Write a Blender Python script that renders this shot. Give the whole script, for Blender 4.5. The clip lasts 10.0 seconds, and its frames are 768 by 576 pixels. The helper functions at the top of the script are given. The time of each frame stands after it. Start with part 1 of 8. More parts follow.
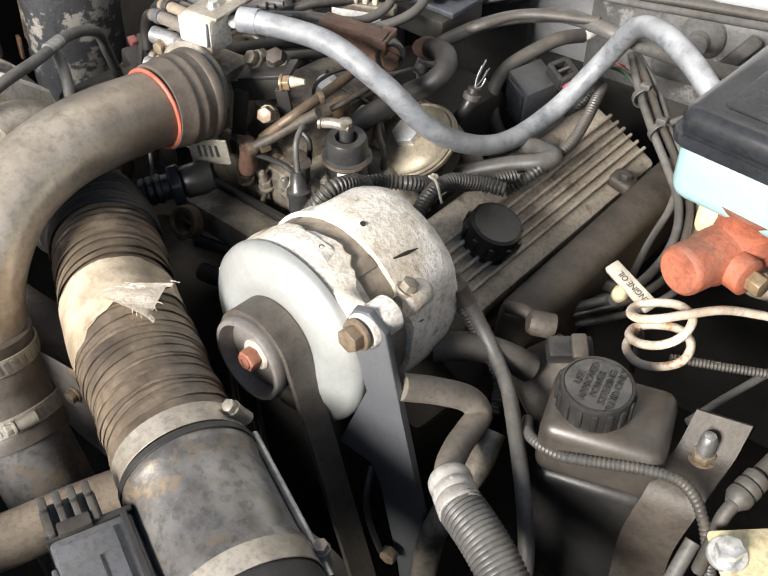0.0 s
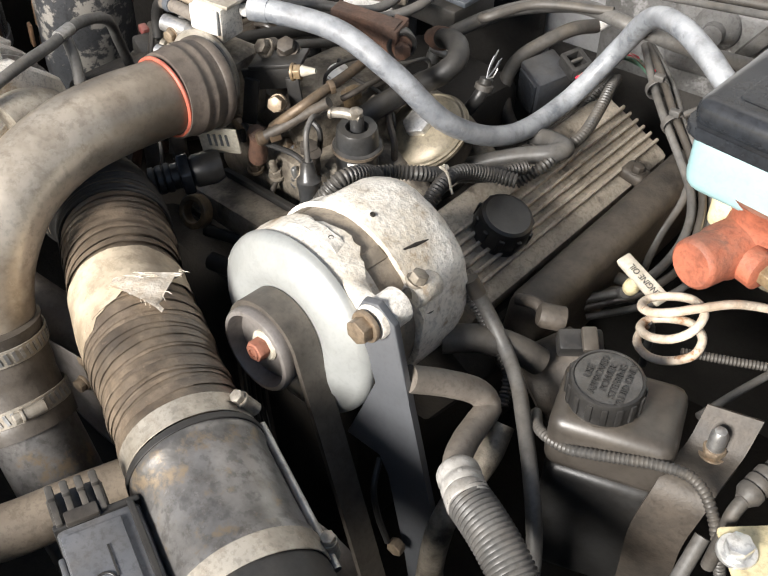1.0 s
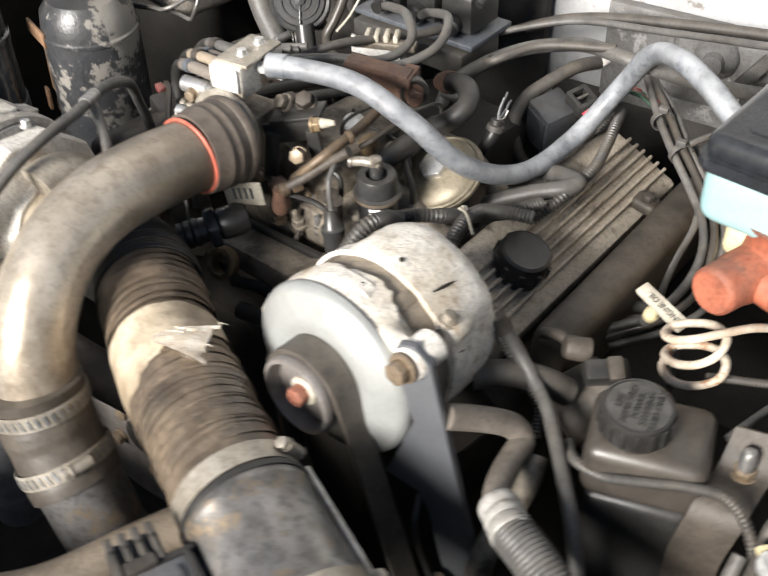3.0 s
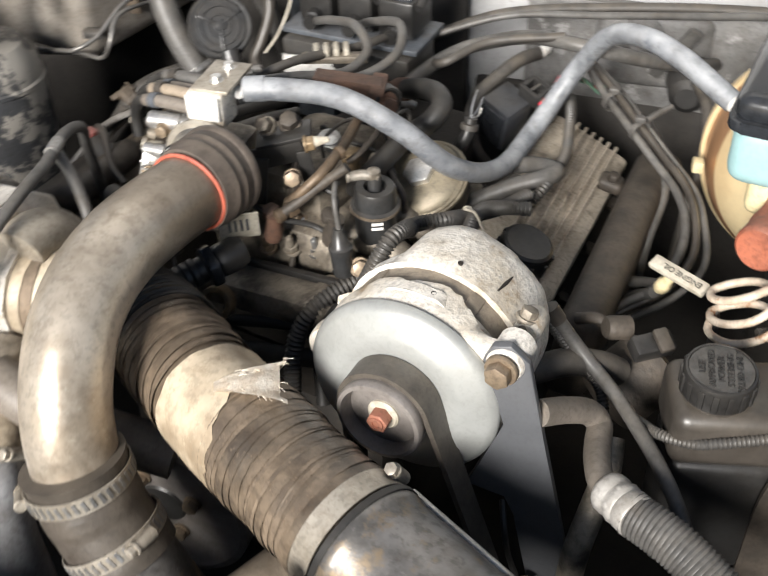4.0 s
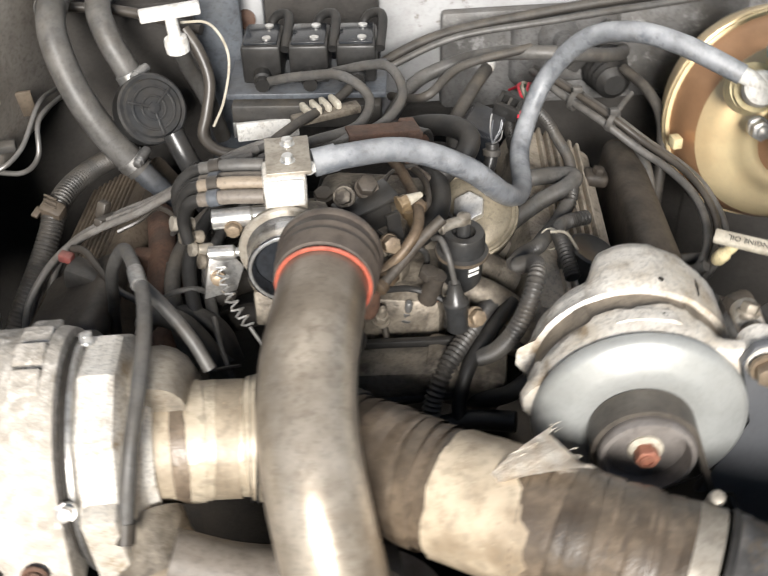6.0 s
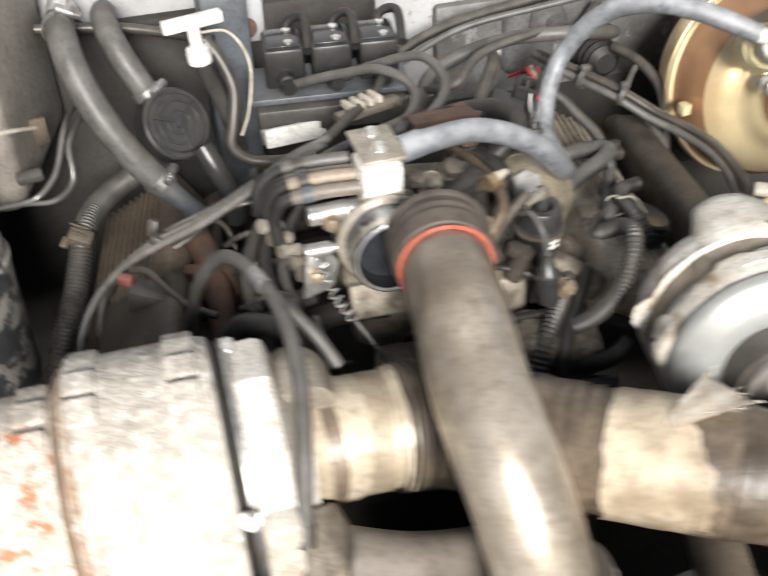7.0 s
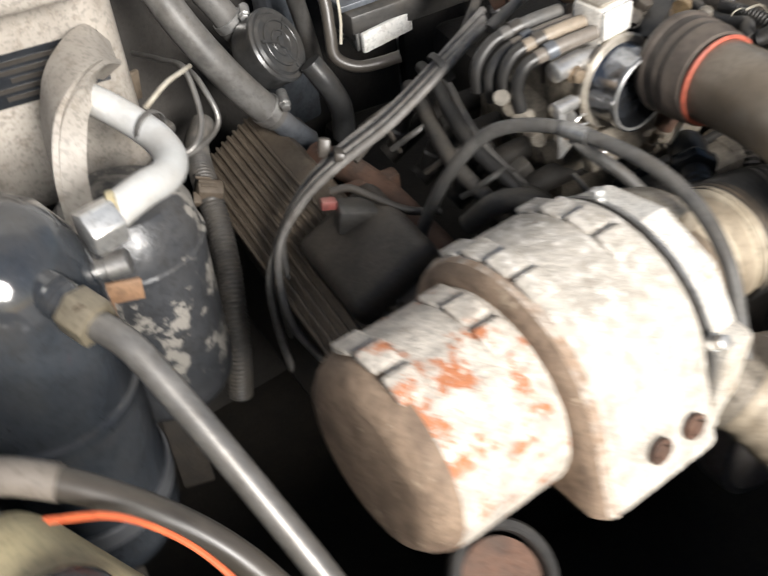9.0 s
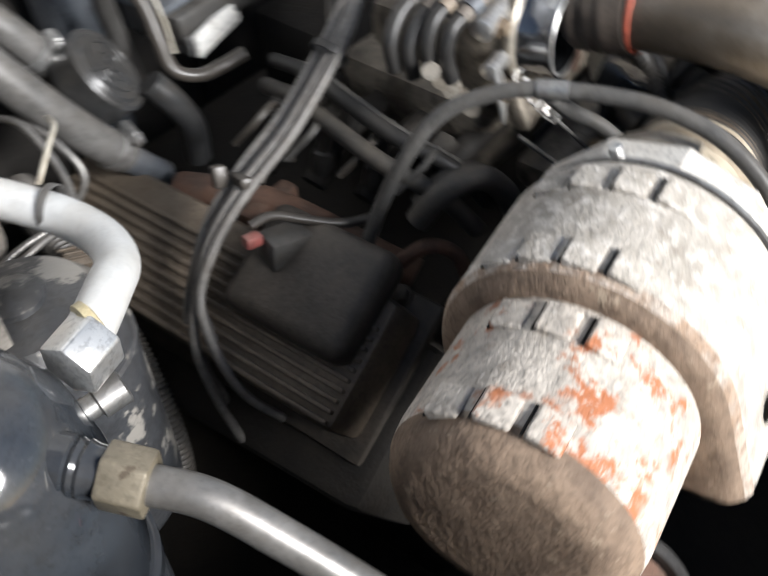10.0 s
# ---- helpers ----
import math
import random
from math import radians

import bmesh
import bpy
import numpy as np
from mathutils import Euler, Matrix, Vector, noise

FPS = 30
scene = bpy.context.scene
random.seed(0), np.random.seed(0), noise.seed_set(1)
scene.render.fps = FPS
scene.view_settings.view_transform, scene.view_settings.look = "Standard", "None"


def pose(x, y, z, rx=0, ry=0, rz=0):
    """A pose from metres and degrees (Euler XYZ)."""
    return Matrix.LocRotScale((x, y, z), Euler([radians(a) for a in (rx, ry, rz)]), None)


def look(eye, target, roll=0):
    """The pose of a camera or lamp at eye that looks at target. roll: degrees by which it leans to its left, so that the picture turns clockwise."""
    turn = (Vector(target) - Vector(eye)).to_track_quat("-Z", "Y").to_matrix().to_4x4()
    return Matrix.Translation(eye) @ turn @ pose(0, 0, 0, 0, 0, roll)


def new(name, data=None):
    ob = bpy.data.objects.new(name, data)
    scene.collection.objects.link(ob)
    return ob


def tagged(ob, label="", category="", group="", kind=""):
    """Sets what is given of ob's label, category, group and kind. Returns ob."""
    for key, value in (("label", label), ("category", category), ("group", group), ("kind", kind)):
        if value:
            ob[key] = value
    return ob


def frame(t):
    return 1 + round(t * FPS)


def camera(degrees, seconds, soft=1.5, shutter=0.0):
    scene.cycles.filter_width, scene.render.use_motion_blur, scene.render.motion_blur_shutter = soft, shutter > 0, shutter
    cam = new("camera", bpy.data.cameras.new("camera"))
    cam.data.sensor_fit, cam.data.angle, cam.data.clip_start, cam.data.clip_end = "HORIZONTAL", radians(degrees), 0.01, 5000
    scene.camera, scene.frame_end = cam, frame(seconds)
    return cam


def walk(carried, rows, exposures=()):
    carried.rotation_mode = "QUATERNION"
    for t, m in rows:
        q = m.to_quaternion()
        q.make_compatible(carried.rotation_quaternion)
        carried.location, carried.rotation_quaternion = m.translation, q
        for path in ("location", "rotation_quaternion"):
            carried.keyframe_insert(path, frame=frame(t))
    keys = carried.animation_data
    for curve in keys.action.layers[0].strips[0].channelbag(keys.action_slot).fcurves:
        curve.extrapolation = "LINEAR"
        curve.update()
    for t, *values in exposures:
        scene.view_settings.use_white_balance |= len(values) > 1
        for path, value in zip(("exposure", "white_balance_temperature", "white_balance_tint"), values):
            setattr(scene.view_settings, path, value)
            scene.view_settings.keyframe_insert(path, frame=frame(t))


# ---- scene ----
# ---------------------------------------------------------------- camera
def aim(x, y, z, yaw, pitch, lean):
    return pose(x, y, z, 90 + pitch, 0, yaw) @ pose(0, 0, 0, 0, 0, lean)


PATH = [
    (0.0, 0.4882, -0.3569, 1.2479, 33.83, -42.43, 1.09),
    (0.5, 0.4872, -0.3553, 1.2473, 34.19, -42.76, 1.18),
    (1.0, 0.4867, -0.3538, 1.2461, 34.61, -43.02, 1.02),
    (1.5, 0.4929, -0.3566, 1.2463, 35.00, -42.94, -0.15),
    (2.0, 0.4948, -0.3573, 1.2444, 36.44, -42.79, -2.05),
    (2.5, 0.4967, -0.3554, 1.2507, 36.52, -42.17, -2.36),
    (3.0, 0.4783, -0.3763, 1.2689, 34.82, -41.15, -2.13),
    (3.2, 0.4421, -0.4046, 1.2689, 32.83, -40.80, -2.12),
    (4.3, 0.2771, -0.4430, 1.2472, 16.67, -40.18, -2.11),
    (4.5, 0.2462, -0.4401, 1.2501, 14.46, -40.27, -2.33),
    (5.0, 0.1566, -0.4219, 1.2490, 8.22, -39.98, -1.21),
    (5.5, 0.0691, -0.4238, 1.2479, 3.15, -39.71, -1.05),
    (5.7, 0.0181, -0.4314, 1.2494, 0.37, -39.44, -1.45),
    (6.8, -0.1876, -0.4368, 1.2392, -12.63, -38.75, -2.06),
    (7.0, -0.2255, -0.4203, 1.2276, -13.47, -38.06, -2.59),
    (7.5, -0.3085, -0.3886, 1.2220, -15.83, -38.67, -4.13),
    (8.0, -0.3986, -0.3664, 1.2168, -21.00, -39.73, -3.16),
    (8.5, -0.5188, -0.3431, 1.2014, -29.48, -40.85, -4.07),
    (9.0, -0.5985, -0.2698, 1.1907, -32.65, -41.50, -6.27),
    (9.5, -0.6168, -0.1507, 1.1764, -41.40, -43.01, -6.38),
    (10.0, -0.6472, -0.0618, 1.1572, -55.17, -44.88, -6.91),
]
cam = camera(42.0, 10.0, soft=1.3, shutter=0.95)
walk(cam, [(t, aim(*row)) for t, *row in PATH], exposures=[(0.0, 1.0, 6500, 10), (3.0, 0.98, 6500, 10), (4.5, 0.62, 6500, 10), (5.5, 0.55, 6500, 10), (7.0, 0.64, 6450, 10), (9.0, 0.63, 6450, 10), (9.5, 0.62, 6150, 10), (10.0, 0.65, 6100, 10)])

# ---------------------------------------------------------------- light
SUN_ELEVATION, SUN_HEADING = radians(25), radians(186)
world = bpy.data.worlds.new("sky")
scene.world = world
world.use_nodes = True
wn = world.node_tree.nodes
sky = wn.new("ShaderNodeTexSky")
sky.sky_type = "NISHITA"
sky.sun_disc = False
sky.sun_elevation, sky.sun_rotation = SUN_ELEVATION, SUN_HEADING
world.node_tree.links.new(sky.outputs[0], wn["Background"].inputs[0])
wn["Background"].inputs[1].default_value = 0.05
sun = new("sun", bpy.data.lights.new("sun", "SUN"))
sun.data.energy, sun.data.angle, sun.data.color = 5.0, radians(20), (1.0, 0.965, 0.92)
toward = Vector((math.sin(SUN_HEADING) * math.cos(SUN_ELEVATION), math.cos(SUN_HEADING) * math.cos(SUN_ELEVATION), math.sin(SUN_ELEVATION)))
sun.matrix_world = look(toward * 5, (0, 0, 0))

# ---------------------------------------------------------------- materials
DUST = (0.25, 0.21, 0.16)


def mat(name, a, b=None, rough=0.6, metal=0.0, scale=30.0, dust=0.25, bump=0.15, fine=260.0, spots=None, spot_cut=0.62, spot_scale=22.0, dust_tint=DUST, coat=0.0, grit=0.4, spot_area=0.0, spot_soft=0.05):
    """Two tones broken up by noise, a film of dust that lies thicker on upward faces, optional rust or bare spots, fine relief."""
    m = bpy.data.materials.new(name)
    m.use_nodes = True
    n, k = m.node_tree.nodes, m.node_tree.links
    bsdf = n["Principled BSDF"]
    at = n.new("ShaderNodeTexCoord")

    def noisy(s, detail=5.0, r=0.6):
        x = n.new("ShaderNodeTexNoise")
        x.inputs["Scale"].default_value, x.inputs["Detail"].default_value, x.inputs["Roughness"].default_value = s, detail, r
        k.new(at.outputs["Object"], x.inputs["Vector"])
        return x.outputs["Fac"]

    def steps(value, lo, hi):
        x = n.new("ShaderNodeMapRange")
        x.interpolation_type = "SMOOTHSTEP"
        x.inputs["From Min"].default_value, x.inputs["From Max"].default_value = lo, hi
        k.new(value, x.inputs["Value"])
        return x.outputs["Result"]

    def mixed(fac, one, two):
        x = n.new("ShaderNodeMix")
        x.data_type = "RGBA"
        if isinstance(fac, float):
            x.inputs["Factor"].default_value = fac
        else:
            k.new(fac, x.inputs["Factor"])
        for slot, c in ((6, one), (7, two)):
            if isinstance(c, tuple):
                x.inputs[slot].default_value = (*c, 1)
            else:
                k.new(c, x.inputs[slot])
        return x.outputs[2]

    def math_node(op, one, two):
        x = n.new("ShaderNodeMath")
        x.operation = op
        for slot, v in ((0, one), (1, two)):
            if isinstance(v, (int, float)):
                x.inputs[slot].default_value = v
            else:
                k.new(v, x.inputs[slot])
        return x.outputs[0]

    b = b or tuple(c * 0.6 for c in a)
    big, small = noisy(scale), noisy(fine, 3.0)
    tone = mixed(steps(big, 0.35, 0.68), a, b)
    wear = min(0.5, grit * 1.1)
    grit = math_node("MULTIPLY", steps(small, 0.48, 0.66), grit)
    tone = mixed(grit, tone, tuple(c * 0.35 for c in a))
    stain = math_node("MULTIPLY", steps(noisy(85.0, 8.0, 0.75), 0.50, 0.66), wear)
    tone = mixed(stain, tone, tuple(c * s for c, s in zip(a, (0.32, 0.27, 0.22))))
    fleck = math_node("MULTIPLY", steps(noisy(170.0, 6.0, 0.7), 0.58, 0.70), wear * 0.7)
    tone = mixed(fleck, tone, tuple(min(0.85, c * 1.5 + 0.02) for c in a))
    shine = metal
    if spots:
        where = steps(noisy(spot_scale, 8.0, 0.7), spot_cut, spot_cut + spot_soft)
        if spot_area:
            where = math_node("MULTIPLY", where, steps(noisy(spot_area), 0.42, 0.52))
        tone = mixed(where, tone, spots)
    if dust:
        way = n.new("ShaderNodeSeparateXYZ")
        geo = n.new("ShaderNodeNewGeometry")
        k.new(geo.outputs["Normal"], way.inputs[0])
        film = math_node("MULTIPLY", steps(way.outputs["Z"], -0.5, 0.95), steps(noisy(scale * 1.7, 6.0), 0.25, 0.75))
        film = math_node("MULTIPLY", film, min(dust * 1.1, 1.0))
        tone = mixed(film, tone, dust_tint)
        dulled = math_node("MULTIPLY_ADD", film, -metal)
        dulled.node.inputs[2].default_value = metal
        k.new(dulled, bsdf.inputs["Metallic"])
        rr = math_node("MULTIPLY_ADD", film, max(0.0, 0.85 - rough))
        rr.node.inputs[2].default_value = rough
    else:
        bsdf.inputs["Metallic"].default_value = metal
        rr = math_node("MULTIPLY_ADD", small, 0.15)
        rr.node.inputs[2].default_value = max(0.03, rough - 0.07)
    k.new(rr, bsdf.inputs["Roughness"])
    k.new(tone, bsdf.inputs["Base Color"])
    bsdf.inputs["Coat Weight"].default_value = coat
    if bump:
        x = n.new("ShaderNodeBump")
        x.inputs["Strength"].default_value, x.inputs["Distance"].default_value = bump, 0.002
        both = math_node("ADD", big, math_node("MULTIPLY", small, 0.6))
        k.new(both, x.inputs["Height"])
        k.new(x.outputs[0], bsdf.inputs["Normal"])
    return m


STEEL_PIPE = mat("brown_steel", (0.60, 0.53, 0.44), (0.33, 0.275, 0.21), rough=0.31, metal=0.5, scale=16, dust=0.04, bump=0.08, fine=190, grit=0.32, spots=(0.21, 0.165, 0.12), spot_cut=0.47, spot_soft=0.30, spot_scale=12)
WRAP = mat("wrap_tape", (0.165, 0.125, 0.087), (0.040, 0.031, 0.024), rough=0.38, scale=22, dust=0.15, bump=0.4, fine=150, grit=0.5)
WRAP_BROWN = mat("brown_wrap_tape", (0.215, 0.165, 0.118), (0.085, 0.065, 0.048), rough=0.36, scale=26, dust=0.12, bump=0.4, fine=150, grit=0.5)
WRAP_DARK = mat("oily_wrap_tape", (0.075, 0.060, 0.046), (0.028, 0.023, 0.019), rough=0.32, scale=26, dust=0.08, bump=0.35, fine=150, grit=0.4)
TAPE_PALE = mat("pale_taped_neck", (0.60, 0.52, 0.40), (0.33, 0.275, 0.20), rough=0.36, metal=0.1, scale=22, dust=0.05, bump=0.4, fine=120, grit=0.5)
PAPER_TAPE = mat("paper_tape", (0.60, 0.505, 0.375), (0.26, 0.20, 0.135), rough=0.34, scale=14, dust=0.1, bump=0.35, fine=130, grit=0.4)
MAF_CAST = mat("dull_casting", (0.25, 0.24, 0.23), (0.095, 0.090, 0.085), rough=0.34, metal=0.55, scale=20, dust=0.08, bump=0.2, spots=(0.24, 0.185, 0.125), spot_cut=0.53, spot_soft=0.12, spot_scale=34, grit=0.6, fine=130)
ALU_CAST = mat("cast_aluminium", (0.80, 0.765, 0.70), (0.55, 0.495, 0.415), rough=0.55, metal=0.1, scale=18, dust=0.1, bump=0.45, fine=420, spots=(0.34, 0.26, 0.17), spot_cut=0.53, spot_soft=0.14, spot_scale=36, grit=0.5)
ALT_CAST = mat("weathered_cast_aluminium", (0.79, 0.75, 0.68), (0.52, 0.455, 0.36), rough=0.62, metal=0.05, scale=20, dust=0.1, bump=0.6, fine=300, spots=(0.33, 0.25, 0.165), spot_cut=0.535, spot_soft=0.16, spot_scale=42, grit=0.45)
ALU_DIRTY = mat("dirty_aluminium", (0.32, 0.28, 0.225), (0.115, 0.098, 0.075), rough=0.5, metal=0.4, scale=38, dust=0.25, bump=0.5, spots=(0.06, 0.05, 0.042), spot_cut=0.50, spot_soft=0.15, spot_scale=36)
ALU_BRIGHT = mat("bright_aluminium", (0.80, 0.80, 0.78), (0.62, 0.60, 0.57), rough=0.3, metal=0.8, scale=35, dust=0.12, bump=0.1)
ALU_PIPE = mat("oxidised_aluminium_pipe", (0.74, 0.74, 0.72), (0.62, 0.60, 0.56), rough=0.45, metal=0.3, scale=24, dust=0.05, bump=0.08, grit=0.08)
ZINC = mat("zinc_steel", (0.46, 0.46, 0.45), (0.30, 0.29, 0.28), rough=0.35, metal=0.85, scale=40, dust=0.25, bump=0.1)
BOLT = mat("tarnished_bolt", (0.34, 0.265, 0.185), (0.20, 0.15, 0.105), rough=0.42, metal=0.5, scale=60, dust=0.2, bump=0.2)
BRASS = mat("brass", (0.30, 0.215, 0.12), (0.18, 0.125, 0.075), rough=0.45, metal=0.5, scale=60, dust=0.3, bump=0.1)
SHIELD = mat("flaking_heat_shield", (0.68, 0.615, 0.53), (0.42, 0.38, 0.33), rough=0.75, metal=0.05, scale=60, dust=0.1, bump=1.0, fine=260, spots=(0.43, 0.155, 0.065), spot_cut=0.525, spot_soft=0.06, spot_scale=42, grit=0.5, spot_area=17)
SHIELD_PALE = mat("chalky_heat_shield", (0.58, 0.53, 0.46), (0.38, 0.345, 0.295), rough=0.78, metal=0.05, scale=40, dust=0.1, bump=1.0, fine=260, spots=(0.76, 0.71, 0.64), spot_cut=0.46, spot_soft=0.2, spot_scale=130, grit=0.4)
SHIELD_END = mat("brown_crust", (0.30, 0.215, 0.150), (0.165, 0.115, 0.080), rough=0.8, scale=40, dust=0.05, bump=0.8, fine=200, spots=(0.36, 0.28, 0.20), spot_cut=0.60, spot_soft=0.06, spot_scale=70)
RUST = mat("rust", (0.135, 0.070, 0.045), (0.07, 0.042, 0.031), rough=0.75, scale=50, dust=0.12, bump=0.6)
RUBBER = mat("black_rubber", (0.022, 0.0215, 0.021), (0.013, 0.0125, 0.012), rough=0.5, scale=30, dust=0.08, bump=0.15)
RUBBER_DUSTY = mat("dusty_rubber", (0.062, 0.057, 0.051), (0.034, 0.031, 0.028), rough=0.55, scale=26, dust=0.25, bump=0.2)
RUBBER_BROWN = mat("brown_coupler_rubber", (0.105, 0.084, 0.069), (0.055, 0.044, 0.037), rough=0.5, scale=30, dust=0.2, bump=0.2)
HOSE_GREY = mat("chalky_grey_hose", (0.20, 0.21, 0.225), (0.125, 0.132, 0.143), rough=0.36, scale=26, dust=0.6, bump=0.15, dust_tint=(0.47, 0.48, 0.49), grit=0.6, fine=120, spots=(0.105, 0.115, 0.13), spot_cut=0.52, spot_soft=0.10, spot_scale=60)
HOSE_MID = mat("grey_hose", (0.105, 0.102, 0.097), (0.058, 0.056, 0.053), rough=0.46, scale=30, dust=0.18, bump=0.15)
LEAD_GREY = mat("faded_grey_lead", (0.20, 0.19, 0.176), (0.115, 0.108, 0.10), rough=0.46, scale=30, dust=0.2, bump=0.12)
PLASTIC = mat("black_plastic", (0.026, 0.0255, 0.025), (0.017, 0.0165, 0.016), rough=0.36, scale=30, dust=0.07, bump=0.08)
PLASTIC_WORN = mat("worn_black_plastic", (0.034, 0.035, 0.036), (0.021, 0.0215, 0.022), rough=0.30, scale=26, dust=0.12, bump=0.12)
PLASTIC_GLOSS = mat("glossy_black_plastic", (0.026, 0.029, 0.034), (0.017, 0.019, 0.022), rough=0.16, scale=24, dust=0.04, bump=0.04)
PLASTIC_GREY = mat("grey_brown_plastic", (0.054, 0.047, 0.040), (0.034, 0.030, 0.026), rough=0.36, scale=20, dust=0.16, bump=0.08, grit=0.3)
PLASTIC_TAN = mat("sun_browned_plastic", (0.115, 0.090, 0.066), (0.065, 0.052, 0.040), rough=0.45, scale=26, dust=0.2, bump=0.12)
PLASTIC_DUSTY = mat("dusty_dark_plastic", (0.058, 0.056, 0.053), (0.034, 0.032, 0.030), rough=0.42, scale=26, dust=0.25, bump=0.12)
SILICONE = mat("red_silicone", (0.52, 0.125, 0.075), (0.36, 0.085, 0.055), rough=0.5, scale=50, dust=0.15, bump=0.1)
COPPER = mat("copper_nut", (0.46, 0.20, 0.13), (0.34, 0.14, 0.095), rough=0.5, metal=0.3, scale=60, dust=0.12, bump=0.15)
CYAN = mat("pale_cyan_plastic", (0.31, 0.48, 0.49), (0.27, 0.43, 0.44), rough=0.4, scale=14, dust=0.12, bump=0.03, grit=0.1)
PRIMER = mat("orange_red_paint", (0.37, 0.11, 0.058), (0.24, 0.075, 0.043), rough=0.6, scale=40, dust=0.2, bump=0.5, spots=(0.13, 0.055, 0.038), spot_cut=0.56, spot_soft=0.12)
GOLD = mat("gold_passivated_steel", (0.95, 0.78, 0.47), (0.80, 0.60, 0.34), rough=0.3, metal=0.55, scale=9, dust=0.05, bump=0.03, grit=0.05)
OLIVE = mat("yellowed_steel", (0.31, 0.268, 0.192), (0.185, 0.158, 0.112), rough=0.42, metal=0.45, scale=22, dust=0.3, bump=0.2, spots=(0.10, 0.075, 0.05), spot_cut=0.62, spot_scale=26)
CREAM = mat("cream_coated_wire", (0.66, 0.57, 0.46), (0.48, 0.37, 0.27), rough=0.5, scale=60, dust=0.15, bump=0.2, spots=(0.30, 0.15, 0.07), spot_cut=0.57, spot_scale=40)
WHITE = mat("white_plastic", (0.80, 0.79, 0.75), (0.68, 0.66, 0.62), rough=0.45, scale=30, dust=0.1, bump=0.05)
IVORY = mat("dirty_ivory_plastic", (0.56, 0.52, 0.43), (0.36, 0.32, 0.25), rough=0.5, scale=50, dust=0.25, bump=0.1, grit=0.3)
YELLOWED = mat("yellowed_plastic", (0.70, 0.60, 0.36), (0.56, 0.47, 0.28), rough=0.45, scale=16, dust=0.15, bump=0.1)
RED = mat("faded_red_plastic", (0.26, 0.075, 0.065), (0.17, 0.055, 0.05), rough=0.5, scale=50, dust=0.3, bump=0.1)
BRIGHT_RED = mat("bright_red_plastic", (0.75, 0.03, 0.06), (0.6, 0.02, 0.05), rough=0.4, scale=40, dust=0.05, bump=0.05)
GREEN_WIRE = mat("faded_green_wire", (0.10, 0.20, 0.14), (0.06, 0.13, 0.09), rough=0.45, scale=40, dust=0.2, bump=0.05)
ORANGE_WIRE = mat("orange_wire", (0.80, 0.17, 0.06), (0.7, 0.13, 0.05), rough=0.4, scale=40, dust=0.05, bump=0.0)
BODY = mat("faded_grey_body_paint", (0.42, 0.425, 0.43), (0.30, 0.30, 0.30), rough=0.42, scale=7, dust=0.25, bump=0.05, spots=(0.17, 0.155, 0.14), spot_cut=0.58, spot_scale=11, grit=0.15)
CASE = mat("beige_grey_case", (0.40, 0.365, 0.32), (0.24, 0.212, 0.18), rough=0.5, scale=7, dust=0.25, bump=0.15, grit=0.5)
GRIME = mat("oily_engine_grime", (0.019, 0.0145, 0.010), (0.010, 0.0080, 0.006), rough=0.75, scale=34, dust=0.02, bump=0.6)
COVER = mat("grimy_cast_cover", (0.62, 0.545, 0.44), (0.38, 0.325, 0.255), rough=0.62, metal=0.05, scale=18, dust=0.3, bump=0.5, spots=(0.09, 0.072, 0.055), spot_cut=0.56, spot_soft=0.12, spot_scale=24, grit=0.5)
GRIMY_CAST = mat("oily_brown_casting", (0.058, 0.048, 0.039), (0.026, 0.022, 0.018), rough=0.5, scale=30, dust=0.15, bump=0.5, grit=0.5)
COVER_DARK = mat("dark_grimy_cover", (0.062, 0.050, 0.039), (0.032, 0.027, 0.022), rough=0.6, scale=32, dust=0.12, bump=0.4)
PEEL = mat("peeling_black_paint", (0.034, 0.037, 0.042), (0.052, 0.054, 0.058), rough=0.32, scale=16, dust=0.14, bump=0.35, spots=(0.25, 0.235, 0.21), spot_cut=0.49, spot_soft=0.03, spot_scale=9)
CAN = mat("black_enamel_can", (0.036, 0.043, 0.052), (0.022, 0.026, 0.032), rough=0.09, scale=12, dust=0.16, bump=0.03, coat=0.5, grit=0.3)
BELT = mat("worn_belt", (0.085, 0.074, 0.062), (0.060, 0.052, 0.044), rough=0.42, scale=60, dust=0.15, bump=0.1)
PULLEY = mat("painted_pulley", (0.29, 0.265, 0.245), (0.20, 0.18, 0.165), rough=0.4, metal=0.4, scale=40, dust=0.1, bump=0.08, grit=0.2)
FAN = mat("pale_zinc_fan", (0.43, 0.44, 0.425), (0.31, 0.315, 0.30), rough=0.36, metal=0.35, scale=12, dust=0.1, bump=0.03, grit=0.1)
COIL_BROWN = mat("brown_stator", (0.30, 0.25, 0.19), (0.20, 0.165, 0.125), rough=0.6, scale=50, dust=0.3, bump=0.4)
BRACKET_STEEL = mat("grey_bracket_steel", (0.145, 0.15, 0.16), (0.105, 0.11, 0.118), rough=0.42, metal=0.4, scale=8, dust=0.04, bump=0.03, grit=0.1)
BLUE_GREY = mat("blue_grey_metal", (0.125, 0.14, 0.16), (0.08, 0.088, 0.10), rough=0.4, metal=0.3, scale=20, dust=0.2, bump=0.1)
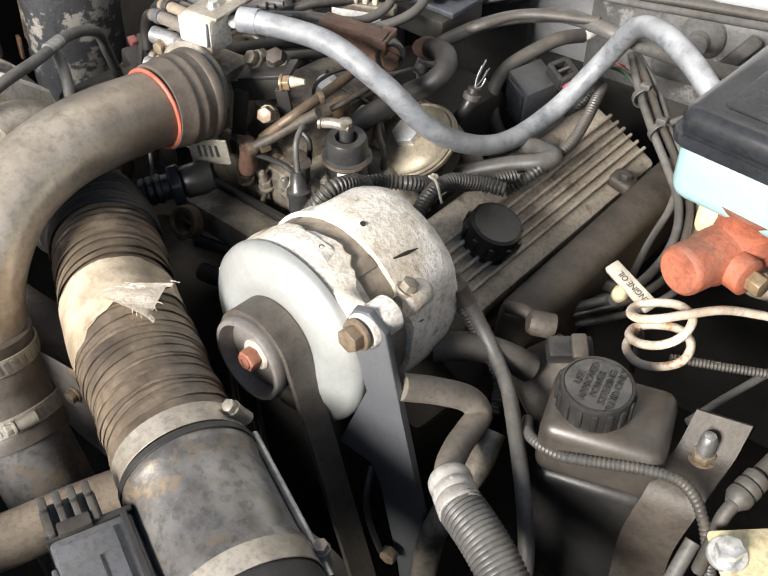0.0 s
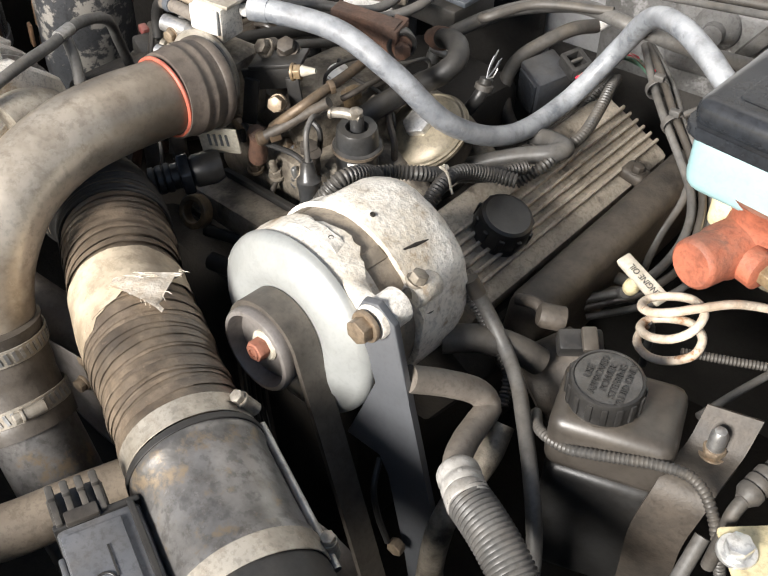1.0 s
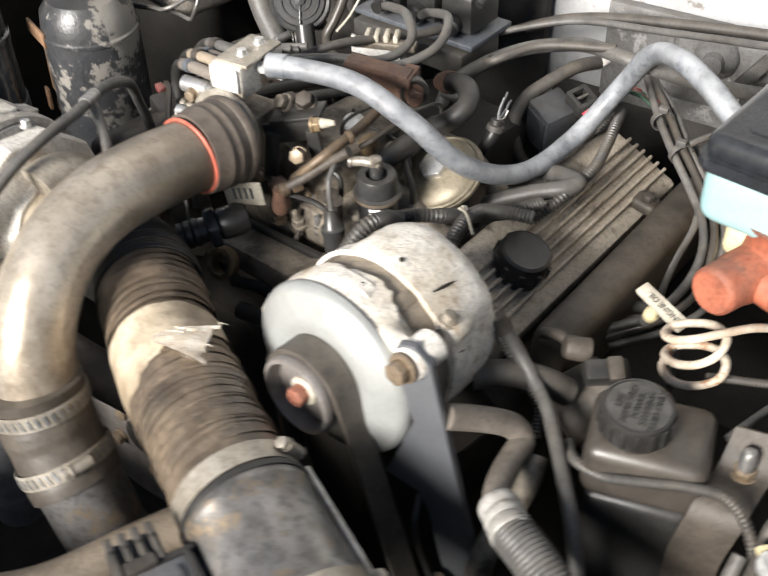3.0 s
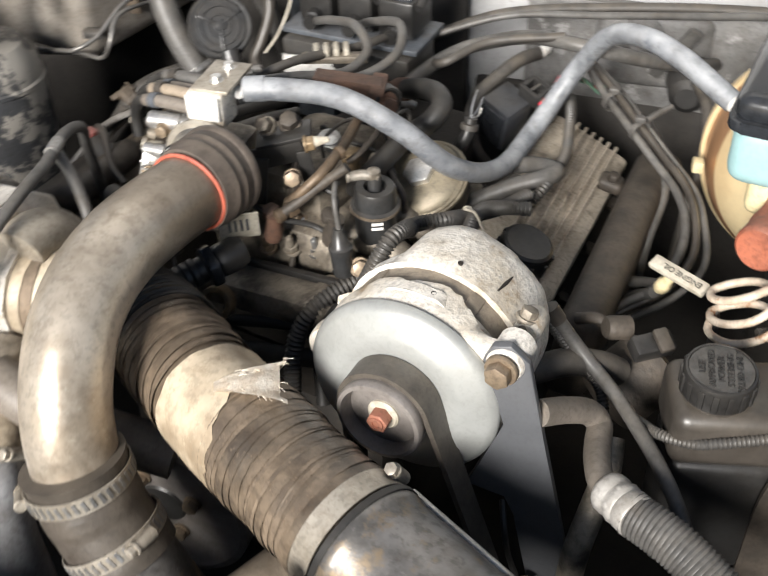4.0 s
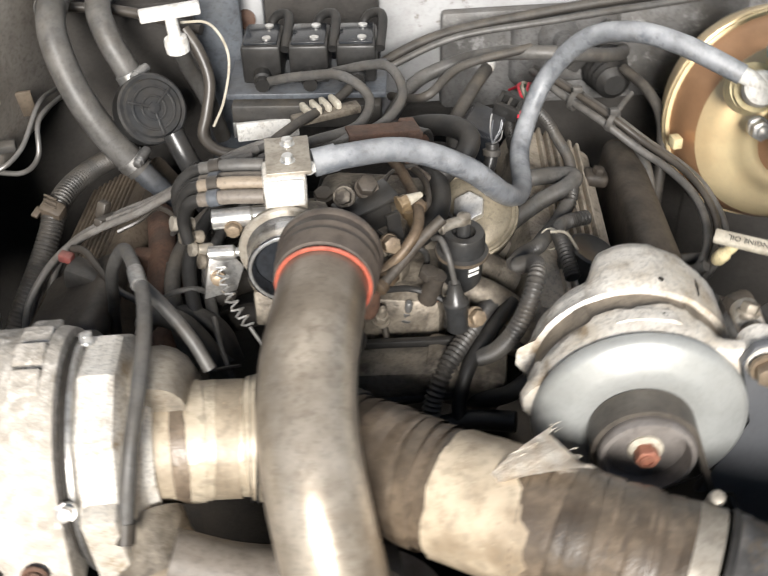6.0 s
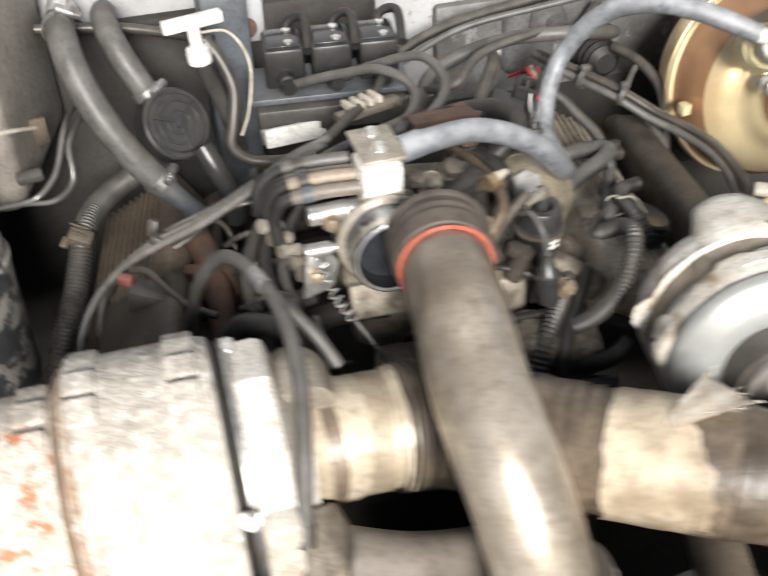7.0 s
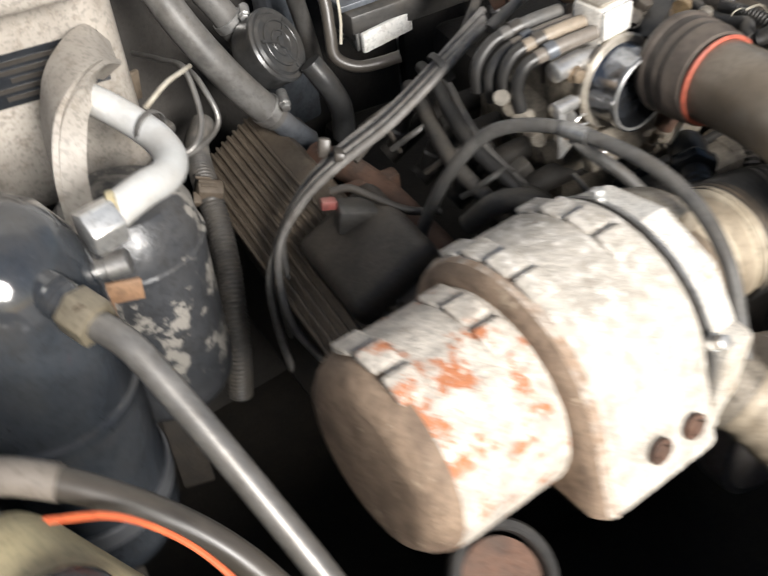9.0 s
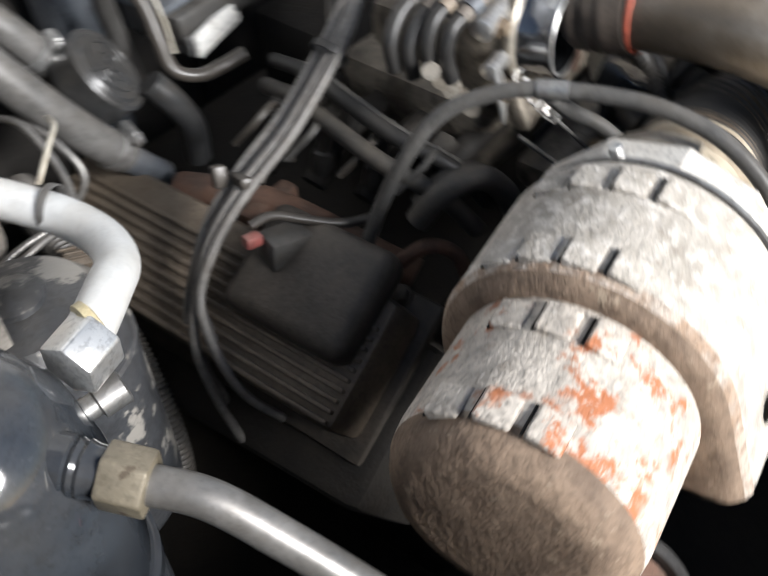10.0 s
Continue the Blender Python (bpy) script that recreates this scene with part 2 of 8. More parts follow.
CONCRETE = mat("stained_concrete", (0.22, 0.21, 0.195), (0.14, 0.135, 0.125), rough=0.85, scale=3, dust=0.1, bump=0.3, fine=60)
DULL_PIPE = mat("dull_grey_pipe", (0.25, 0.242, 0.23), (0.16, 0.153, 0.143), rough=0.36, metal=0.55, scale=30, dust=0.15, bump=0.08, grit=0.25)
TAPE_BROWN = mat("brown_taped_neck", (0.46, 0.385, 0.285), (0.24, 0.195, 0.14), rough=0.5, metal=0.1, scale=20, dust=0.08, bump=0.35, fine=120)
OUTLET_GREY = mat("pale_grey_pipe", (0.42, 0.42, 0.43), (0.26, 0.255, 0.25), rough=0.45, metal=0.3, scale=22, dust=0.1, bump=0.1)
SCUFFED = mat("scuffed_grey_firewall", (0.20, 0.198, 0.195), (0.095, 0.092, 0.088), rough=0.55, scale=14, dust=0.2, bump=0.3, spots=(0.34, 0.335, 0.33), spot_cut=0.56, spot_soft=0.1, spot_scale=24, grit=0.5)
PAD = mat("dark_insulation", (0.036, 0.032, 0.028), (0.020, 0.018, 0.016), rough=0.8, scale=14, dust=0.05, bump=0.4)
INK = mat("black_ink", (0.03, 0.03, 0.03), rough=0.6, dust=0.0, bump=0.0)
TAN = mat("tan_metal", (0.33, 0.19, 0.105), (0.22, 0.13, 0.08), rough=0.6, scale=30, dust=0.2, bump=0.2)
BAND_STEEL = mat("worn_band_steel", (0.50, 0.455, 0.385), (0.30, 0.265, 0.215), rough=0.4, metal=0.5, scale=30, dust=0.15, bump=0.15)
CAP_FACE = mat("dust_greyed_black_plastic", (0.075, 0.073, 0.070), (0.04, 0.039, 0.037), rough=0.45, scale=90, dust=0.12, bump=0.4, fine=500)
TARNISHED = mat("tarnished_bright_steel", (0.42, 0.385, 0.33), (0.20, 0.175, 0.14), rough=0.34, metal=0.5, scale=60, dust=0.12, bump=0.25)
FERRULE = mat("dull_crimped_aluminium", (0.50, 0.48, 0.45), (0.32, 0.30, 0.27), rough=0.42, metal=0.3, scale=40, dust=0.15, bump=0.2)
BROWN_PIPE = mat("brown_stained_pipe", (0.15, 0.105, 0.066), (0.075, 0.054, 0.037), rough=0.5, metal=0.3, scale=50, dust=0.15, bump=0.25)
HOSE_TAN = mat("tan_faded_hose", (0.29, 0.235, 0.175), (0.15, 0.12, 0.09), rough=0.5, scale=22, dust=0.2, bump=0.2)
HOSE_BROWN = mat("dusty_brown_hose", (0.19, 0.165, 0.14), (0.095, 0.083, 0.07), rough=0.5, scale=18, dust=0.25, bump=0.2)
COVER_TAN = mat("tan_dusty_steel", (0.135, 0.106, 0.077), (0.07, 0.056, 0.043), rough=0.55, metal=0.1, scale=16, dust=0.15, bump=0.25)
COVER_BROWN = mat("brown_dusty_casting", (0.185, 0.145, 0.105), (0.095, 0.075, 0.056), rough=0.55, metal=0.1, scale=16, dust=0.2, bump=0.3, grit=0.5)
BOX_GREY = mat("blue_grey_moulded_plastic", (0.13, 0.134, 0.145), (0.085, 0.089, 0.097), rough=0.34, scale=18, dust=0.15, bump=0.08)
GLOSS_BLUE = mat("glossy_blue_black_plastic", (0.040, 0.043, 0.049), (0.026, 0.028, 0.032), rough=0.28, scale=18, dust=0.14, bump=0.05)
PAPER_TORN = mat("torn_cream_paper", (0.90, 0.84, 0.74), (0.74, 0.64, 0.51), rough=0.75, scale=90, dust=0.0, bump=0.5, fine=420, spots=(0.55, 0.43, 0.30), spot_cut=0.58, spot_soft=0.1, spot_scale=110, grit=0.1)
DARK_CHROME = mat("dark_polished_aluminium", (0.30, 0.31, 0.33), (0.20, 0.205, 0.22), rough=0.18, metal=0.95, scale=30, dust=0.03, bump=0.05)
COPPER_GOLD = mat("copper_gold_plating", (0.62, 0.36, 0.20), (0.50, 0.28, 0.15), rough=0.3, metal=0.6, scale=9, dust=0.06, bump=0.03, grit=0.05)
DARK_HOSE = mat("brown_black_hose", (0.085, 0.072, 0.060), (0.045, 0.039, 0.033), rough=0.42, scale=18, dust=0.22, bump=0.2)
RIM_RUST = mat("rusty_chalky_rim", (0.36, 0.25, 0.17), (0.54, 0.47, 0.40), rough=0.8, scale=70, dust=0.05, bump=1.0, fine=240, grit=0.5)


def darkened_along(m, lo, hi, colour, amount):
    """A darker length of a pipe, fading out unevenly along its y axis."""
    n, k = m.node_tree.nodes, m.node_tree.links
    bsdf = n["Principled BSDF"]
    old = bsdf.inputs["Base Color"].links[0].from_socket
    at, way, noise = n.new("ShaderNodeTexCoord"), n.new("ShaderNodeSeparateXYZ"), n.new("ShaderNodeTexNoise")
    noise.inputs["Scale"].default_value, noise.inputs["Detail"].default_value = 30.0, 5.0
    add, ramp, mix = n.new("ShaderNodeMath"), n.new("ShaderNodeMapRange"), n.new("ShaderNodeMix")
    add.operation, add.inputs[1].default_value = "MULTIPLY_ADD", 0.09
    ramp.interpolation_type = "SMOOTHSTEP"
    ramp.inputs["From Min"].default_value, ramp.inputs["From Max"].default_value, ramp.inputs["To Max"].default_value = lo, hi, amount
    mix.data_type = "RGBA"
    mix.inputs[7].default_value = (*colour, 1)
    k.new(at.outputs["Object"], way.inputs[0])
    k.new(at.outputs["Object"], noise.inputs["Vector"])
    k.new(noise.outputs["Fac"], add.inputs[0])
    k.new(way.outputs["Y"], add.inputs[2])
    k.new(add.outputs[0], ramp.inputs["Value"])
    k.new(ramp.outputs["Result"], mix.inputs["Factor"])
    k.new(old, mix.inputs[6])
    k.new(mix.outputs[2], bsdf.inputs["Base Color"])


darkened_along(STEEL_PIPE, 0.02, 0.14, (0.12, 0.092, 0.066), 0.7)

# ---------------------------------------------------------------- building helpers
def thing(name, at, label, category, group="", kind=""):
    ob = new(name)
    ob.location = at
    ob.empty_display_size = 0.02
    return tagged(ob, label, category, group, kind)


def origin(ob):
    where = Vector((0, 0, 0))
    while ob:
        where += ob.location
        ob = ob.parent
    return where


def part(name, made, material, parent, label="", smooth=True, sharp=40):
    """One mesh object, given in world places, under a thing or a part."""
    me = bpy.data.meshes.new(name)
    if isinstance(made, tuple):
        me.from_pydata(made[0], [], made[1])
        me.validate()
    else:
        bmesh.ops.recalc_face_normals(made, faces=made.faces)
        made.to_mesh(me)
        made.free()
    shift = origin(parent)
    me.transform(Matrix.Translation(-shift))
    me.materials.append(material)
    if smooth:
        me.polygons.foreach_set("use_smooth", [True] * len(me.polygons))
        me.set_sharp_from_angle(angle=radians(sharp))
    ob = new(name, me)
    ob.parent = parent
    if label:
        ob["label"] = label
    return ob


def solid(name, made, material, label, category, group="", kind="", at=None, smooth=True, sharp=40):
    """A thing that is one mesh, with its origin at its middle."""
    me = bpy.data.meshes.new(name)
    if isinstance(made, tuple):
        me.from_pydata(made[0], [], made[1])
        me.validate()
    else:
        bmesh.ops.recalc_face_normals(made, faces=made.faces)
        made.to_mesh(me)
        made.free()
    at = Vector(at) if at else sum((v.co for v in me.vertices), Vector()) / max(1, len(me.vertices))
    me.transform(Matrix.Translation(-at))
    me.materials.append(material)
    if smooth:
        me.polygons.foreach_set("use_smooth", [True] * len(me.polygons))
        me.set_sharp_from_angle(angle=radians(sharp))
    ob = new(name, me)
    ob.location = at
    return tagged(ob, label, category, group, kind)


def spline(points, step=0.004):
    """A smooth line through the points, at even steps."""
    p = np.array(points, float)
    if len(p) == 2:
        fine = np.linspace(p[0], p[1], 40)
    else:
        q = np.vstack([2 * p[0] - p[1], p, 2 * p[-1] - p[-2]])
        out = []
        for i in range(1, len(q) - 2):
            a, b, c, d = q[i - 1], q[i], q[i + 1], q[i + 2]
            ka, kb, kc = (max(np.linalg.norm(v), 1e-6) ** 0.5 for v in (b - a, c - b, d - c))
            m1 = ((b - a) / ka - (c - a) / (ka + kb) + (c - b) / kb) * kb
            m2 = ((c - b) / kb - (d - b) / (kb + kc) + (d - c) / kc) * kb
            for s in np.linspace(0, 1, 24, endpoint=False):
                out.append((2 * s**3 - 3 * s**2 + 1) * b + (s**3 - 2 * s**2 + s) * m1 + (3 * s**2 - 2 * s**3) * c + (s**3 - s**2) * m2)
        out.append(p[-1])
        fine = np.array(out)
    run = np.r_[0, np.cumsum(np.linalg.norm(np.diff(fine, axis=0), axis=1))]
    even = np.linspace(0, run[-1], max(3, int(run[-1] / step) + 1))
    return np.stack([np.interp(even, run, fine[:, n]) for n in range(3)], 1), even


def sweep(line, radii, sides=14, caps=True, squash=None):
    """A skin round a line, with a radius at every point of it. squash: (up vector, factor)."""
    n = len(line)
    ways = np.gradient(line, axis=0)
    ways /= np.linalg.norm(ways, axis=1)[:, None] + 1e-12
    side = np.cross(ways[0], (0.3, 0.2, 0.93))
    side /= np.linalg.norm(side)
    verts = []
    turns = np.linspace(0, 2 * np.pi, sides, endpoint=False)
    for i in range(n):
        side = side - ways[i] * (side @ ways[i])
        side /= np.linalg.norm(side)
        up = np.cross(ways[i], side)
        r = radii[i] if np.ndim(radii) else radii
        r = np.broadcast_to(r, (sides,))
        ring = line[i] + (np.cos(turns) * r)[:, None] * side + (np.sin(turns) * r)[:, None] * up
        verts += [tuple(v) for v in ring]
    faces = [(i * sides + j, i * sides + (j + 1) % sides, (i + 1) * sides + (j + 1) % sides, (i + 1) * sides + j) for i in range(n - 1) for j in range(sides)]
    if caps:
        faces += [tuple(range(sides))[::-1], tuple(range((n - 1) * sides, n * sides))]
    return verts, faces


def tube(points, radius, sides=14, step=0.004, ridge=0.0, pitch=0.005, taper=None, wobble=0.0):
    """A hose: smooth, or ridged along its length like corrugated loom; wobble makes it lumpy."""
    if ridge:
        step = min(step, pitch / 4)
    line, run = spline(points, step)
    r = np.full(len(line), radius)
    if taper:
        r = r * np.interp(run / run[-1], np.linspace(0, 1, len(taper)), taper)
    if ridge:
        r = r + ridge * np.sign(np.sin(2 * np.pi * run / pitch)) * np.abs(np.sin(2 * np.pi * run / pitch)) ** 0.6
    if wobble:
        rng = np.random.RandomState(len(line))
        r = r + wobble * np.interp(run, np.linspace(0, run[-1], 12), rng.uniform(-1, 1, 12))
    return sweep(line, r, sides)


def helix(points, radius, wire, turns_per_m, sides=6):
    """A wire wound round a line."""
    line, run = spline(points, 0.0015)
    ways = np.gradient(line, axis=0)
    ways /= np.linalg.norm(ways, axis=1)[:, None]
    side = np.cross(ways[0], (0.3, 0.2, 0.93))
    out = []
    for i in range(len(line)):
        side = side - ways[i] * (side @ ways[i])
        side /= np.linalg.norm(side)
        up = np.cross(ways[i], side)
        a = 2 * np.pi * turns_per_m * run[i]
        out.append(line[i] + radius * (np.cos(a) * side + np.sin(a) * up))
    return sweep(np.array(out), wire, sides)


def frame_of(way, up=(0, 0, 1)):
    """A turn whose z axis points along way."""
    z = Vector(way).normalized()
    x = Vector(up).cross(z)
    if x.length < 1e-4:
        x = Vector((1, 0, 0)).cross(z)
    x.normalize()
    return Matrix((x, z.cross(x), z)).transposed().to_4x4()


def lathe(at, way, profile, sides=40, up=(0, 0, 1), arc=None):
    """A turned body: profile is a list of (radius, height) along way, starting at at."""
    m = Matrix.Translation(at) @ frame_of(way, up)
    verts, faces = [], []
    for r, h in profile:
        for j in range(sides):
            a = 2 * math.pi * j / sides
            verts.append(tuple(m @ Vector((max(r, 0.00005) * math.cos(a), max(r, 0.00005) * math.sin(a), h))))
    n = len(profile)
    for i in range(n - 1):
        for j in range(sides):
            faces.append((i * sides + j, i * sides + (j + 1) % sides, (i + 1) * sides + (j + 1) % sides, (i + 1) * sides + j))
    if profile[0][0] > 0.0003:
        faces.append(tuple(range(sides))[::-1])
    if profile[-1][0] > 0.0003:
        faces.append(tuple(range((n - 1) * sides, n * sides)))
    return verts, faces


def ribbon(points, across, width, thick, step=0.006):
    """A bent strip of sheet metal: a line swept with a flat section."""
    line, _ = spline(points, step)
    w = np.array(across, float)
    w /= np.linalg.norm(w)
    ways = np.gradient(line, axis=0)
    verts = []
    for p, d in zip(line, ways):
        n = np.cross(d, w)
        n /= np.linalg.norm(n)
        verts += [tuple(p + w * a + n * b) for a, b in ((-width / 2, 0), (width / 2, 0), (width / 2, thick), (-width / 2, thick))]
    k = len(line)
    faces = [(4 * i + j, 4 * i + (j + 1) % 4, 4 * i + 4 + (j + 1) % 4, 4 * i + 4 + j) for i in range(k - 1) for j in range(4)]
    return verts, faces + [(3, 2, 1, 0), (4 * k - 4, 4 * k - 3, 4 * k - 2, 4 * k - 1)]


def ring(at, way, inner, outer, thick, sides=40, bevel=0.001):
    b = min(bevel, thick * 0.3, (outer - inner) * 0.3)
    m = Matrix.Translation(at) @ frame_of(way)
    loop = [(inner, b), (inner + b, 0), (outer - b, 0), (outer, b), (outer, thick - b), (outer - b, thick), (inner + b, thick), (inner, thick - b)]
    verts = [tuple(m @ Vector((r * math.cos(2 * math.pi * j / sides), r * math.sin(2 * math.pi * j / sides), h))) for r, h in loop for j in range(sides)]
    n = len(loop)
    faces = [(i * sides + j, i * sides + (j + 1) % sides, ((i + 1) % n) * sides + (j + 1) % sides, ((i + 1) % n) * sides + j) for i in range(n) for j in range(sides)]
    return verts, faces


def block(at, size, turn=(0, 0, 0), bevel=0.003, segments=2, m=None):
    """A bevelled box, centred at at."""
    bm = bmesh.new()
    bmesh.ops.create_cube(bm, size=1.0)
    bmesh.ops.scale(bm, vec=size, verts=bm.verts)
    if bevel:
        bmesh.ops.bevel(bm, geom=bm.edges[:], offset=min(bevel, min(size) * 0.45), segments=segments, profile=0.5, affect="EDGES")
    bm.transform((m or Matrix.Identity(4)) if m else pose(*at, *turn))
    return bm


def slab(outline, thick, m, bevel=0.0015):
    """A plate cut to an outline in its own x, y, set in the world by m."""
    bm = bmesh.new()
    low = [bm.verts.new((x, y, 0)) for x, y in outline]
    high = [bm.verts.new((x, y, thick)) for x, y in outline]
    bm.faces.new(low[::-1])
    bm.faces.new(high)
    n = len(outline)
    for i in range(n):
        bm.faces.new((low[i], low[(i + 1) % n], high[(i + 1) % n], high[i]))
    if bevel:
        bmesh.ops.bevel(bm, geom=bm.edges[:], offset=bevel, segments=2, profile=0.5, affect="EDGES")
    bm.transform(m)
    return bm


def sheet(corners, thick):
    """A nearly flat plate between corners in the world."""
    p = [Vector(c) for c in corners]
    n = (p[1] - p[0]).cross(p[-1] - p[0]).normalized() * thick
    bm = bmesh.new()
    low, high = [bm.verts.new(v) for v in p], [bm.verts.new(v + n) for v in p]
    bm.faces.new(low[::-1])
    bm.faces.new(high)
    for i in range(len(p)):
        j = (i + 1) % len(p)
        bm.faces.new((low[i], low[j], high[j], high[i]))
    bmesh.ops.bevel(bm, geom=bm.edges[:], offset=thick * 0.25, segments=1, affect="EDGES")
    return bm


def join(*made):
    """Several pieces of one part in one mesh."""
    verts, faces = [], []
    for one in made:
        if not isinstance(one, tuple):
            one.verts.index_update()
            one = ([tuple(v.co) for v in one.verts], [tuple(v.index for v in f.verts) for f in one.faces])
        k = len(verts)
        verts += one[0]
        faces += [tuple(i + k for i in f) for f in one[1]]
    return verts, faces


def hexagon(at, way, across, height, turn=0.0, washer=0.0):
    """A hexagonal head with rounded corners, on a washer."""
    m = Matrix.Translation(at) @ frame_of(way) @ pose(0, 0, 0, 0, 0, turn)
    r = across / 2 / math.cos(math.pi / 6)
    bm = bmesh.new()
    bmesh.ops.create_cone(bm, cap_ends=True, segments=6, radius1=r, radius2=r, depth=height)
    bmesh.ops.translate(bm, vec=(0, 0, height / 2), verts=bm.verts)
    bmesh.ops.bevel(bm, geom=bm.edges[:], offset=across * 0.06, segments=2, profile=0.5, affect="EDGES")
    bm.transform(m)
    if washer:
        return join(lathe(at, way, [(washer, -height * 0.2), (washer, 0.0), (washer * 0.95, height * 0.12)], 24), bm)
    return bm


def band(at, way, radius, width, thick=0.0012, sides=40):
    return ring(Vector(at) - Vector(way).normalized() * width / 2, way, radius, radius + thick, width, sides, 0.0004)


def clamp(at, way, radius, width, screw_at, parent, material=None, name="hose_clamp"):
    """A worm-drive clamp: band, screw housing and screw head."""
    material = material or ZINC
    c = part(name, band(at, way, radius, width), material, parent)
    w = Vector(way).normalized()
    out = Vector(screw_at) - Vector(at)
    out = (out - w * out.dot(w)).normalized()
    across = w.cross(out)
    hub = Vector(at) + out * (radius + 0.004)
    part("screw_housing", lathe(hub - across * 0.009, across, [(0.004, 0), (0.005, 0.001), (0.005, 0.017), (0.004, 0.018)], 12), material, c)
    part("clamp_screw", hexagon(hub + across * 0.010, across, 0.008, 0.006, 10, 0.0055), material, c)
    return c


# ---------------------------------------------------------------- structure
solid("ground", block((0, 0, -0.02), (400, 400, 0.04), bevel=0), CONCRETE, "stained grey concrete floor under the vehicle", "floor", kind="structure", smooth=False)
fire = thing("wall_firewall", (0, 0.66, 0.3), "faded grey painted steel firewall behind the engine", "firewall", kind="structure")
part("panel", block((0, 0.655, 0.615), (1.7, 0.03, 0.82), bevel=0.004), BODY, fire)
part("cowl", block((0, 0.72, 1.03), (1.7, 0.16, 0.03), (-6, 0, 0), bevel=0.01), BODY, fire)
part("seam_flange", block((0.05, 0.628, 0.86), (1.5, 0.02, 0.012), bevel=0.003), BODY, fire)
pad = thing("firewall_insulation", (-0.1, 0.635, 0.3), "dark insulation pad on the firewall", "insulation", kind="structure")
part("pad", block((-0.375, 0.628, 0.505), (0.81, 0.02, 0.61), bevel=0.008), PAD, pad)
part("pad", block((0.39, 0.630, 0.43), (0.70, 0.016, 0.46), bevel=0.008), PAD, pad)
part("pad", block((0.60, 0.628, 0.36), (0.36, 0.02, 0.30), bevel=0.006), PAD, pad)
part("lower_panel", block((0.28, 0.631, 0.712), (0.36, 0.016, 0.125), bevel=0.006), SCUFFED, fire, "scuffed dark grey lower panel")
for name, x in (("wall_inner_fender_left", 0.80), ("wall_inner_fender_right", -0.80)):
    side = thing(name, (x, 0, 0.3), "dusty dark inner fender panel beside the engine", "fender", kind="structure")
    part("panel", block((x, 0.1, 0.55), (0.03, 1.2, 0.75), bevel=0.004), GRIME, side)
    part("lip", block((x, 0.1, 0.94), (0.12, 1.2, 0.03), bevel=0.008), BODY, side)
# out of view, added to keep the front sun off the lower bay
front = thing("wall_front_shade", (0, -0.30, 0.2), "dark unseen panel added across the front to shade the bay", "panel", kind="structure")
part("panel", block((0, -0.34, 0.44), (1.6, 0.04, 0.56), bevel=0.004), PLASTIC, front)
hood = thing("raised_hood", (0, 0.75, 1.06), "raised grey hood propped open over the engine", "hood", kind="structure")
part("panel", block((0, 0.56, 1.62), (1.6, 0.02, 1.15), (20, 0, 0), bevel=0.006), BODY, hood)
tray = thing("wall_splash_tray", (0, 0, 0.2), "dark oily tray below the engine", "tray", kind="structure")
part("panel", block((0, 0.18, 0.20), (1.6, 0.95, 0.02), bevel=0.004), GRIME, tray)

# ---------------------------------------------------------------- engine block
engine = thing("engine_block", (0, 0.3, 0.25), "oily dark V-shaped engine block with a dusty intake", "engine")
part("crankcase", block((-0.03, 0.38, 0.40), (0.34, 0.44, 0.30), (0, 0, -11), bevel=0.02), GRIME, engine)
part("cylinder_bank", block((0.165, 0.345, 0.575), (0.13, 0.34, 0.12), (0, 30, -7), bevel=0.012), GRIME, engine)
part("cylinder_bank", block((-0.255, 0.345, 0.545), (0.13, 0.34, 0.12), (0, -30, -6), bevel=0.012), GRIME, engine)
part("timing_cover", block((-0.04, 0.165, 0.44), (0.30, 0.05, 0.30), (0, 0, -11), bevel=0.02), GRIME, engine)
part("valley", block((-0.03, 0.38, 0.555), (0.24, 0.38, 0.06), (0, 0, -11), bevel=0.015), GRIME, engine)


def valve_cover(name, at, yaw, tilt, material, label, ribs, first, pitch, length=0.37, width=0.105, shift=0.0, near=-0.485, lean=0.0, rib=0.0085):
    """A cast cover with lengthwise ribs, a stepped side and a bolted rail."""
    m = Matrix.Translation(at) @ pose(0, 0, 0, 0, 0, yaw) @ pose(0, 0, 0, lean, 0, 0) @ pose(0, 0, 0, 0, tilt, 0)
    t = thing(name, at, label, "valve cover", group="valve covers")

    def put(made):
        if isinstance(made, tuple):
            return [tuple(m @ Vector(v)) for v in made[0]], made[1]
        made.transform(m)
        return made

    part("cover_body", put(block((shift, 0, -0.012), (width, length, 0.05), bevel=0.008)), material, t)
    part("rail", put(block((shift, 0, -0.040), (width + 0.030, length + 0.016, 0.012), bevel=0.005)), COVER_DARK, t)
    for i in range(ribs):
        x = first + pitch * i
        part("rib", put(block((x, length * (near + 0.485) / 2, 0.0113 + rib / 2), (0.0036, length * (0.485 - near), rib), bevel=min(0.0012, rib * 0.3))), material, t)
    for y in (-0.42, -0.14, 0.14, 0.42):
        part("rail_bolt", put(join(hexagon((width / 2 + 0.008, y * length, -0.033), (0, 0, 1), 0.012, 0.008, 12, 0.0085))), COVER_DARK, t)


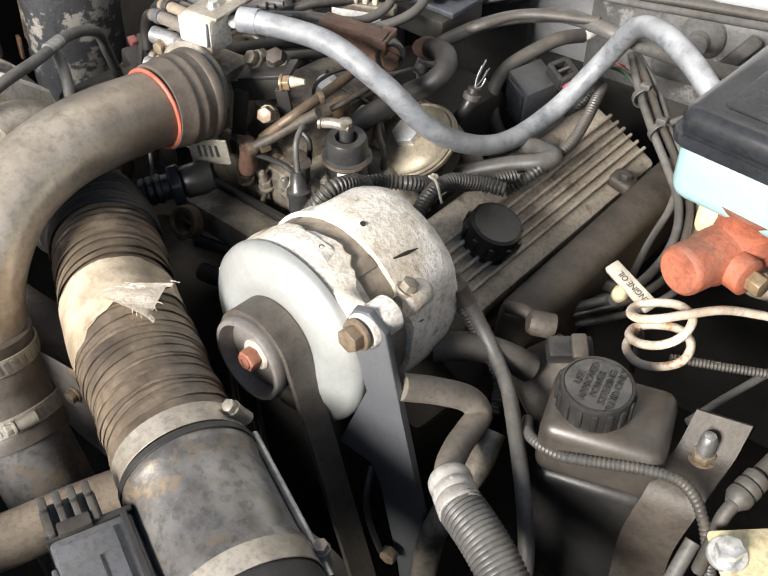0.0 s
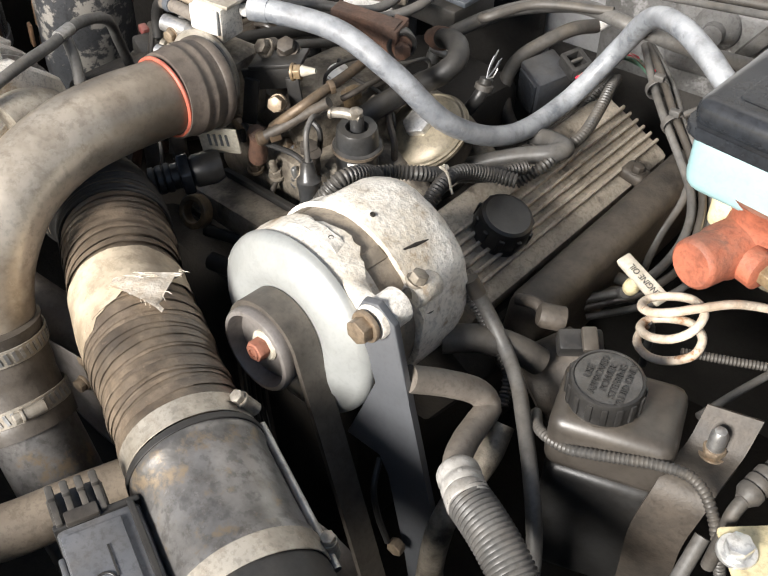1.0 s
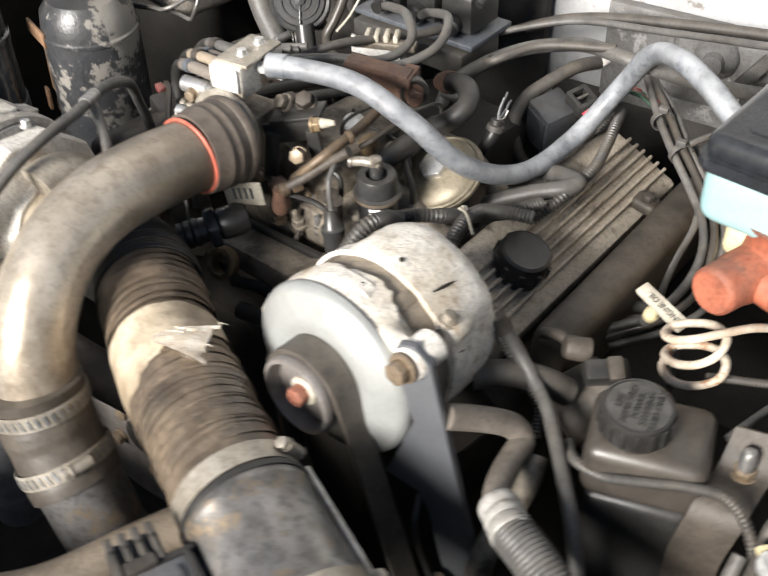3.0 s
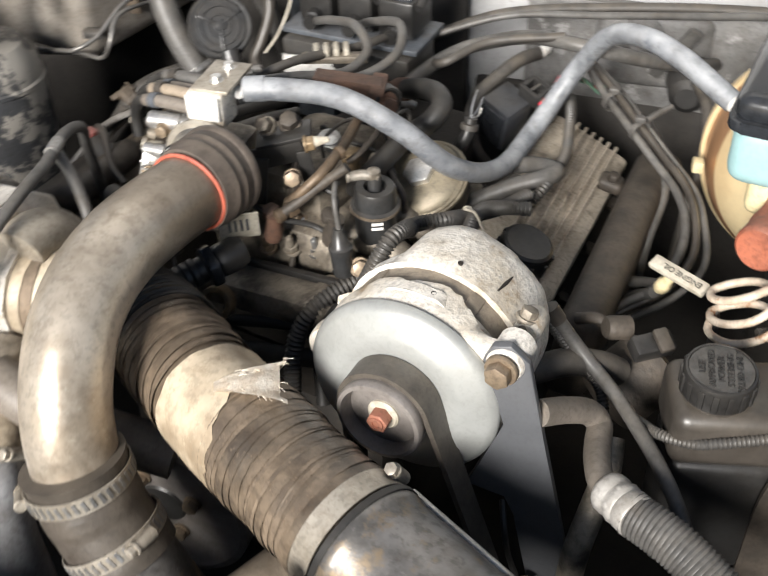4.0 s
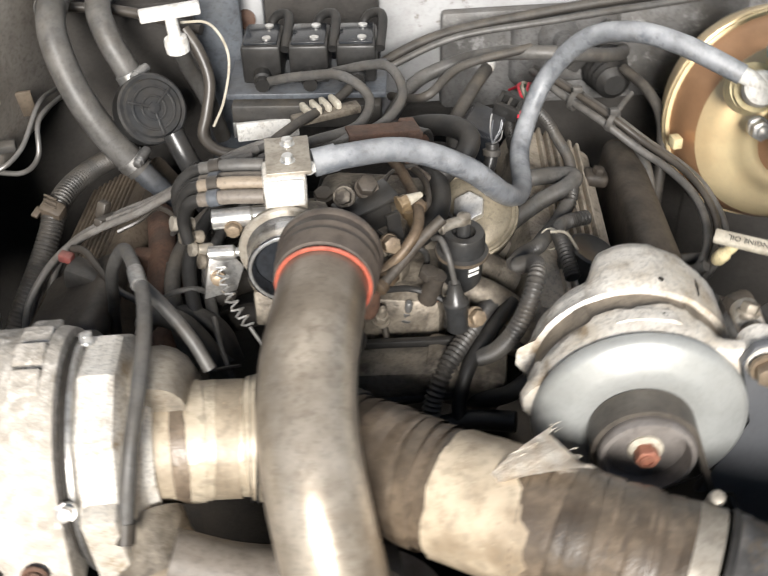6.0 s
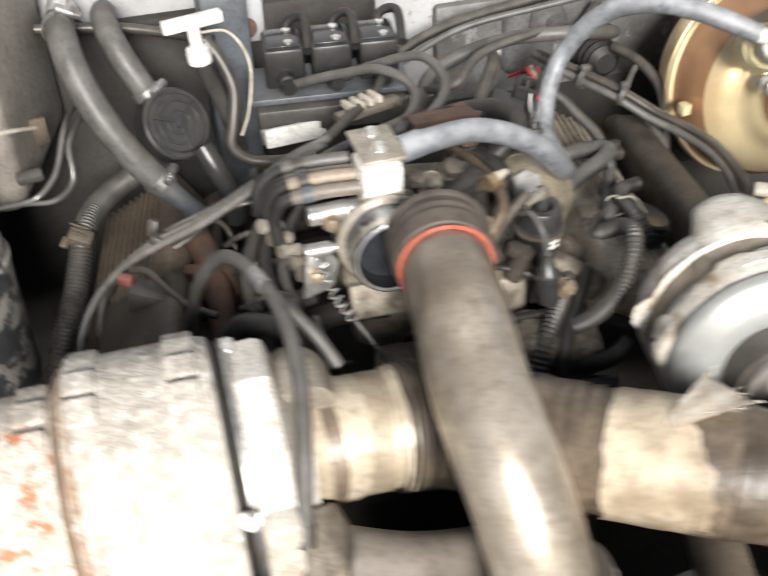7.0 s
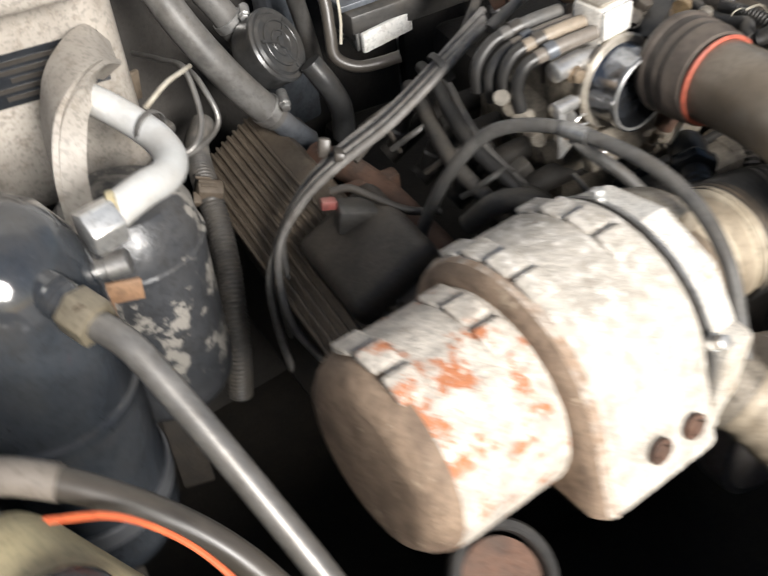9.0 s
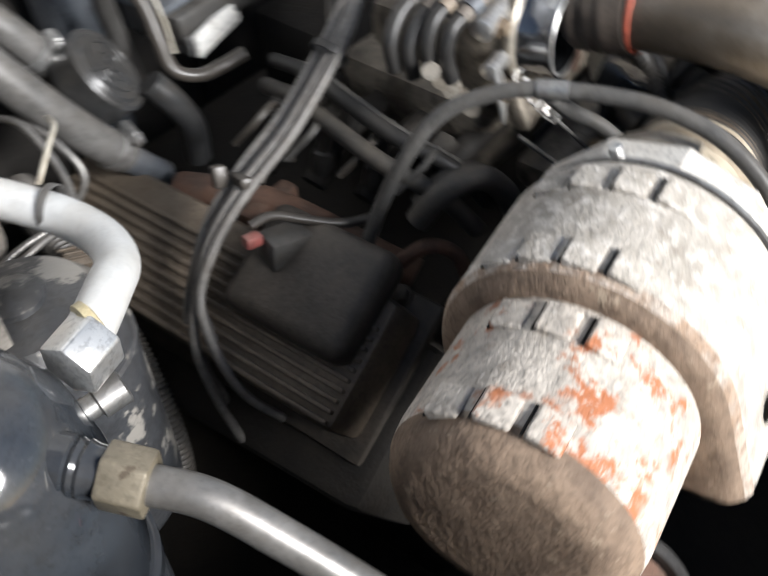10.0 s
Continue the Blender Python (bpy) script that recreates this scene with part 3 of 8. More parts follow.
valve_cover("valve_cover", (0.187, 0.348, 0.6655), -6.5, 25, COVER, "dusty ribbed aluminium valve cover with a black oil filler cap", 6, -0.0237, 0.0095, 0.31, 0.096, -0.004)
cap = thing("oil_filler_cap", (0.188, 0.263, 0.67), "round black dusty oil filler cap on the valve cover", "cap")
CW0 = Vector((0.34, -0.06, 1)).normalized()
CAP0 = Vector((0.1825, 0.2645, 0.682))
part("cap_skirt", lathe(CAP0, CW0, [(0.0245, -0.006), (0.0255, 0.002), (0.0262, 0.004), (0.0255, 0.015), (0.0240, 0.019)], 36), PLASTIC, cap)
part("cap_top", lathe(CAP0 + CW0 * 0.0185, CW0, [(0.0240, 0), (0.0235, 0.004), (0.0205, 0.0055), (0.0175, 0.0045), (0.0, 0.0035)], 36), PLASTIC, cap)
for k in range(10):
    a = 2 * math.pi * k / 10
    w = frame_of(CW0) @ Vector((math.cos(a), math.sin(a), 0))
    part("grip", block(None, (0.003, 0.005, 0.014), bevel=0.001, m=Matrix.Translation(CAP0 + CW0 * 0.010 + w * 0.0258) @ frame_of(CW0) @ Matrix.Rotation(a, 4, "Z")), PLASTIC, cap)
valve_cover("valve_cover", (-0.2755, 0.357, 0.6487), -8, -32, COVER_BROWN, "brown grimy ribbed valve cover under the wiring harness", 10, -0.044, 0.0078, 0.32, 0.098, lean=1, rib=0.005)

# exhaust manifold shelf beside the cover
shelf = thing("heat_shield_channel", (0.285, 0.37, 0.6), "dark grimy sheet metal channel beside the valve cover", "heat shield")
part("channel", block((0.2605, 0.335, 0.640), (0.040, 0.30, 0.095), (-1.5, 6, -5), bevel=0.014, segments=4), COVER_DARK, shelf)
part("lug", block((0.238, 0.432, 0.668), (0.026, 0.022, 0.014), (0, 10, -6), bevel=0.005, segments=3), COVER_DARK, shelf)
part("lug_bolt", hexagon((0.240, 0.430, 0.674), (0.1, 0, 1), 0.011, 0.007, 0, 0.008), COVER_DARK, shelf)
part("channel_end", lathe((0.286, 0.505, 0.642), (0.1, 1, 0.05), [(0.012, 0), (0.014, 0.003), (0.014, 0.02), (0.0, 0.022)], 20), COVER_TAN, shelf)

# ---------------------------------------------------------------- turbocharger
TX, TY, TZ = 0.0, 0.050, 0.732
turbo = thing("turbocharger", (-0.30, TY, TZ - 0.09), "turbocharger with a flaking rusty heat shield and silver compressor housing", "turbocharger")
small = part("turbine_shield", lathe((-0.418, TY, TZ), (1, 0, 0), [(0.0, 0.002), (0.048, 0.0), (0.057, 0.002), (0.0635, 0.009), (0.0675, 0.018), (0.0685, 0.026), (0.0685, 0.094), (0.067, 0.102)], 72), SHIELD, turbo)
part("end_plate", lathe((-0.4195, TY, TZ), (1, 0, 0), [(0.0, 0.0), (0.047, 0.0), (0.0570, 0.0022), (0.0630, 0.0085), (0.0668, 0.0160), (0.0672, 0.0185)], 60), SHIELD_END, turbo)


def draped(x, way_x, profile, drop, sides=96):
    """A shield that follows the casing round the top and hangs straight down in front."""
    verts, faces = [], []
    for r, h in profile:
        low = radians(74)
        for q in range(sides):
            a = radians(-128) + (radians(128) + low) * q / (sides - 9)
            if a <= low + 1e-6:
                y, z = TY - r * math.sin(a), TZ + r * math.cos(a)
            else:
                t = drop * (q - (sides - 9)) / 8
                y, z = TY - r * math.sin(low) - t * math.cos(low), TZ + r * math.cos(low) - t * math.sin(low)
            verts.append((x + way_x * h, y, z))
    for i in range(len(profile) - 1):
        for q in range(sides - 1):
            faces.append((i * sides + q, i * sides + q + 1, (i + 1) * sides + q + 1, (i + 1) * sides + q))
    faces.append(tuple(range(sides))[::-1])
    faces.append(tuple(range((len(profile) - 1) * sides, len(profile) * sides)))
    for i in range(len(profile) - 1):
        faces.append((i * sides, (i + 1) * sides, (i + 1) * sides + sides - 1, i * sides + sides - 1))
    return verts, faces


large = part("centre_shield", draped(-0.322, 1, [(0.060, 0.0), (0.073, 0.001), (0.079, 0.004), (0.0825, 0.009), (0.084, 0.016), (0.084, 0.090), (0.082, 0.097), (0.074, 0.099)], 0.066), SHIELD_PALE, turbo)


def louvre(x, turn, radius, parent, material):
    """A pressed tab of the shield: flush at one end, standing proud at the other, with a dark strip painted as the
    shade of its opening.
    """
    a = radians(turn)
    m = Matrix.Translation((x, TY, TZ)) @ Matrix.Rotation(-a, 4, "X")
    pts = [(-0.010, -0.0095, radius - 0.002), (0.010, -0.0095, radius - 0.002), (0.010, 0.0095, radius - 0.003), (-0.010, 0.0095, radius - 0.003),
           (-0.0098, -0.0092, radius + 0.0010), (0.0098, -0.0092, radius + 0.0010), (0.0098, 0.0092, radius + 0.0042), (-0.0098, 0.0092, radius + 0.0042)]
    bm = bmesh.new()
    v = [bm.verts.new(p) for p in pts]
    for f in ((0, 3, 2, 1), (4, 5, 6, 7), (0, 1, 5, 4), (1, 2, 6, 5), (2, 3, 7, 6), (3, 0, 4, 7)):
        bm.faces.new([v[i] for i in f])
    bmesh.ops.bevel(bm, geom=bm.edges[:], offset=0.0019, segments=3, profile=0.5, affect="EDGES")
    bm.transform(m)
    tab = part("louvre", bm, material, parent)
    # solid dark strip, stands in for the shade behind the raised edge
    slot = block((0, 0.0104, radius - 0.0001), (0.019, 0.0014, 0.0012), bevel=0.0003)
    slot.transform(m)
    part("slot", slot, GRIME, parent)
    return tab


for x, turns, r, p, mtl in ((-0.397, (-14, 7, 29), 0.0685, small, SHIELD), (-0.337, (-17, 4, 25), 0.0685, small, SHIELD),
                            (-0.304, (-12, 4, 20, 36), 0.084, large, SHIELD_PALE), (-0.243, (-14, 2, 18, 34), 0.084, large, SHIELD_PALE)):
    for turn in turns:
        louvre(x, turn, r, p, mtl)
w = Vector((0, -math.cos(radians(10)), math.sin(radians(10))))
for x in (-0.246, -0.275):
    c = Vector((x, -0.0440, 0.7180))
    part("bolt_recess", join(ring(c, w, 0.0055, 0.0088, 0.003, 24), lathe(c - w * 0.001, w, [(0.0058, 0.0), (0.0, 0.001)], 20), hexagon(c, w, 0.0085, 0.003)), RUST, large)
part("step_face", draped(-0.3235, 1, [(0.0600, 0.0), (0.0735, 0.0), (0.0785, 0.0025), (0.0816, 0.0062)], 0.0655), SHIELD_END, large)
part("rusty_rim", draped(-0.3232, 1, [(0.0790, 0.0035), (0.0820, 0.0062), (0.0834, 0.0094), (0.0843, 0.0118)], 0.0662), RIM_RUST, large)
part("backing_plate", lathe((-0.224, TY, TZ), (1, 0, 0), [(0.06, 0.0), (0.078, 0.002), (0.078, 0.008), (0.06, 0.012)], 60), GRIME, turbo)
comp = part("compressor_housing", lathe((-0.214, TY, TZ - 0.004), (1, 0, 0), [(0.05, -0.002), (0.079, 0.0), (0.081, 0.003), (0.081, 0.020), (0.079, 0.024), (0.072, 0.027), (0.060, 0.030), (0.050, 0.036), (0.046, 0.042)], 11), ALU_CAST, turbo, sharp=20)
part("v_band", lathe((-0.2185, TY, TZ - 0.004), (1, 0, 0), [(0.079, 0.0), (0.0825, 0.001), (0.0825, 0.004), (0.079, 0.005)], 72), ZINC, comp)
part("boss", block((-0.201, TY - 0.0745, TZ - 0.018), (0.024, 0.022, 0.085), (4, 0, 0), bevel=0.005), ALU_CAST, comp)
part("band_screw", hexagon((-0.219, TY - 0.080, TZ + 0.028), (0, -0.8, 0.6), 0.009, 0.010, 0, 0.006), ALU_BRIGHT, comp)
part("band_screw", hexagon((-0.212, 0.074, 0.806), (0, 0.2, 1), 0.008, 0.006, 0, 0.005), ALU_BRIGHT, comp)
bowl = np.array([(-0.172, TY + 0.044 * math.sin(a), TZ - 0.004 + 0.044 * math.cos(a)) for a in np.linspace(-0.2, 3.0, 40)])
part("volute", sweep(bowl, np.linspace(0.022, 0.030, 40), 18), BAND_STEEL, turbo)
out = part("outlet_sleeve", tube([(-0.180, -0.006, 0.690), (-0.172, -0.032, 0.680), (-0.165, -0.052, 0.668), (-0.157, -0.068, 0.653)], 0.0275, 28, ridge=0.0005, pitch=0.013), TAPE_BROWN, turbo, "dusty brown ribbed outlet sleeve")
part("outlet_pipe", tube([(-0.160, -0.062, 0.659), (-0.152, -0.078, 0.640), (-0.146, -0.090, 0.612), (-0.143, -0.094, 0.575), (-0.143, -0.094, 0.50)], 0.0240, 28), OUTLET_GREY, turbo, "pale grey bent outlet pipe")
part("outlet_neck", tube([(-0.188, 0.006, 0.698), (-0.174, -0.028, 0.680)], 0.0295, 28), ALU_DIRTY, turbo)
clamp((-0.158, -0.066, 0.655), (0.25, -0.6, -0.6), 0.0272, 0.012, (-0.11, -0.06, 0.68), turbo, BAND_STEEL)

# ---------------------------------------------------------------- air inlet duct
DUCT = [(-0.180, 0.050, 0.727), (-0.120, 0.054, 0.722), (-0.075, 0.050, 0.719), (-0.022, 0.016, 0.722), (0.030, -0.022, 0.729), (0.075, -0.049, 0.731), (0.118, -0.073, 0.730), (0.158, -0.094, 0.727)]
duct = thing("air_inlet_duct", (0.0, 0.0, 0.68), "tape-wrapped corrugated air inlet duct with a torn beige paper patch", "air duct")
line, run = spline(DUCT, 0.0012)
share = run / run[-1]
rng = np.random.RandomState(4)
lumps = np.interp(share, np.linspace(0, 1, 30), rng.uniform(-0.0012, 0.0012, 30))
turns = run * 1000 / 5.2 + 0.9 * np.sin(run * 61) + 0.6 * np.sin(run * 143)
height = 0.4 * np.interp(share, np.linspace(0, 1, 40), rng.uniform(0.15, 1.0, 40)) * np.interp(share, [0.3, 0.45, 0.58, 0.72, 0.80, 1.0], [1.0, 1.0, 0.3, 0.5, 0.9, 1.1])
wrap_r = 0.0427 + lumps + 0.0016 * height * (turns % 1.0)
lo, hi = 0.178, 1.0
keep = (share > lo) & (share <= hi)
part("wrapped_hose", sweep(line[keep], wrap_r[keep], 48), WRAP, duct)
neck = share <= lo + 0.01
part("inlet_neck", sweep(line[neck], 0.0405 + lumps[neck], 48), TAPE_BROWN, duct, "brown taped inlet neck")


def tape_turn(start, stop, lift, seed, slant):
    """One slanting turn of tape, thicker at its lapped edge, with uneven borders."""
    r = np.random.RandomState(seed)
    part_of = (share >= start) & (share <= stop)
    at = line[part_of]
    n, sides = len(at), 48
    along = np.linspace(0, 1, n)
    base = np.interp(share[part_of], share, np.where(share <= lo, 0.0409, 0.0432)) + lumps[part_of]
    edge = np.convolve(np.tile(r.uniform(-1, 1, sides), 3), np.ones(5) / 5, "same")[sides:2 * sides]
    verts, faces = sweep(at, base + lift * (0.35 + 0.65 * along) * np.minimum(1, 6 * along + 0.2), sides, caps=False)
    axis = Vector(tuple(at[-1] - at[0])).normalized()
    out = []
    for k, v in enumerate(verts[:n * sides]):
        i, j = divmod(k, sides)
        out.append(tuple(Vector(v) + axis * (slant * math.sin(2 * math.pi * j / sides + seed) + 0.0022 * edge[j] * along[i])))
    return out, faces


turn_rng = random.Random(12)
spot, k = 0.004, 0
while spot < 0.985:
    wide = turn_rng.uniform(0.022, 0.042) if spot < 0.6 else turn_rng.uniform(0.010, 0.024)
    if not 0.55 < spot + wide * 0.5 < 0.715:
        if spot < lo:
            cloth = turn_rng.choice((TAPE_BROWN, TAPE_PALE, TAPE_BROWN, WRAP_BROWN))
        elif spot < 0.34:
            cloth = turn_rng.choice((WRAP, WRAP, WRAP_DARK))
        else:
            cloth = turn_rng.choice((WRAP, WRAP_BROWN, WRAP_BROWN, WRAP))
        part("tape_turn", tape_turn(spot, min(spot + wide * 1.15, 0.992), turn_rng.uniform(0.0008, 0.0017) if spot < 0.6 else turn_rng.uniform(0.0003, 0.0011), k, turn_rng.uniform(0.0010, 0.0045)), cloth, duct)
    spot += wide * turn_rng.uniform(0.72, 0.98)
    k += 1
patch = (share > 0.585) & (share < 0.715)


def torn_band(made, rows, sides):
    """Draws the far edge of the paper band out along one side and makes both edges uneven."""
    tear = np.random.RandomState(3).uniform(-1, 1, sides)
    tear = (tear + np.roll(tear, 1) + np.roll(tear, 2)) / 3
    axis, front = Vector((0.84, -0.52, 0.05)), Vector((-0.52, -0.85, 0.0))
    mid = [sum((Vector(made[0][i * sides + j]) for j in range(sides)), Vector()) / sides for i in range(rows)]
    verts = []
    for k, v in enumerate(made[0][:rows * sides]):
        i, j = divmod(k, sides)
        s = (Vector(v) - mid[i]).normalized().dot(front)
        share_along = i / (rows - 1)
        verts.append(tuple(Vector(v) + axis * (0.004 * tear[j] + share_along * (0.016 * s + 0.004 * tear[(j * 5) % sides]))))
    return verts, made[1]


part("paper_patch", torn_band(sweep(line[patch], wrap_r[patch] * 0.25 + 0.75 * 0.0430 + 0.0014, 48, caps=False), int(patch.sum()), 48), PAPER_TAPE, duct, "beige torn paper tape band")
rubber = (share > 0.178) & (share < 0.37)
part("rubber_cuff", sweep(line[rubber], 0.0445 + 0.0014 * np.sin(run[rubber] * 2 * np.pi / 0.006), 48), RUBBER, duct)


def flap():
    """A torn, crumpled tongue of paper that stands off the duct, with frayed fibres at its wide end."""
    bm = bmesh.new()
    rows, n, c = [], 9, 11
    tear = np.random.RandomState(9)
    for i in range(n):
        s = i / (n - 1)
        mid = Vector((0.043, -0.044, 0.774)).lerp(Vector((0.094, -0.032, 0.781)), s)
        w = 0.007 + 0.026 * s
        row = []
        for j in range(c):
            q = j / (c - 1) - 0.5
            jag = tear.uniform(-0.0030, 0.0030) - 0.010 * (1 - (2 * q) ** 2) if i == n - 1 else 0
            fold = 0.0007 * math.sin(q * 9 + s * 5) * s + 0.0035 * s * (2 * abs(q)) ** 3 + tear.uniform(-0.0004, 0.0004)
            row.append(bm.verts.new(mid + Vector((0.55 * q * w + jag, -1.2 * q * w + 0.2 * jag, 0.005 * math.sin(s * 2.6) + fold - 0.012 * abs(q) * s * (1 if q < 0 else 0.4)))))
        rows.append(row)
    for i in range(n - 1):
        for j in range(c - 1):
            bm.faces.new((rows[i][j], rows[i][j + 1], rows[i + 1][j + 1], rows[i + 1][j]))
    bmesh.ops.solidify(bm, geom=bm.faces[:], thickness=0.0006)
    return bm


torn = part("torn_flap", flap(), PAPER_TORN, duct, "torn frayed paper flap", sharp=80)
fray = random.Random(4)
strands = []
for k in range(26):
    s = fray.uniform(0.25, 1.0)
    at = Vector((0.043, -0.044, 0.7775)).lerp(Vector((0.094, -0.032, 0.785)), s)
    q = fray.uniform(-0.5, 0.5) if s > 0.8 else fray.choice((-0.5, 0.5)) * fray.uniform(0.5, 1.0)
    w = 0.007 + 0.026 * s
    at = at + Vector((0.55 * q * w, -1.2 * q * w, 0.0))
    way = Vector((fray.uniform(0.6, 1.0), fray.uniform(-0.3, 0.3) - 1.1 * q, fray.uniform(-0.1, 0.15))) * fray.uniform(0.0015, 0.0045)
    strands.append(tube([tuple(at - way), tuple(at + Vector((0, 0, 0.0008))), tuple(at + way)], fray.uniform(0.00012, 0.00024), 5))
part("fibres", join(*strands), PAPER_TORN, torn, "frayed pale paper fibres")

MA, MW = Vector((0.158, -0.094, 0.727)), Vector((0.88, -0.455, -0.06)).normalized()
maf = thing("airflow_meter", MA + MW * 0.06 - Vector((0, 0, 0.05)), "grey cast airflow meter with clamp bands and a side connector", "airflow meter")
meter = part("meter_body", lathe(MA + MW * 0.012, MW, [(0.036, 0), (0.0445, 0.001), (0.0455, 0.004), (0.0455, 0.010), (0.044, 0.012), (0.044, 0.080), (0.0455, 0.082), (0.0455, 0.090), (0.042, 0.092)], 56), MAF_CAST, maf)
part("rubber_lip", band(MA + MW * 0.013, MW, 0.0435, 0.005, 0.003, 56), RUBBER, maf)
part("outlet_sleeve", lathe(MA + MW * 0.103, MW, [(0.040, -0.004), (0.0445, 0.0), (0.0455, 0.02), (0.0455, 0.12), (0.04, 0.125)], 48), RUBBER, maf)
clamp(MA + MW * 0.000, MW, 0.0437, 0.016, (0.175, -0.066, 0.746), maf, BAND_STEEL)
clamp(MA + MW * 0.108, MW, 0.0457, 0.016, (0.261, -0.104, 0.727), maf, BAND_STEEL)
side = Vector((0, 0, 1)).cross(MW).normalized()
mm = Matrix((MW, side, MW.cross(side))).transposed().to_4x4()


def meter_place(a, b, c):
    return Matrix.Translation(MA + MW * a + side * b + MW.cross(side) * c) @ mm


part("tie_rod", lathe(MA + MW * 0.008 + side * 0.0465 + Vector((0, 0, 0.008)), MW, [(0.003, 0), (0.003, 0.115)], 10), ZINC, maf)
box = part("sensor_box", block(None, (0.084, 0.050, 0.048), bevel=0.004, m=meter_place(0.072, -0.068, -0.008)), BOX_GREY, maf)
part("box_lid", block(None, (0.060, 0.004, 0.044), bevel=0.0015, m=meter_place(0.079, -0.0945, -0.008)), BOX_GREY, box)
part("top_panel", block(None, (0.070, 0.036, 0.003), bevel=0.001, m=meter_place(0.074, -0.0735, 0.0170)), BOX_GREY, box)
part("box_rim", block(None, (0.005, 0.052, 0.052), bevel=0.0015, m=meter_place(0.031, -0.068, -0.008)), PLASTIC, box)
plug = part("plug", block(None, (0.030, 0.034, 0.026), bevel=0.003, m=meter_place(0.020, -0.076, 0.002)), PLASTIC_DUSTY, maf)
for i in range(4):
    part("plug_rib", block(None, (0.026, 0.0042, 0.008), bevel=0.001, m=meter_place(0.019, -0.063 - 0.0088 * i, 0.0170)), PLASTIC_DUSTY, plug)
    part("plug_pin", block(None, (0.010, 0.0048, 0.006), bevel=0.0012, m=meter_place(0.010, -0.063 - 0.0088 * i, 0.0215)), PLASTIC_DUSTY, plug)
part("plug_latch", block(None, (0.009, 0.020, 0.005), bevel=0.0012, m=meter_place(0.030, -0.076, 0.0200)), PLASTIC_GREY, plug)
part("box_edge", block(None, (0.080, 0.004, 0.008), bevel=0.001, m=meter_place(0.073, -0.0480, 0.0185)), PLASTIC, box)
part("box_mark", ring(tuple(MA + MW * 0.078 + side * -0.076 + MW.cross(side) * 0.0183), tuple(MW.cross(side)), 0.0055, 0.0070, 0.0012, 20, 0.0003), PLASTIC, box)
part("box_mark", block(None, (0.022, 0.0014, 0.0012), bevel=0.0003, m=meter_place(0.066, -0.068, 0.0188)), PLASTIC, box)

# ---------------------------------------------------------------- charge pipe
charge = thing("charge_pipe", (-0.055, 0.0, 0.70), "bent bare steel charge pipe with red silicone joint, black coupler", "pipe")
PIPE = [(-0.054, 0.128, 0.806), (-0.056, 0.109, 0.808), (-0.062, 0.068, 0.812), (-0.068, 0.030, 0.811), (-0.071, -0.004, 0.803), (-0.070, -0.034, 0.789), (-0.066, -0.058, 0.768), (-0.061, -0.076, 0.742), (-0.056, -0.086, 0.712), (-0.051, -0.092, 0.678)]
part("pipe", tube([(x + 0.0025, y, z) for x, y, z in PIPE], 0.0315, 44, 0.004, wobble=0.0002), STEEL_PIPE, charge)
part("silicone_ring", ring((-0.0530, 0.110, 0.8075), (0.12, 1, -0.02), 0.0314, 0.0346, 0.0032, 48, 0.001), SILICONE, charge)
coup = [(0.0350, 0.0), (0.0385, 0.0006), (0.0392, 0.003), (0.0398, 0.013), (0.0410, 0.0145), (0.0410, 0.0165), (0.0400, 0.0180), (0.0403, 0.0225), (0.0416, 0.0240), (0.0416, 0.0260), (0.0404, 0.0275), (0.0408, 0.0340), (0.0424, 0.0355), (0.0428, 0.0400), (0.0415, 0.0425), (0.0370, 0.0425)]
part("coupler", lathe((-0.0527, 0.1130, 0.8075), (0.16, 1, -0.10), [(r * 0.92, z * 1.02) for r, z in coup], 64), RUBBER_BROWN, charge)
low = part("lower_hose", tube([(-0.0520, -0.0905, 0.716), (-0.046, -0.094, 0.694), (-0.031, -0.100, 0.664), (-0.012, -0.106, 0.638)], 0.0370, 40, 0.002, wobble=0.0012), DARK_HOSE, charge, "dark wrinkled rubber hose")
part("lower_pipe", tube([(-0.018, -0.104, 0.646), (0.006, -0.109, 0.606), (0.04, -0.116, 0.55), (0.08, -0.12, 0.46)], 0.034, 30), MAF_CAST, charge)


def toothed_clamp(at, way, screw_at):
    """A worm clamp with the teeth of its band showing."""
    c = clamp(at, way, 0.0378, 0.013, screw_at, low, BAND_STEEL)
    m = frame_of(Vector(way).normalized())
    for k in range(40):
        a = 2 * math.pi * k / 40
        w = m @ Vector((math.cos(a), math.sin(a), 0))
        part("tooth", block(None, (0.0010, 0.0026, 0.0085), bevel=0, m=Matrix.Translation(Vector(at) + w * 0.0390) @ m @ Matrix.Rotation(a, 4, "Z") @ Matrix.Rotation(radians(12), 4, "X")), ZINC, c, smooth=False)


toothed_clamp((-0.0478, -0.0930, 0.701), (0.28, -0.16, -0.95), (-0.10, -0.14, 0.69))
toothed_clamp((-0.0245, -0.1020, 0.655), (0.52, -0.16, -0.84), (0.03, -0.115, 0.690))

# ---------------------------------------------------------------- alternator
AN = Vector((0.149, -0.0165, 0.7475))
BACK = Vector((0.14, 1.0, -0.04)).normalized()
ALONG = BACK.cross(Vector((0, 0, 1))).normalized()
RISE = ALONG.cross(BACK).normalized()
alt = thing("alternator", (0.16, 0.07, 0.67), "dusty pale aluminium alternator with a broken front rim and grooved pulley", "alternator")


def on_axis(d):
    return AN + BACK * d


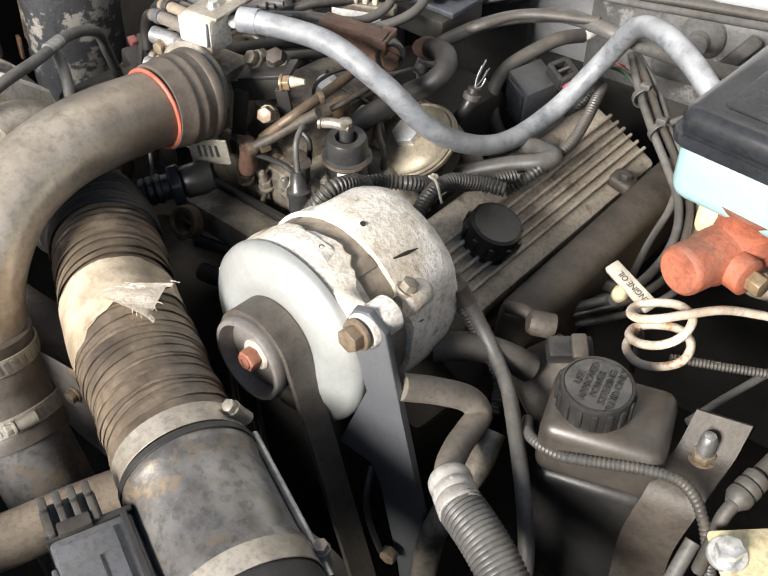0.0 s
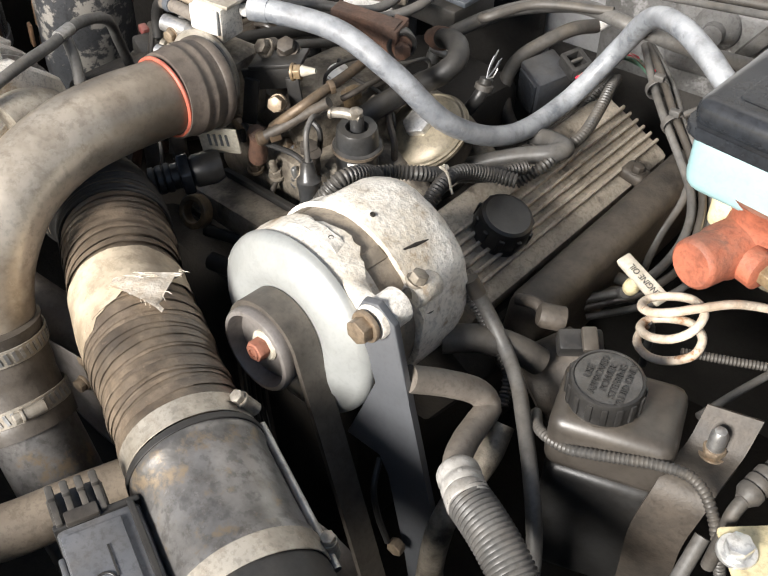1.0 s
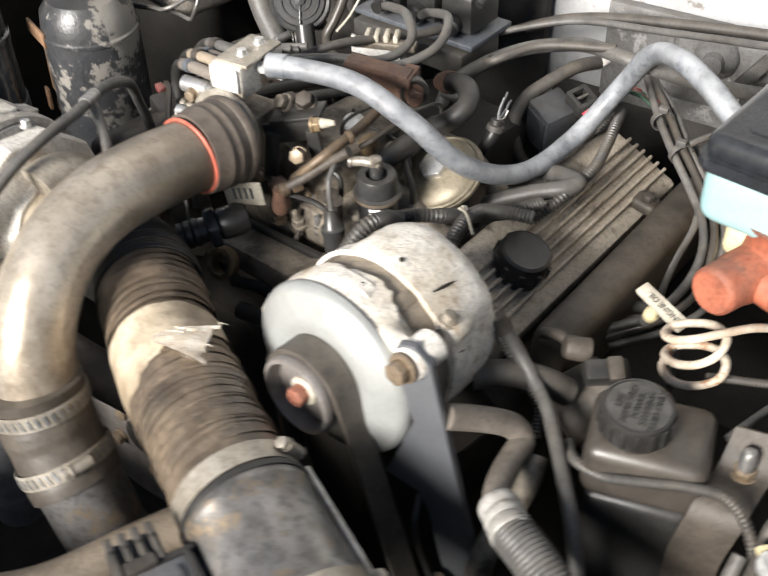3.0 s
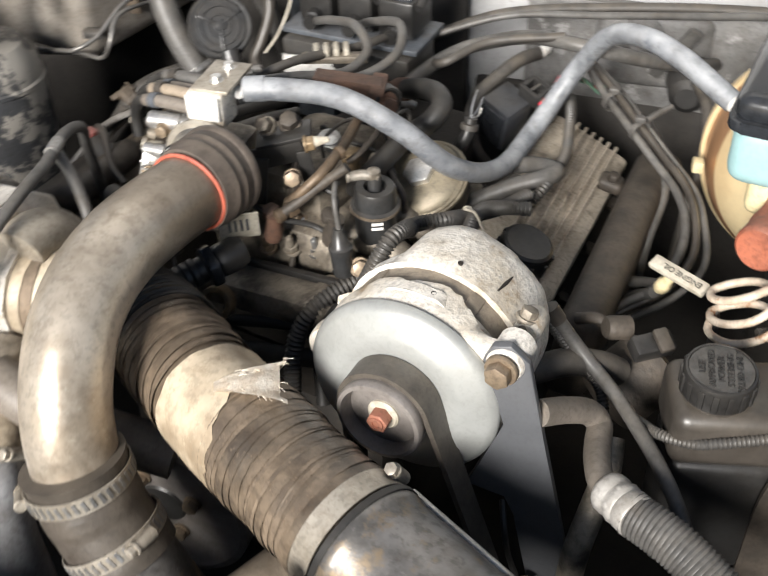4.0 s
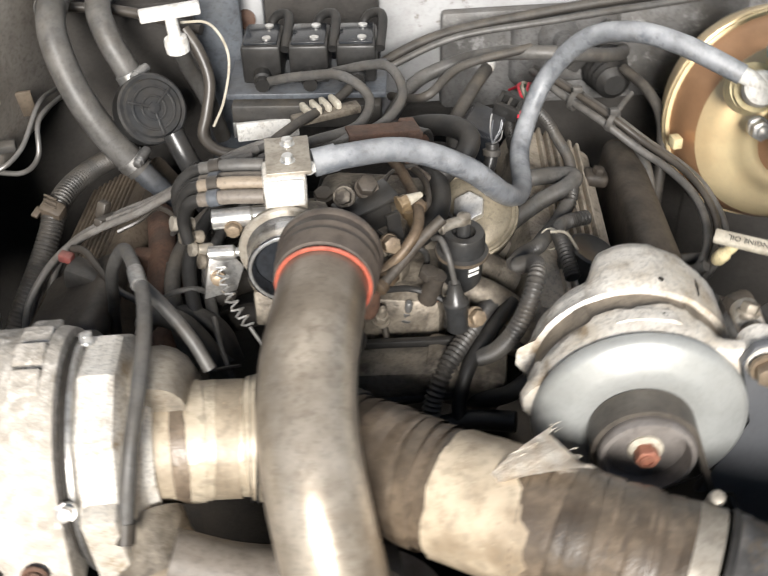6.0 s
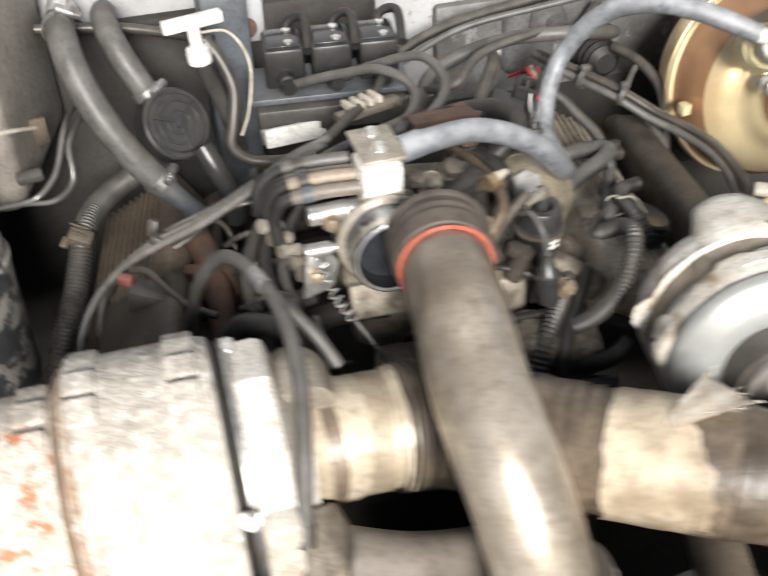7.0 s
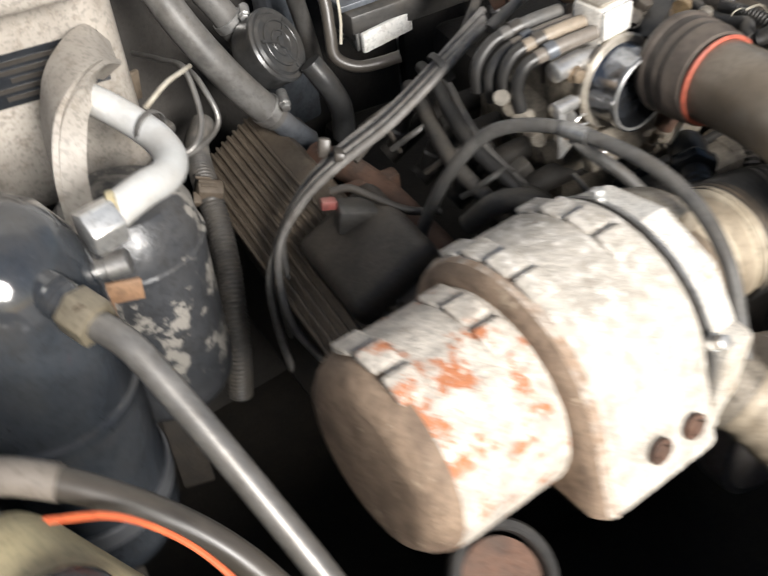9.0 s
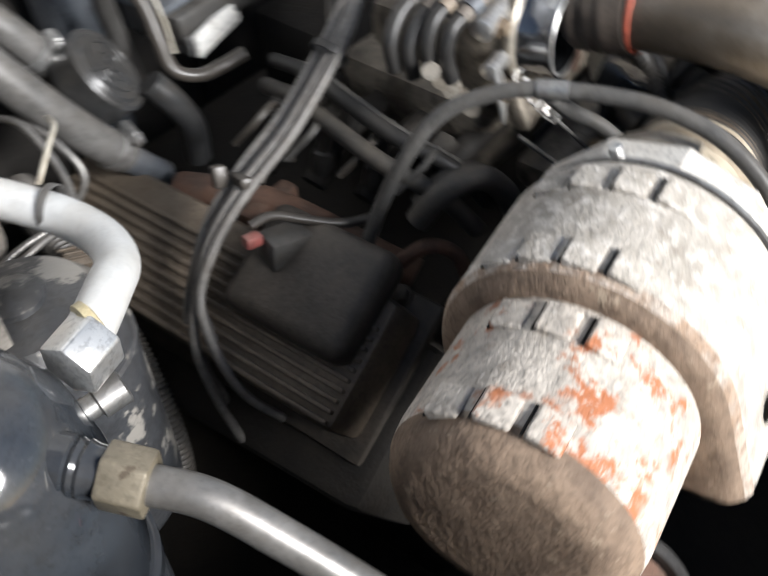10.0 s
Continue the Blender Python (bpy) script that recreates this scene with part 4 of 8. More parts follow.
def round_axis(d, r, turn):
    """A place by its depth along the shaft, its radius and its turn in degrees from the top, clockwise."""
    a = radians(turn)
    return AN + BACK * d + ALONG * (r * math.sin(a)) + RISE * (r * math.cos(a))


def stepped(turn, table):
    """A value that runs through a table of (turn, value), round the whole circle."""
    t = (turn + 180) % 360 - 180
    xs, ys = [q[0] for q in table], [q[1] for q in table]
    return float(np.interp(t, xs, ys))


def cast_shell(stations, sides=180, rough=0.0, seed=1):
    """A casting round the shaft: each station gives (depth, radius) for a turn, so that rims may be broken and ears stand out."""
    rng3 = np.random.RandomState(seed)
    bumps = rng3.uniform(-1, 1, (len(stations), sides))
    verts = []
    for k, station in enumerate(stations):
        for q in range(sides):
            turn = 360.0 * q / sides - 180
            d, r = station(turn)
            lump = rough * (bumps[k, q] + bumps[k, q - 1] + bumps[k, (q + 1) % sides]) / 3 if 0 < k < len(stations) - 1 else 0
            verts.append(tuple(round_axis(d + lump, r + lump, turn)))
    n = len(stations)
    faces = [(a * sides + q, a * sides + (q + 1) % sides, (a + 1) * sides + (q + 1) % sides, (a + 1) * sides + q) for a in range(n - 1) for q in range(sides)]
    faces += [tuple(range(sides))[::-1], tuple(range((n - 1) * sides, n * sides))]
    return verts, faces


# the broken far rim of the front housing, its ears, and the uneven depth of the rear housing
RIM = [(-180, 0.062), (-98, 0.062), (-94, 0.066), (-70, 0.066), (-66, 0.060), (-44, 0.059), (-40, 0.062), (-31, 0.063), (-28, 0.068), (-14, 0.069), (-8, 0.066), (-4, 0.070), (6, 0.072), (14, 0.074), (18, 0.071), (22, 0.073), (27, 0.066), (30, 0.067), (36, 0.061), (44, 0.057), (70, 0.057), (78, 0.062), (180, 0.062)]
EARS = [(-180, 0.0), (-97, 0.0), (-90, 0.0075), (-83, 0.0095), (-76, 0.0070), (-66, 0.0), (32, 0.0), (42, 0.0085), (50, 0.0205), (58, 0.0215), (66, 0.0130), (80, 0.0035), (100, 0.0), (180, 0.0)]
DEEP = [(-180, 0.130), (-100, 0.124), (-60, 0.119), (-30, 0.119), (-21, 0.143), (-5, 0.150), (60, 0.152), (110, 0.145), (180, 0.130)]
SWELL = [(-180, -0.001), (-60, -0.003), (-27, -0.003), (-18, 0.0005), (4, 0.0010), (10, 0.0015), (15, -0.0005), (34, -0.0010), (38, -0.0020), (60, -0.0005), (180, -0.001)]
fronth = part("front_housing", cast_shell([
    lambda t: (0.043, 0.040), lambda t: (0.0405, 0.0665 + 0.9 * stepped(t, EARS)), lambda t: (0.0415, 0.0695 + stepped(t, EARS)), lambda t: (0.045, 0.0712 + stepped(t, EARS)),
    lambda t: (0.050, 0.0718 + 0.9 * stepped(t, EARS)), lambda t: (min(0.055, stepped(t, RIM) - 0.002), 0.0722 + 0.35 * stepped(t, EARS)), lambda t: (stepped(t, RIM) - 0.0012, 0.0722 + 0.2 * stepped(t, EARS)), lambda t: (stepped(t, RIM), 0.0708),
    lambda t: (stepped(t, RIM) - 0.0004, 0.0665), lambda t: (0.056, 0.060)], rough=0.0007, seed=3), ALT_CAST, alt)
part("raised_boss", cast_shell([lambda t: (0.0530, 0.071), lambda t: (0.0535, 0.0722 + stepped(t, [(-22, -0.002), (-15, 0.0012), (14, 0.0014), (22, -0.002)])), lambda t: (0.0640, 0.0722 + stepped(t, [(-20, -0.002), (-13, 0.0012), (12, 0.0014), (20, -0.002)])), lambda t: (0.0650, 0.070)], rough=0.0004, seed=9), ALT_CAST, fronth)
rear = part("rear_housing", cast_shell([
    lambda t: (0.0880, 0.055), lambda t: (0.0870, 0.0695), lambda t: (0.0875, 0.0722 + stepped(t, [(-96, 0.0), (-88, 0.009), (-78, 0.0095), (-70, 0.0), (60, 0.0), (74, 0.004), (86, 0.0)])), lambda t: (0.0925, 0.0736 + stepped(t, SWELL) + stepped(t, [(-94, 0.0), (-86, 0.007), (-80, 0.0075), (-72, 0.0)])),
    lambda t: (0.0990, 0.0738 + stepped(t, SWELL)), lambda t: (stepped(t, DEEP) - 0.018, 0.0735 + stepped(t, SWELL)), lambda t: (stepped(t, DEEP) - 0.008, 0.0705 + stepped(t, SWELL)), lambda t: (stepped(t, DEEP) - 0.002, 0.0640),
    lambda t: (stepped(t, DEEP), 0.055), lambda t: (stepped(t, DEEP) + 0.002, 0.030)], rough=0.0005, seed=5), ALT_CAST, alt)
for turn, d, r in ((9, 0.0595, 0.0727), (-82, 0.0560, 0.0765), (-81, 0.0915, 0.0775), (11, 0.0965, 0.0748)):
    at = round_axis(d, r, turn)
    out = (round_axis(d, r, turn) - on_axis(d)).normalized()
    part("drilled_hole", lathe(at - out * 0.0006, out, [(0.0019, 0.0), (0.0019, 0.0016), (0.0009, 0.0012)], 14), GRIME, fronth)
for turn, d0, d1 in ((36, 0.098, 0.122), (74, 0.090, 0.112)):
    a = round_axis(d0, 0.0722, turn)
    b = round_axis(d1, 0.0712, turn + 3)
    part("cooling_slot", tube([tuple(a), tuple(a.lerp(b, 0.5)), tuple(b)], 0.0016, 8, taper=[0.4, 1.0, 0.3]), GRIME, rear)
part("stator", lathe(on_axis(0.056), BACK, [(0.05, 0), (0.0665, 0.0), (0.0678, 0.002), (0.0678, 0.034), (0.05, 0.035)], 72), COIL_BROWN, alt)
for turn in (-36, 30):
    m = Matrix.Translation(round_axis(0.073, 0.0675, turn)) @ Matrix((ALONG, BACK, RISE)).transposed().to_4x4() @ Matrix.Rotation(radians(turn), 4, "Y")
    part("housing_web", block(None, (0.011, 0.026, 0.003), bevel=0.001, m=m), COIL_BROWN, alt)
fan = part("fan", lathe(on_axis(0.0), BACK, [(0.018, 0.030), (0.034, 0.0290), (0.040, 0.0262), (0.047, 0.0248), (0.054, 0.0258), (0.0600, 0.0290), (0.0670, 0.0312), (0.0715, 0.0348), (0.0726, 0.0385), (0.0726, 0.0402), (0.067, 0.0402), (0.058, 0.034), (0.018, 0.034)], 96), FAN, alt)
for k in range(14):
    a = 360.0 * k / 14
    m = Matrix.Translation(round_axis(0.0395, 0.060, a)) @ Matrix((ALONG, BACK, RISE)).transposed().to_4x4() @ Matrix.Rotation(radians(a), 4, "Y") @ pose(0, 0, 0, 0, 60, 0)
    part("fan_blade", block(None, (0.016, 0.008, 0.0012), bevel=0.0003, m=m), FAN, fan)
groove = [(0.0318, 0.0085)]
for g in range(5):
    groove += [(0.0304, 0.0085 + g * 0.0042), (0.0284, 0.0105 + g * 0.0042)]
groove += [(0.0312, 0.0300), (0.0302, 0.0320), (0.012, 0.0320)]
pul = part("pulley", lathe(on_axis(-0.0020), BACK, [(0.0262, 0.0115), (0.0274, 0.002), (0.0282, 0.0), (0.0311, 0.0005), (0.0322, 0.0022), (0.0322, 0.0060)] + groove, 64), PULLEY, alt)
part("pulley_web", lathe(on_axis(0.0085), BACK, [(0.0, 0.0), (0.0245, 0.0), (0.0260, 0.0012)], 48), PULLEY, pul)
part("washer", lathe(on_axis(0.0058), BACK, [(0.0, 0.0), (0.0105, 0.0), (0.0118, 0.0012), (0.0118, 0.0030)], 32), IVORY, pul)
part("shaft_nut", join(hexagon(on_axis(-0.0028), BACK, 0.0142, 0.0092, 20), lathe(on_axis(-0.0040), BACK, [(0.0, 0.003), (0.0026, 0.003), (0.0030, 0.0), (0.0052, 0.0), (0.006, 0.003)], 20)), COPPER, pul)
part("pivot_bolt", hexagon((0.226, 0.004, 0.7995), -BACK, 0.0155, 0.009, 8, 0.0115), BOLT, fronth)
part("pivot_sleeve", lathe((0.2265, 0.0085, 0.7990), BACK, [(0.012, 0), (0.0130, 0.002), (0.0130, 0.026)], 24), ALT_CAST, fronth)
part("rear_boss", lathe((0.232, 0.046, 0.796), BACK, [(0.008, 0), (0.0095, 0.003), (0.0095, 0.022), (0.007, 0.025)], 24), ALT_CAST, alt)
part("rear_bolt", join(hexagon((0.231, 0.054, 0.804), (0.3, 0.3, 0.9), 0.011, 0.007, 0, 0.008), lathe((0.229, 0.050, 0.795), (0.3, 0.3, 0.9), [(0.006, 0.0), (0.006, 0.010)], 14)), ALU_DIRTY, alt)

# belt: over the pulley and down both sides
loop = [(0.0314 * math.cos(a), 0.0314 * math.sin(a)) for a in np.linspace(radians(16), radians(200), 40)]
foot = (0.142, -0.300)
loop = [foot] + [(foot[0] + (loop[0][0] - foot[0]) * q, foot[1] + (loop[0][1] - foot[1]) * q) for q in (0.25, 0.5, 0.75)] + loop + [(-0.022, -0.09), (-0.004, -0.19), (0.014, -0.29)]


def belt_strip(section, flip):
    """A strip that follows the belt's loop, with a section of (depth along the shaft, thickness)."""
    bm = bmesh.new()
    rows = []
    for i, (u, v) in enumerate(loop):
        u0, v0 = loop[max(0, i - 1)]
        u1, v1 = loop[min(len(loop) - 1, i + 1)]
        way = Vector((u1 - u0, v1 - v0)).normalized()
        rows.append([bm.verts.new(on_axis(d) + ALONG * (u + way.y * o * flip) + RISE * (v - way.x * o * flip)) for d, o in section])
    for i in range(len(rows) - 1):
        for q in range(4):
            bm.faces.new((rows[i][q], rows[i][(q + 1) % 4], rows[i + 1][(q + 1) % 4], rows[i + 1][q]))
    return bm


belt = thing("drive_belt", (0.2, 0.0, 0.46), "worn black drive belt running over the alternator pulley", "belt")
part("belt_back", belt_strip([(0.0062, 0), (0.0275, 0), (0.0275, 0.0042), (0.0062, 0.0042)], 1), BELT, belt)
for g in range(4):
    d = 0.0092 + 0.0045 * g
    part("rib", belt_strip([(d - 0.0016, -0.0005), (d + 0.0016, -0.0005), (d + 0.0008, 0.0016), (d - 0.0008, 0.0016)], -1), RUBBER, belt)

brk = thing("alternator_bracket", (0.25, 0.0, 0.6), "plain grey steel bracket plate under the alternator", "bracket")
part("plate", slab([(0.212, 0.798), (0.218, 0.812), (0.230, 0.815), (0.243, 0.803), (0.256, 0.740), (0.287, 0.600), (0.297, 0.50), (0.267, 0.50), (0.259, 0.560), (0.242, 0.650), (0.234, 0.668), (0.204, 0.672), (0.230, 0.742)], 0.006, Matrix.Translation((0, 0.0175, 0)) @ pose(0, 0, 0, 90, 0, 0), 0.001), BRACKET_STEEL, brk)
part("idler_bolt", hexagon((0.258, 0.004, 0.585), (0, -1, 0), 0.012, 0.008), BOLT, brk)

# crank and accessory pulleys in the dark
FORE = (0, 1, 0)


def deep_pulley(at, radius, name, label):
    t = thing(name, at, label, "pulley")
    x, y, z = at
    part("rim", lathe(at, FORE, [(radius - 0.014, 0.006), (radius - 0.006, 0.0), (radius, 0.001), (radius, 0.026), (radius - 0.01, 0.028)], 48), PULLEY, t)
    part("hub", lathe((x, y + 0.004, z), FORE, [(0.0, 0.0), (0.02, 0.0), (0.024, 0.004), (radius - 0.01, 0.008), (radius - 0.004, 0.012)], 40), PLASTIC, t)
    for k in range(4):
        a = k * math.pi / 2 + 0.4
        part("hub_bolt", hexagon((x + 0.034 * math.cos(a), y + 0.004, z + 0.034 * math.sin(a)), (0, -1, 0), 0.012, 0.007, 0, 0.008), BOLT, t)


deep_pulley((-0.058, -0.010, 0.560), 0.082, "water_pump_pulley", "dark water pump pulley with four hub bolts")
deep_pulley((0.150, 0.000, 0.420), 0.080, "crank_pulley", "dark crank pulley deep below the belt")


def lettering(text, size, depth, m):
    """Raised letters in the built-in font, centred."""
    cu = bpy.data.curves.new("letters", "FONT")
    cu.body, cu.size, cu.extrude, cu.align_x, cu.align_y, cu.resolution_u = text, size, depth, "CENTER", "CENTER", 3
    ob = bpy.data.objects.new("letters", cu)
    me = bpy.data.meshes.new_from_object(ob)
    made = [tuple(m @ v.co) for v in me.vertices], [tuple(p.vertices) for p in me.polygons]
    bpy.data.objects.remove(ob)
    return made


def hose(name, points, radius, material, label, category="hose", sides=14, group="", **more):
    return solid(name, tube(points, radius, sides, **more), material, label, category, group)


# ---------------------------------------------------------------- intake, throttle body and fuel parts
intake = thing("intake_manifold", (0.0, 0.2, 0.62), "dusty cast aluminium intake manifold in the engine valley", "intake manifold")
part("front_ledge", block((-0.020, 0.158, 0.675), (0.15, 0.038, 0.03), (0, -8, -12), bevel=0.008), ALU_DIRTY, intake)
part("plenum", block((-0.015, 0.270, 0.690), (0.15, 0.15, 0.07), (0, 0, -12), bevel=0.014), ALU_DIRTY, intake)
part("upper_plenum", block((-0.016, 0.275, 0.735), (0.090, 0.12, 0.055), (0, 0, -12), bevel=0.016), ALU_DIRTY, intake)
part("rear_plenum", block((0.02, 0.40, 0.68), (0.14, 0.12, 0.08), (0, 0, -12), bevel=0.014), GRIME, intake)
for k in range(4):
    y = 0.215 + 0.048 * k
    part("runner", tube([(0.035, y, 0.715), (0.075, y - 0.003, 0.708), (0.115, y - 0.008, 0.68)], 0.014, 16), ALU_DIRTY, intake)
    part("runner", tube([(-0.07, y, 0.695), (-0.12, y + 0.01, 0.69), (-0.165, y + 0.018, 0.665)], 0.0105, 16), GRIME, intake)
for k in range(4):
    y = 0.225 + 0.047 * k
    one = thing("fuel_injector", (-0.150, y, 0.68), "black fuel injector with a grey plug beside the intake", "fuel injector", "fuel injectors")
    part("injector_body", lathe((-0.158, y + 0.006, 0.672), (0.35, -0.1, 1), [(0.008, 0), (0.009, 0.004), (0.009, 0.018), (0.0065, 0.020), (0.0065, 0.034), (0.008, 0.036), (0.008, 0.042)], 18), PLASTIC, one)
    part("plug", block((-0.140, y + 0.002, 0.712), (0.024, 0.014, 0.012), (0, -28, -14), bevel=0.002), RUBBER_DUSTY, one)
    part("plug_lead", tube([(-0.146, y, 0.716), (-0.160, y - 0.006, 0.728), (-0.178, y - 0.004, 0.724), (-0.190, y + 0.012, 0.706)], 0.0026, 8), (HOSE_MID, PLASTIC_GREY)[k % 2], one)
for k, (dx, dz, r) in enumerate(((0.0, 0.0, 0.0062), (0.014, -0.010, 0.005), (-0.016, -0.014, 0.0072))):
    hose("vacuum_line", [(-0.105 + dx, 0.395, 0.726 + dz), (-0.125 + dx, 0.350, 0.738 + dz), (-0.150 + dx, 0.300, 0.742 + dz), (-0.165 + dx, 0.250, 0.735 + dz), (-0.160 + dx, 0.205, 0.715 + dz), (-0.150 + dx, 0.185, 0.685 + dz)], r, (RUBBER, HOSE_MID, RUBBER_DUSTY)[k], "dark vacuum line running along the intake side", "hose", 12)
part("gasket_strip", block((-0.005, 0.172, 0.693), (0.13, 0.006, 0.008), (0, -8, -12), bevel=0.001), RUBBER, intake)
part("port_mouth", ring((-0.058, 0.138, 0.672), (0, -1, 0.5), 0.010, 0.016, 0.012, 24), BRASS, intake)
part("lower_pocket", block((0.055, 0.150, 0.675), (0.07, 0.05, 0.04), (0, 10, -12), bevel=0.01), ALU_DIRTY, intake)

tb = thing("throttle_body", (-0.08, 0.2, 0.73), "stained aluminium throttle body with an open bore and linkage", "throttle body")
part("body", block((-0.078, 0.208, 0.772), (0.070, 0.040, 0.068), bevel=0.010), ALU_DIRTY, tb)
part("bore_flange", lathe((-0.078, 0.188, 0.788), (0, -1, 0.02), [(0.032, -0.004), (0.0372, 0.0), (0.0378, 0.004), (0.0365, 0.0055), (0.031, 0.0055)], 56), BAND_STEEL, tb)
part("spigot", lathe((-0.078, 0.1830, 0.788), (0, -1, 0.02), [(0.0320, 0.0), (0.0300, 0.004), (0.0300, 0.020), (0.0310, 0.022), (0.0310, 0.025), (0.0270, 0.025), (0.0256, 0.018), (0.0256, -0.01)], 56), DARK_CHROME, tb, "polished dark spigot")
part("lip", ring((-0.078, 0.1585, 0.7885), (0, -1, 0.02), 0.0275, 0.0298, 0.0016, 56, 0.0005), ALU_BRIGHT, tb)
part("bore", lathe((-0.078, 0.1790, 0.788), (0, -1, 0.02), [(0.0, 0.0), (0.0250, 0.0), (0.0252, 0.008)], 40), PLASTIC_GLOSS, tb)
part("butterfly_shaft", lathe((-0.104, 0.1765, 0.788), (1, 0, 0), [(0.0028, 0), (0.0028, 0.052)], 10), BRASS, tb)
part("flange_plate", block((-0.080, 0.182, 0.735), (0.058, 0.012, 0.030), (-18, 0, 0), bevel=0.003), ALU_DIRTY, tb)
part("linkage_bar", lathe((-0.134, 0.196, 0.812), (1, 0.02, 0.02), [(0.006, 0), (0.0078, 0.001), (0.0078, 0.03), (0.006, 0.032), (0.006, 0.048)], 20), ALU_BRIGHT, tb)
part("linkage_bar", lathe((-0.140, 0.188, 0.786), (1, 0.0, 0.0), [(0.004, 0), (0.006, 0.001), (0.006, 0.02), (0.0035, 0.022), (0.0035, 0.036)], 16), ALU_BRIGHT, tb)
lever = part("lever", slab([(-0.014, -0.018), (0.012, -0.014), (0.018, 0.006), (0.006, 0.02), (-0.01, 0.016)], 0.003, Matrix.Translation((-0.132, 0.184, 0.768)) @ pose(0, 0, 0, 80, 10, 20), 0.001), ALU_BRIGHT, tb)
part("lever_pin", hexagon((-0.134, 0.178, 0.770), (0, -1, 0.2), 0.008, 0.006, 0, 0.006), BOLT, lever)
part("return_spring", helix([(-0.130, 0.172, 0.786), (-0.124, 0.160, 0.762), (-0.112, 0.150, 0.742)], 0.0045, 0.0009, 520), ALU_BRIGHT, tb)
part("spring_wire", tube([(-0.112, 0.150, 0.742), (-0.100, 0.140, 0.722), (-0.092, 0.130, 0.705)], 0.0016, 8), HOSE_MID, tb)
for dx, dz in ((-0.118, 0.808), (-0.046, 0.746)):
    part("body_bolt", hexagon((dx, 0.189, dz), (0, -1, 0), 0.010, 0.006, 0, 0.007), BOLT, tb)
for i in range(5):
    part("linkage_stub", lathe((-0.128 - 0.006 * i, 0.205 + 0.004 * i, 0.752 + 0.010 * i), (-0.8, -0.3, 0.3), [(0.005, 0), (0.0055, 0.002), (0.004, 0.012), (0.006, 0.014), (0.006, 0.018)], 12), ALU_DIRTY if i % 2 else BAND_STEEL, tb)

dist = thing("vacuum_distribution_block", (-0.076, 0.205, 0.815), "square pale aluminium vacuum block with pipes and bolts", "fitting")
part("block", block((-0.0765, 0.2055, 0.8315), (0.0325, 0.0285, 0.032), (0, 0, 2), bevel=0.003), ALU_CAST, dist)
part("face_plate", block((-0.0765, 0.1895, 0.8355), (0.0300, 0.0035, 0.0225), (0, 0, 2), bevel=0.003), WHITE, dist, "white face plate")
part("top_plate", block((-0.073, 0.221, 0.8485), (0.034, 0.052, 0.0035), (0, 0, 2), bevel=0.001), BAND_STEEL, dist)
for y in (0.212, 0.236):
    part("top_bolt", hexagon((-0.073, y, 0.850), (0, 0, 1), 0.008, 0.005, 10, 0.006), ALU_BRIGHT, dist)
part("nipple", lathe((-0.060, 0.220, 0.837), (1, 0.05, 0.1), [(0.0055, 0), (0.006, 0.003), (0.0045, 0.006), (0.0045, 0.02)], 18), WHITE, dist)
for i in range(4):
    y, z = 0.196 + 0.0125 * i, 0.830 + 0.004 * (i % 2)
    base = tube([(-0.092, y, z), (-0.118, y + 0.004, z - 0.001), (-0.142, y + 0.010, z - 0.006)], 0.0056, 12)
    part("short_hose", base, (HOSE_BROWN, HOSE_TAN, HOSE_BROWN, HOSE_MID)[i], dist)
    part("hose_boot", tube([(-0.138, y + 0.009, z - 0.005), (-0.150, y + 0.012, z - 0.010), (-0.157 - 0.002 * i, y + 0.013, z - 0.024), (-0.156 - 0.003 * i, y + 0.010, z - 0.044)], 0.0052, 12), PLASTIC, dist)
    part("hose_sleeve", tube([(-0.126, y + 0.006, z - 0.002), (-0.134, y + 0.008, z - 0.004)], 0.0068, 12), PLASTIC_GREY if i % 2 else BLUE_GREY, dist)

GREY_HOSE = [(-0.0540, 0.2245, 0.8385), (-0.0306, 0.2288, 0.8400), (0.0199, 0.2485, 0.8299), (0.0693, 0.2578, 0.8036), (0.1115, 0.2835, 0.7560), (0.1395, 0.3460, 0.7205), (0.1555, 0.4295, 0.7190), (0.1843, 0.4656, 0.7683), (0.2180, 0.4444, 0.8213), (0.2542, 0.4101, 0.8404), (0.2891, 0.3843, 0.8373), (0.3120, 0.3680, 0.8300), (0.3360, 0.3540, 0.8200)]
gh = thing("vacuum_hose", (0.1, 0.33, 0.72), "long chalky grey vacuum hose looping to the brake booster", "hose")
part("hose_skin", tube(GREY_HOSE, 0.0098, 22, 0.003, wobble=0.0003), HOSE_GREY, gh)
part("hose_cuff", tube([(-0.054, 0.2245, 0.8385), (-0.036, 0.2283, 0.8400)], 0.0110, 20), HOSE_GREY, gh)

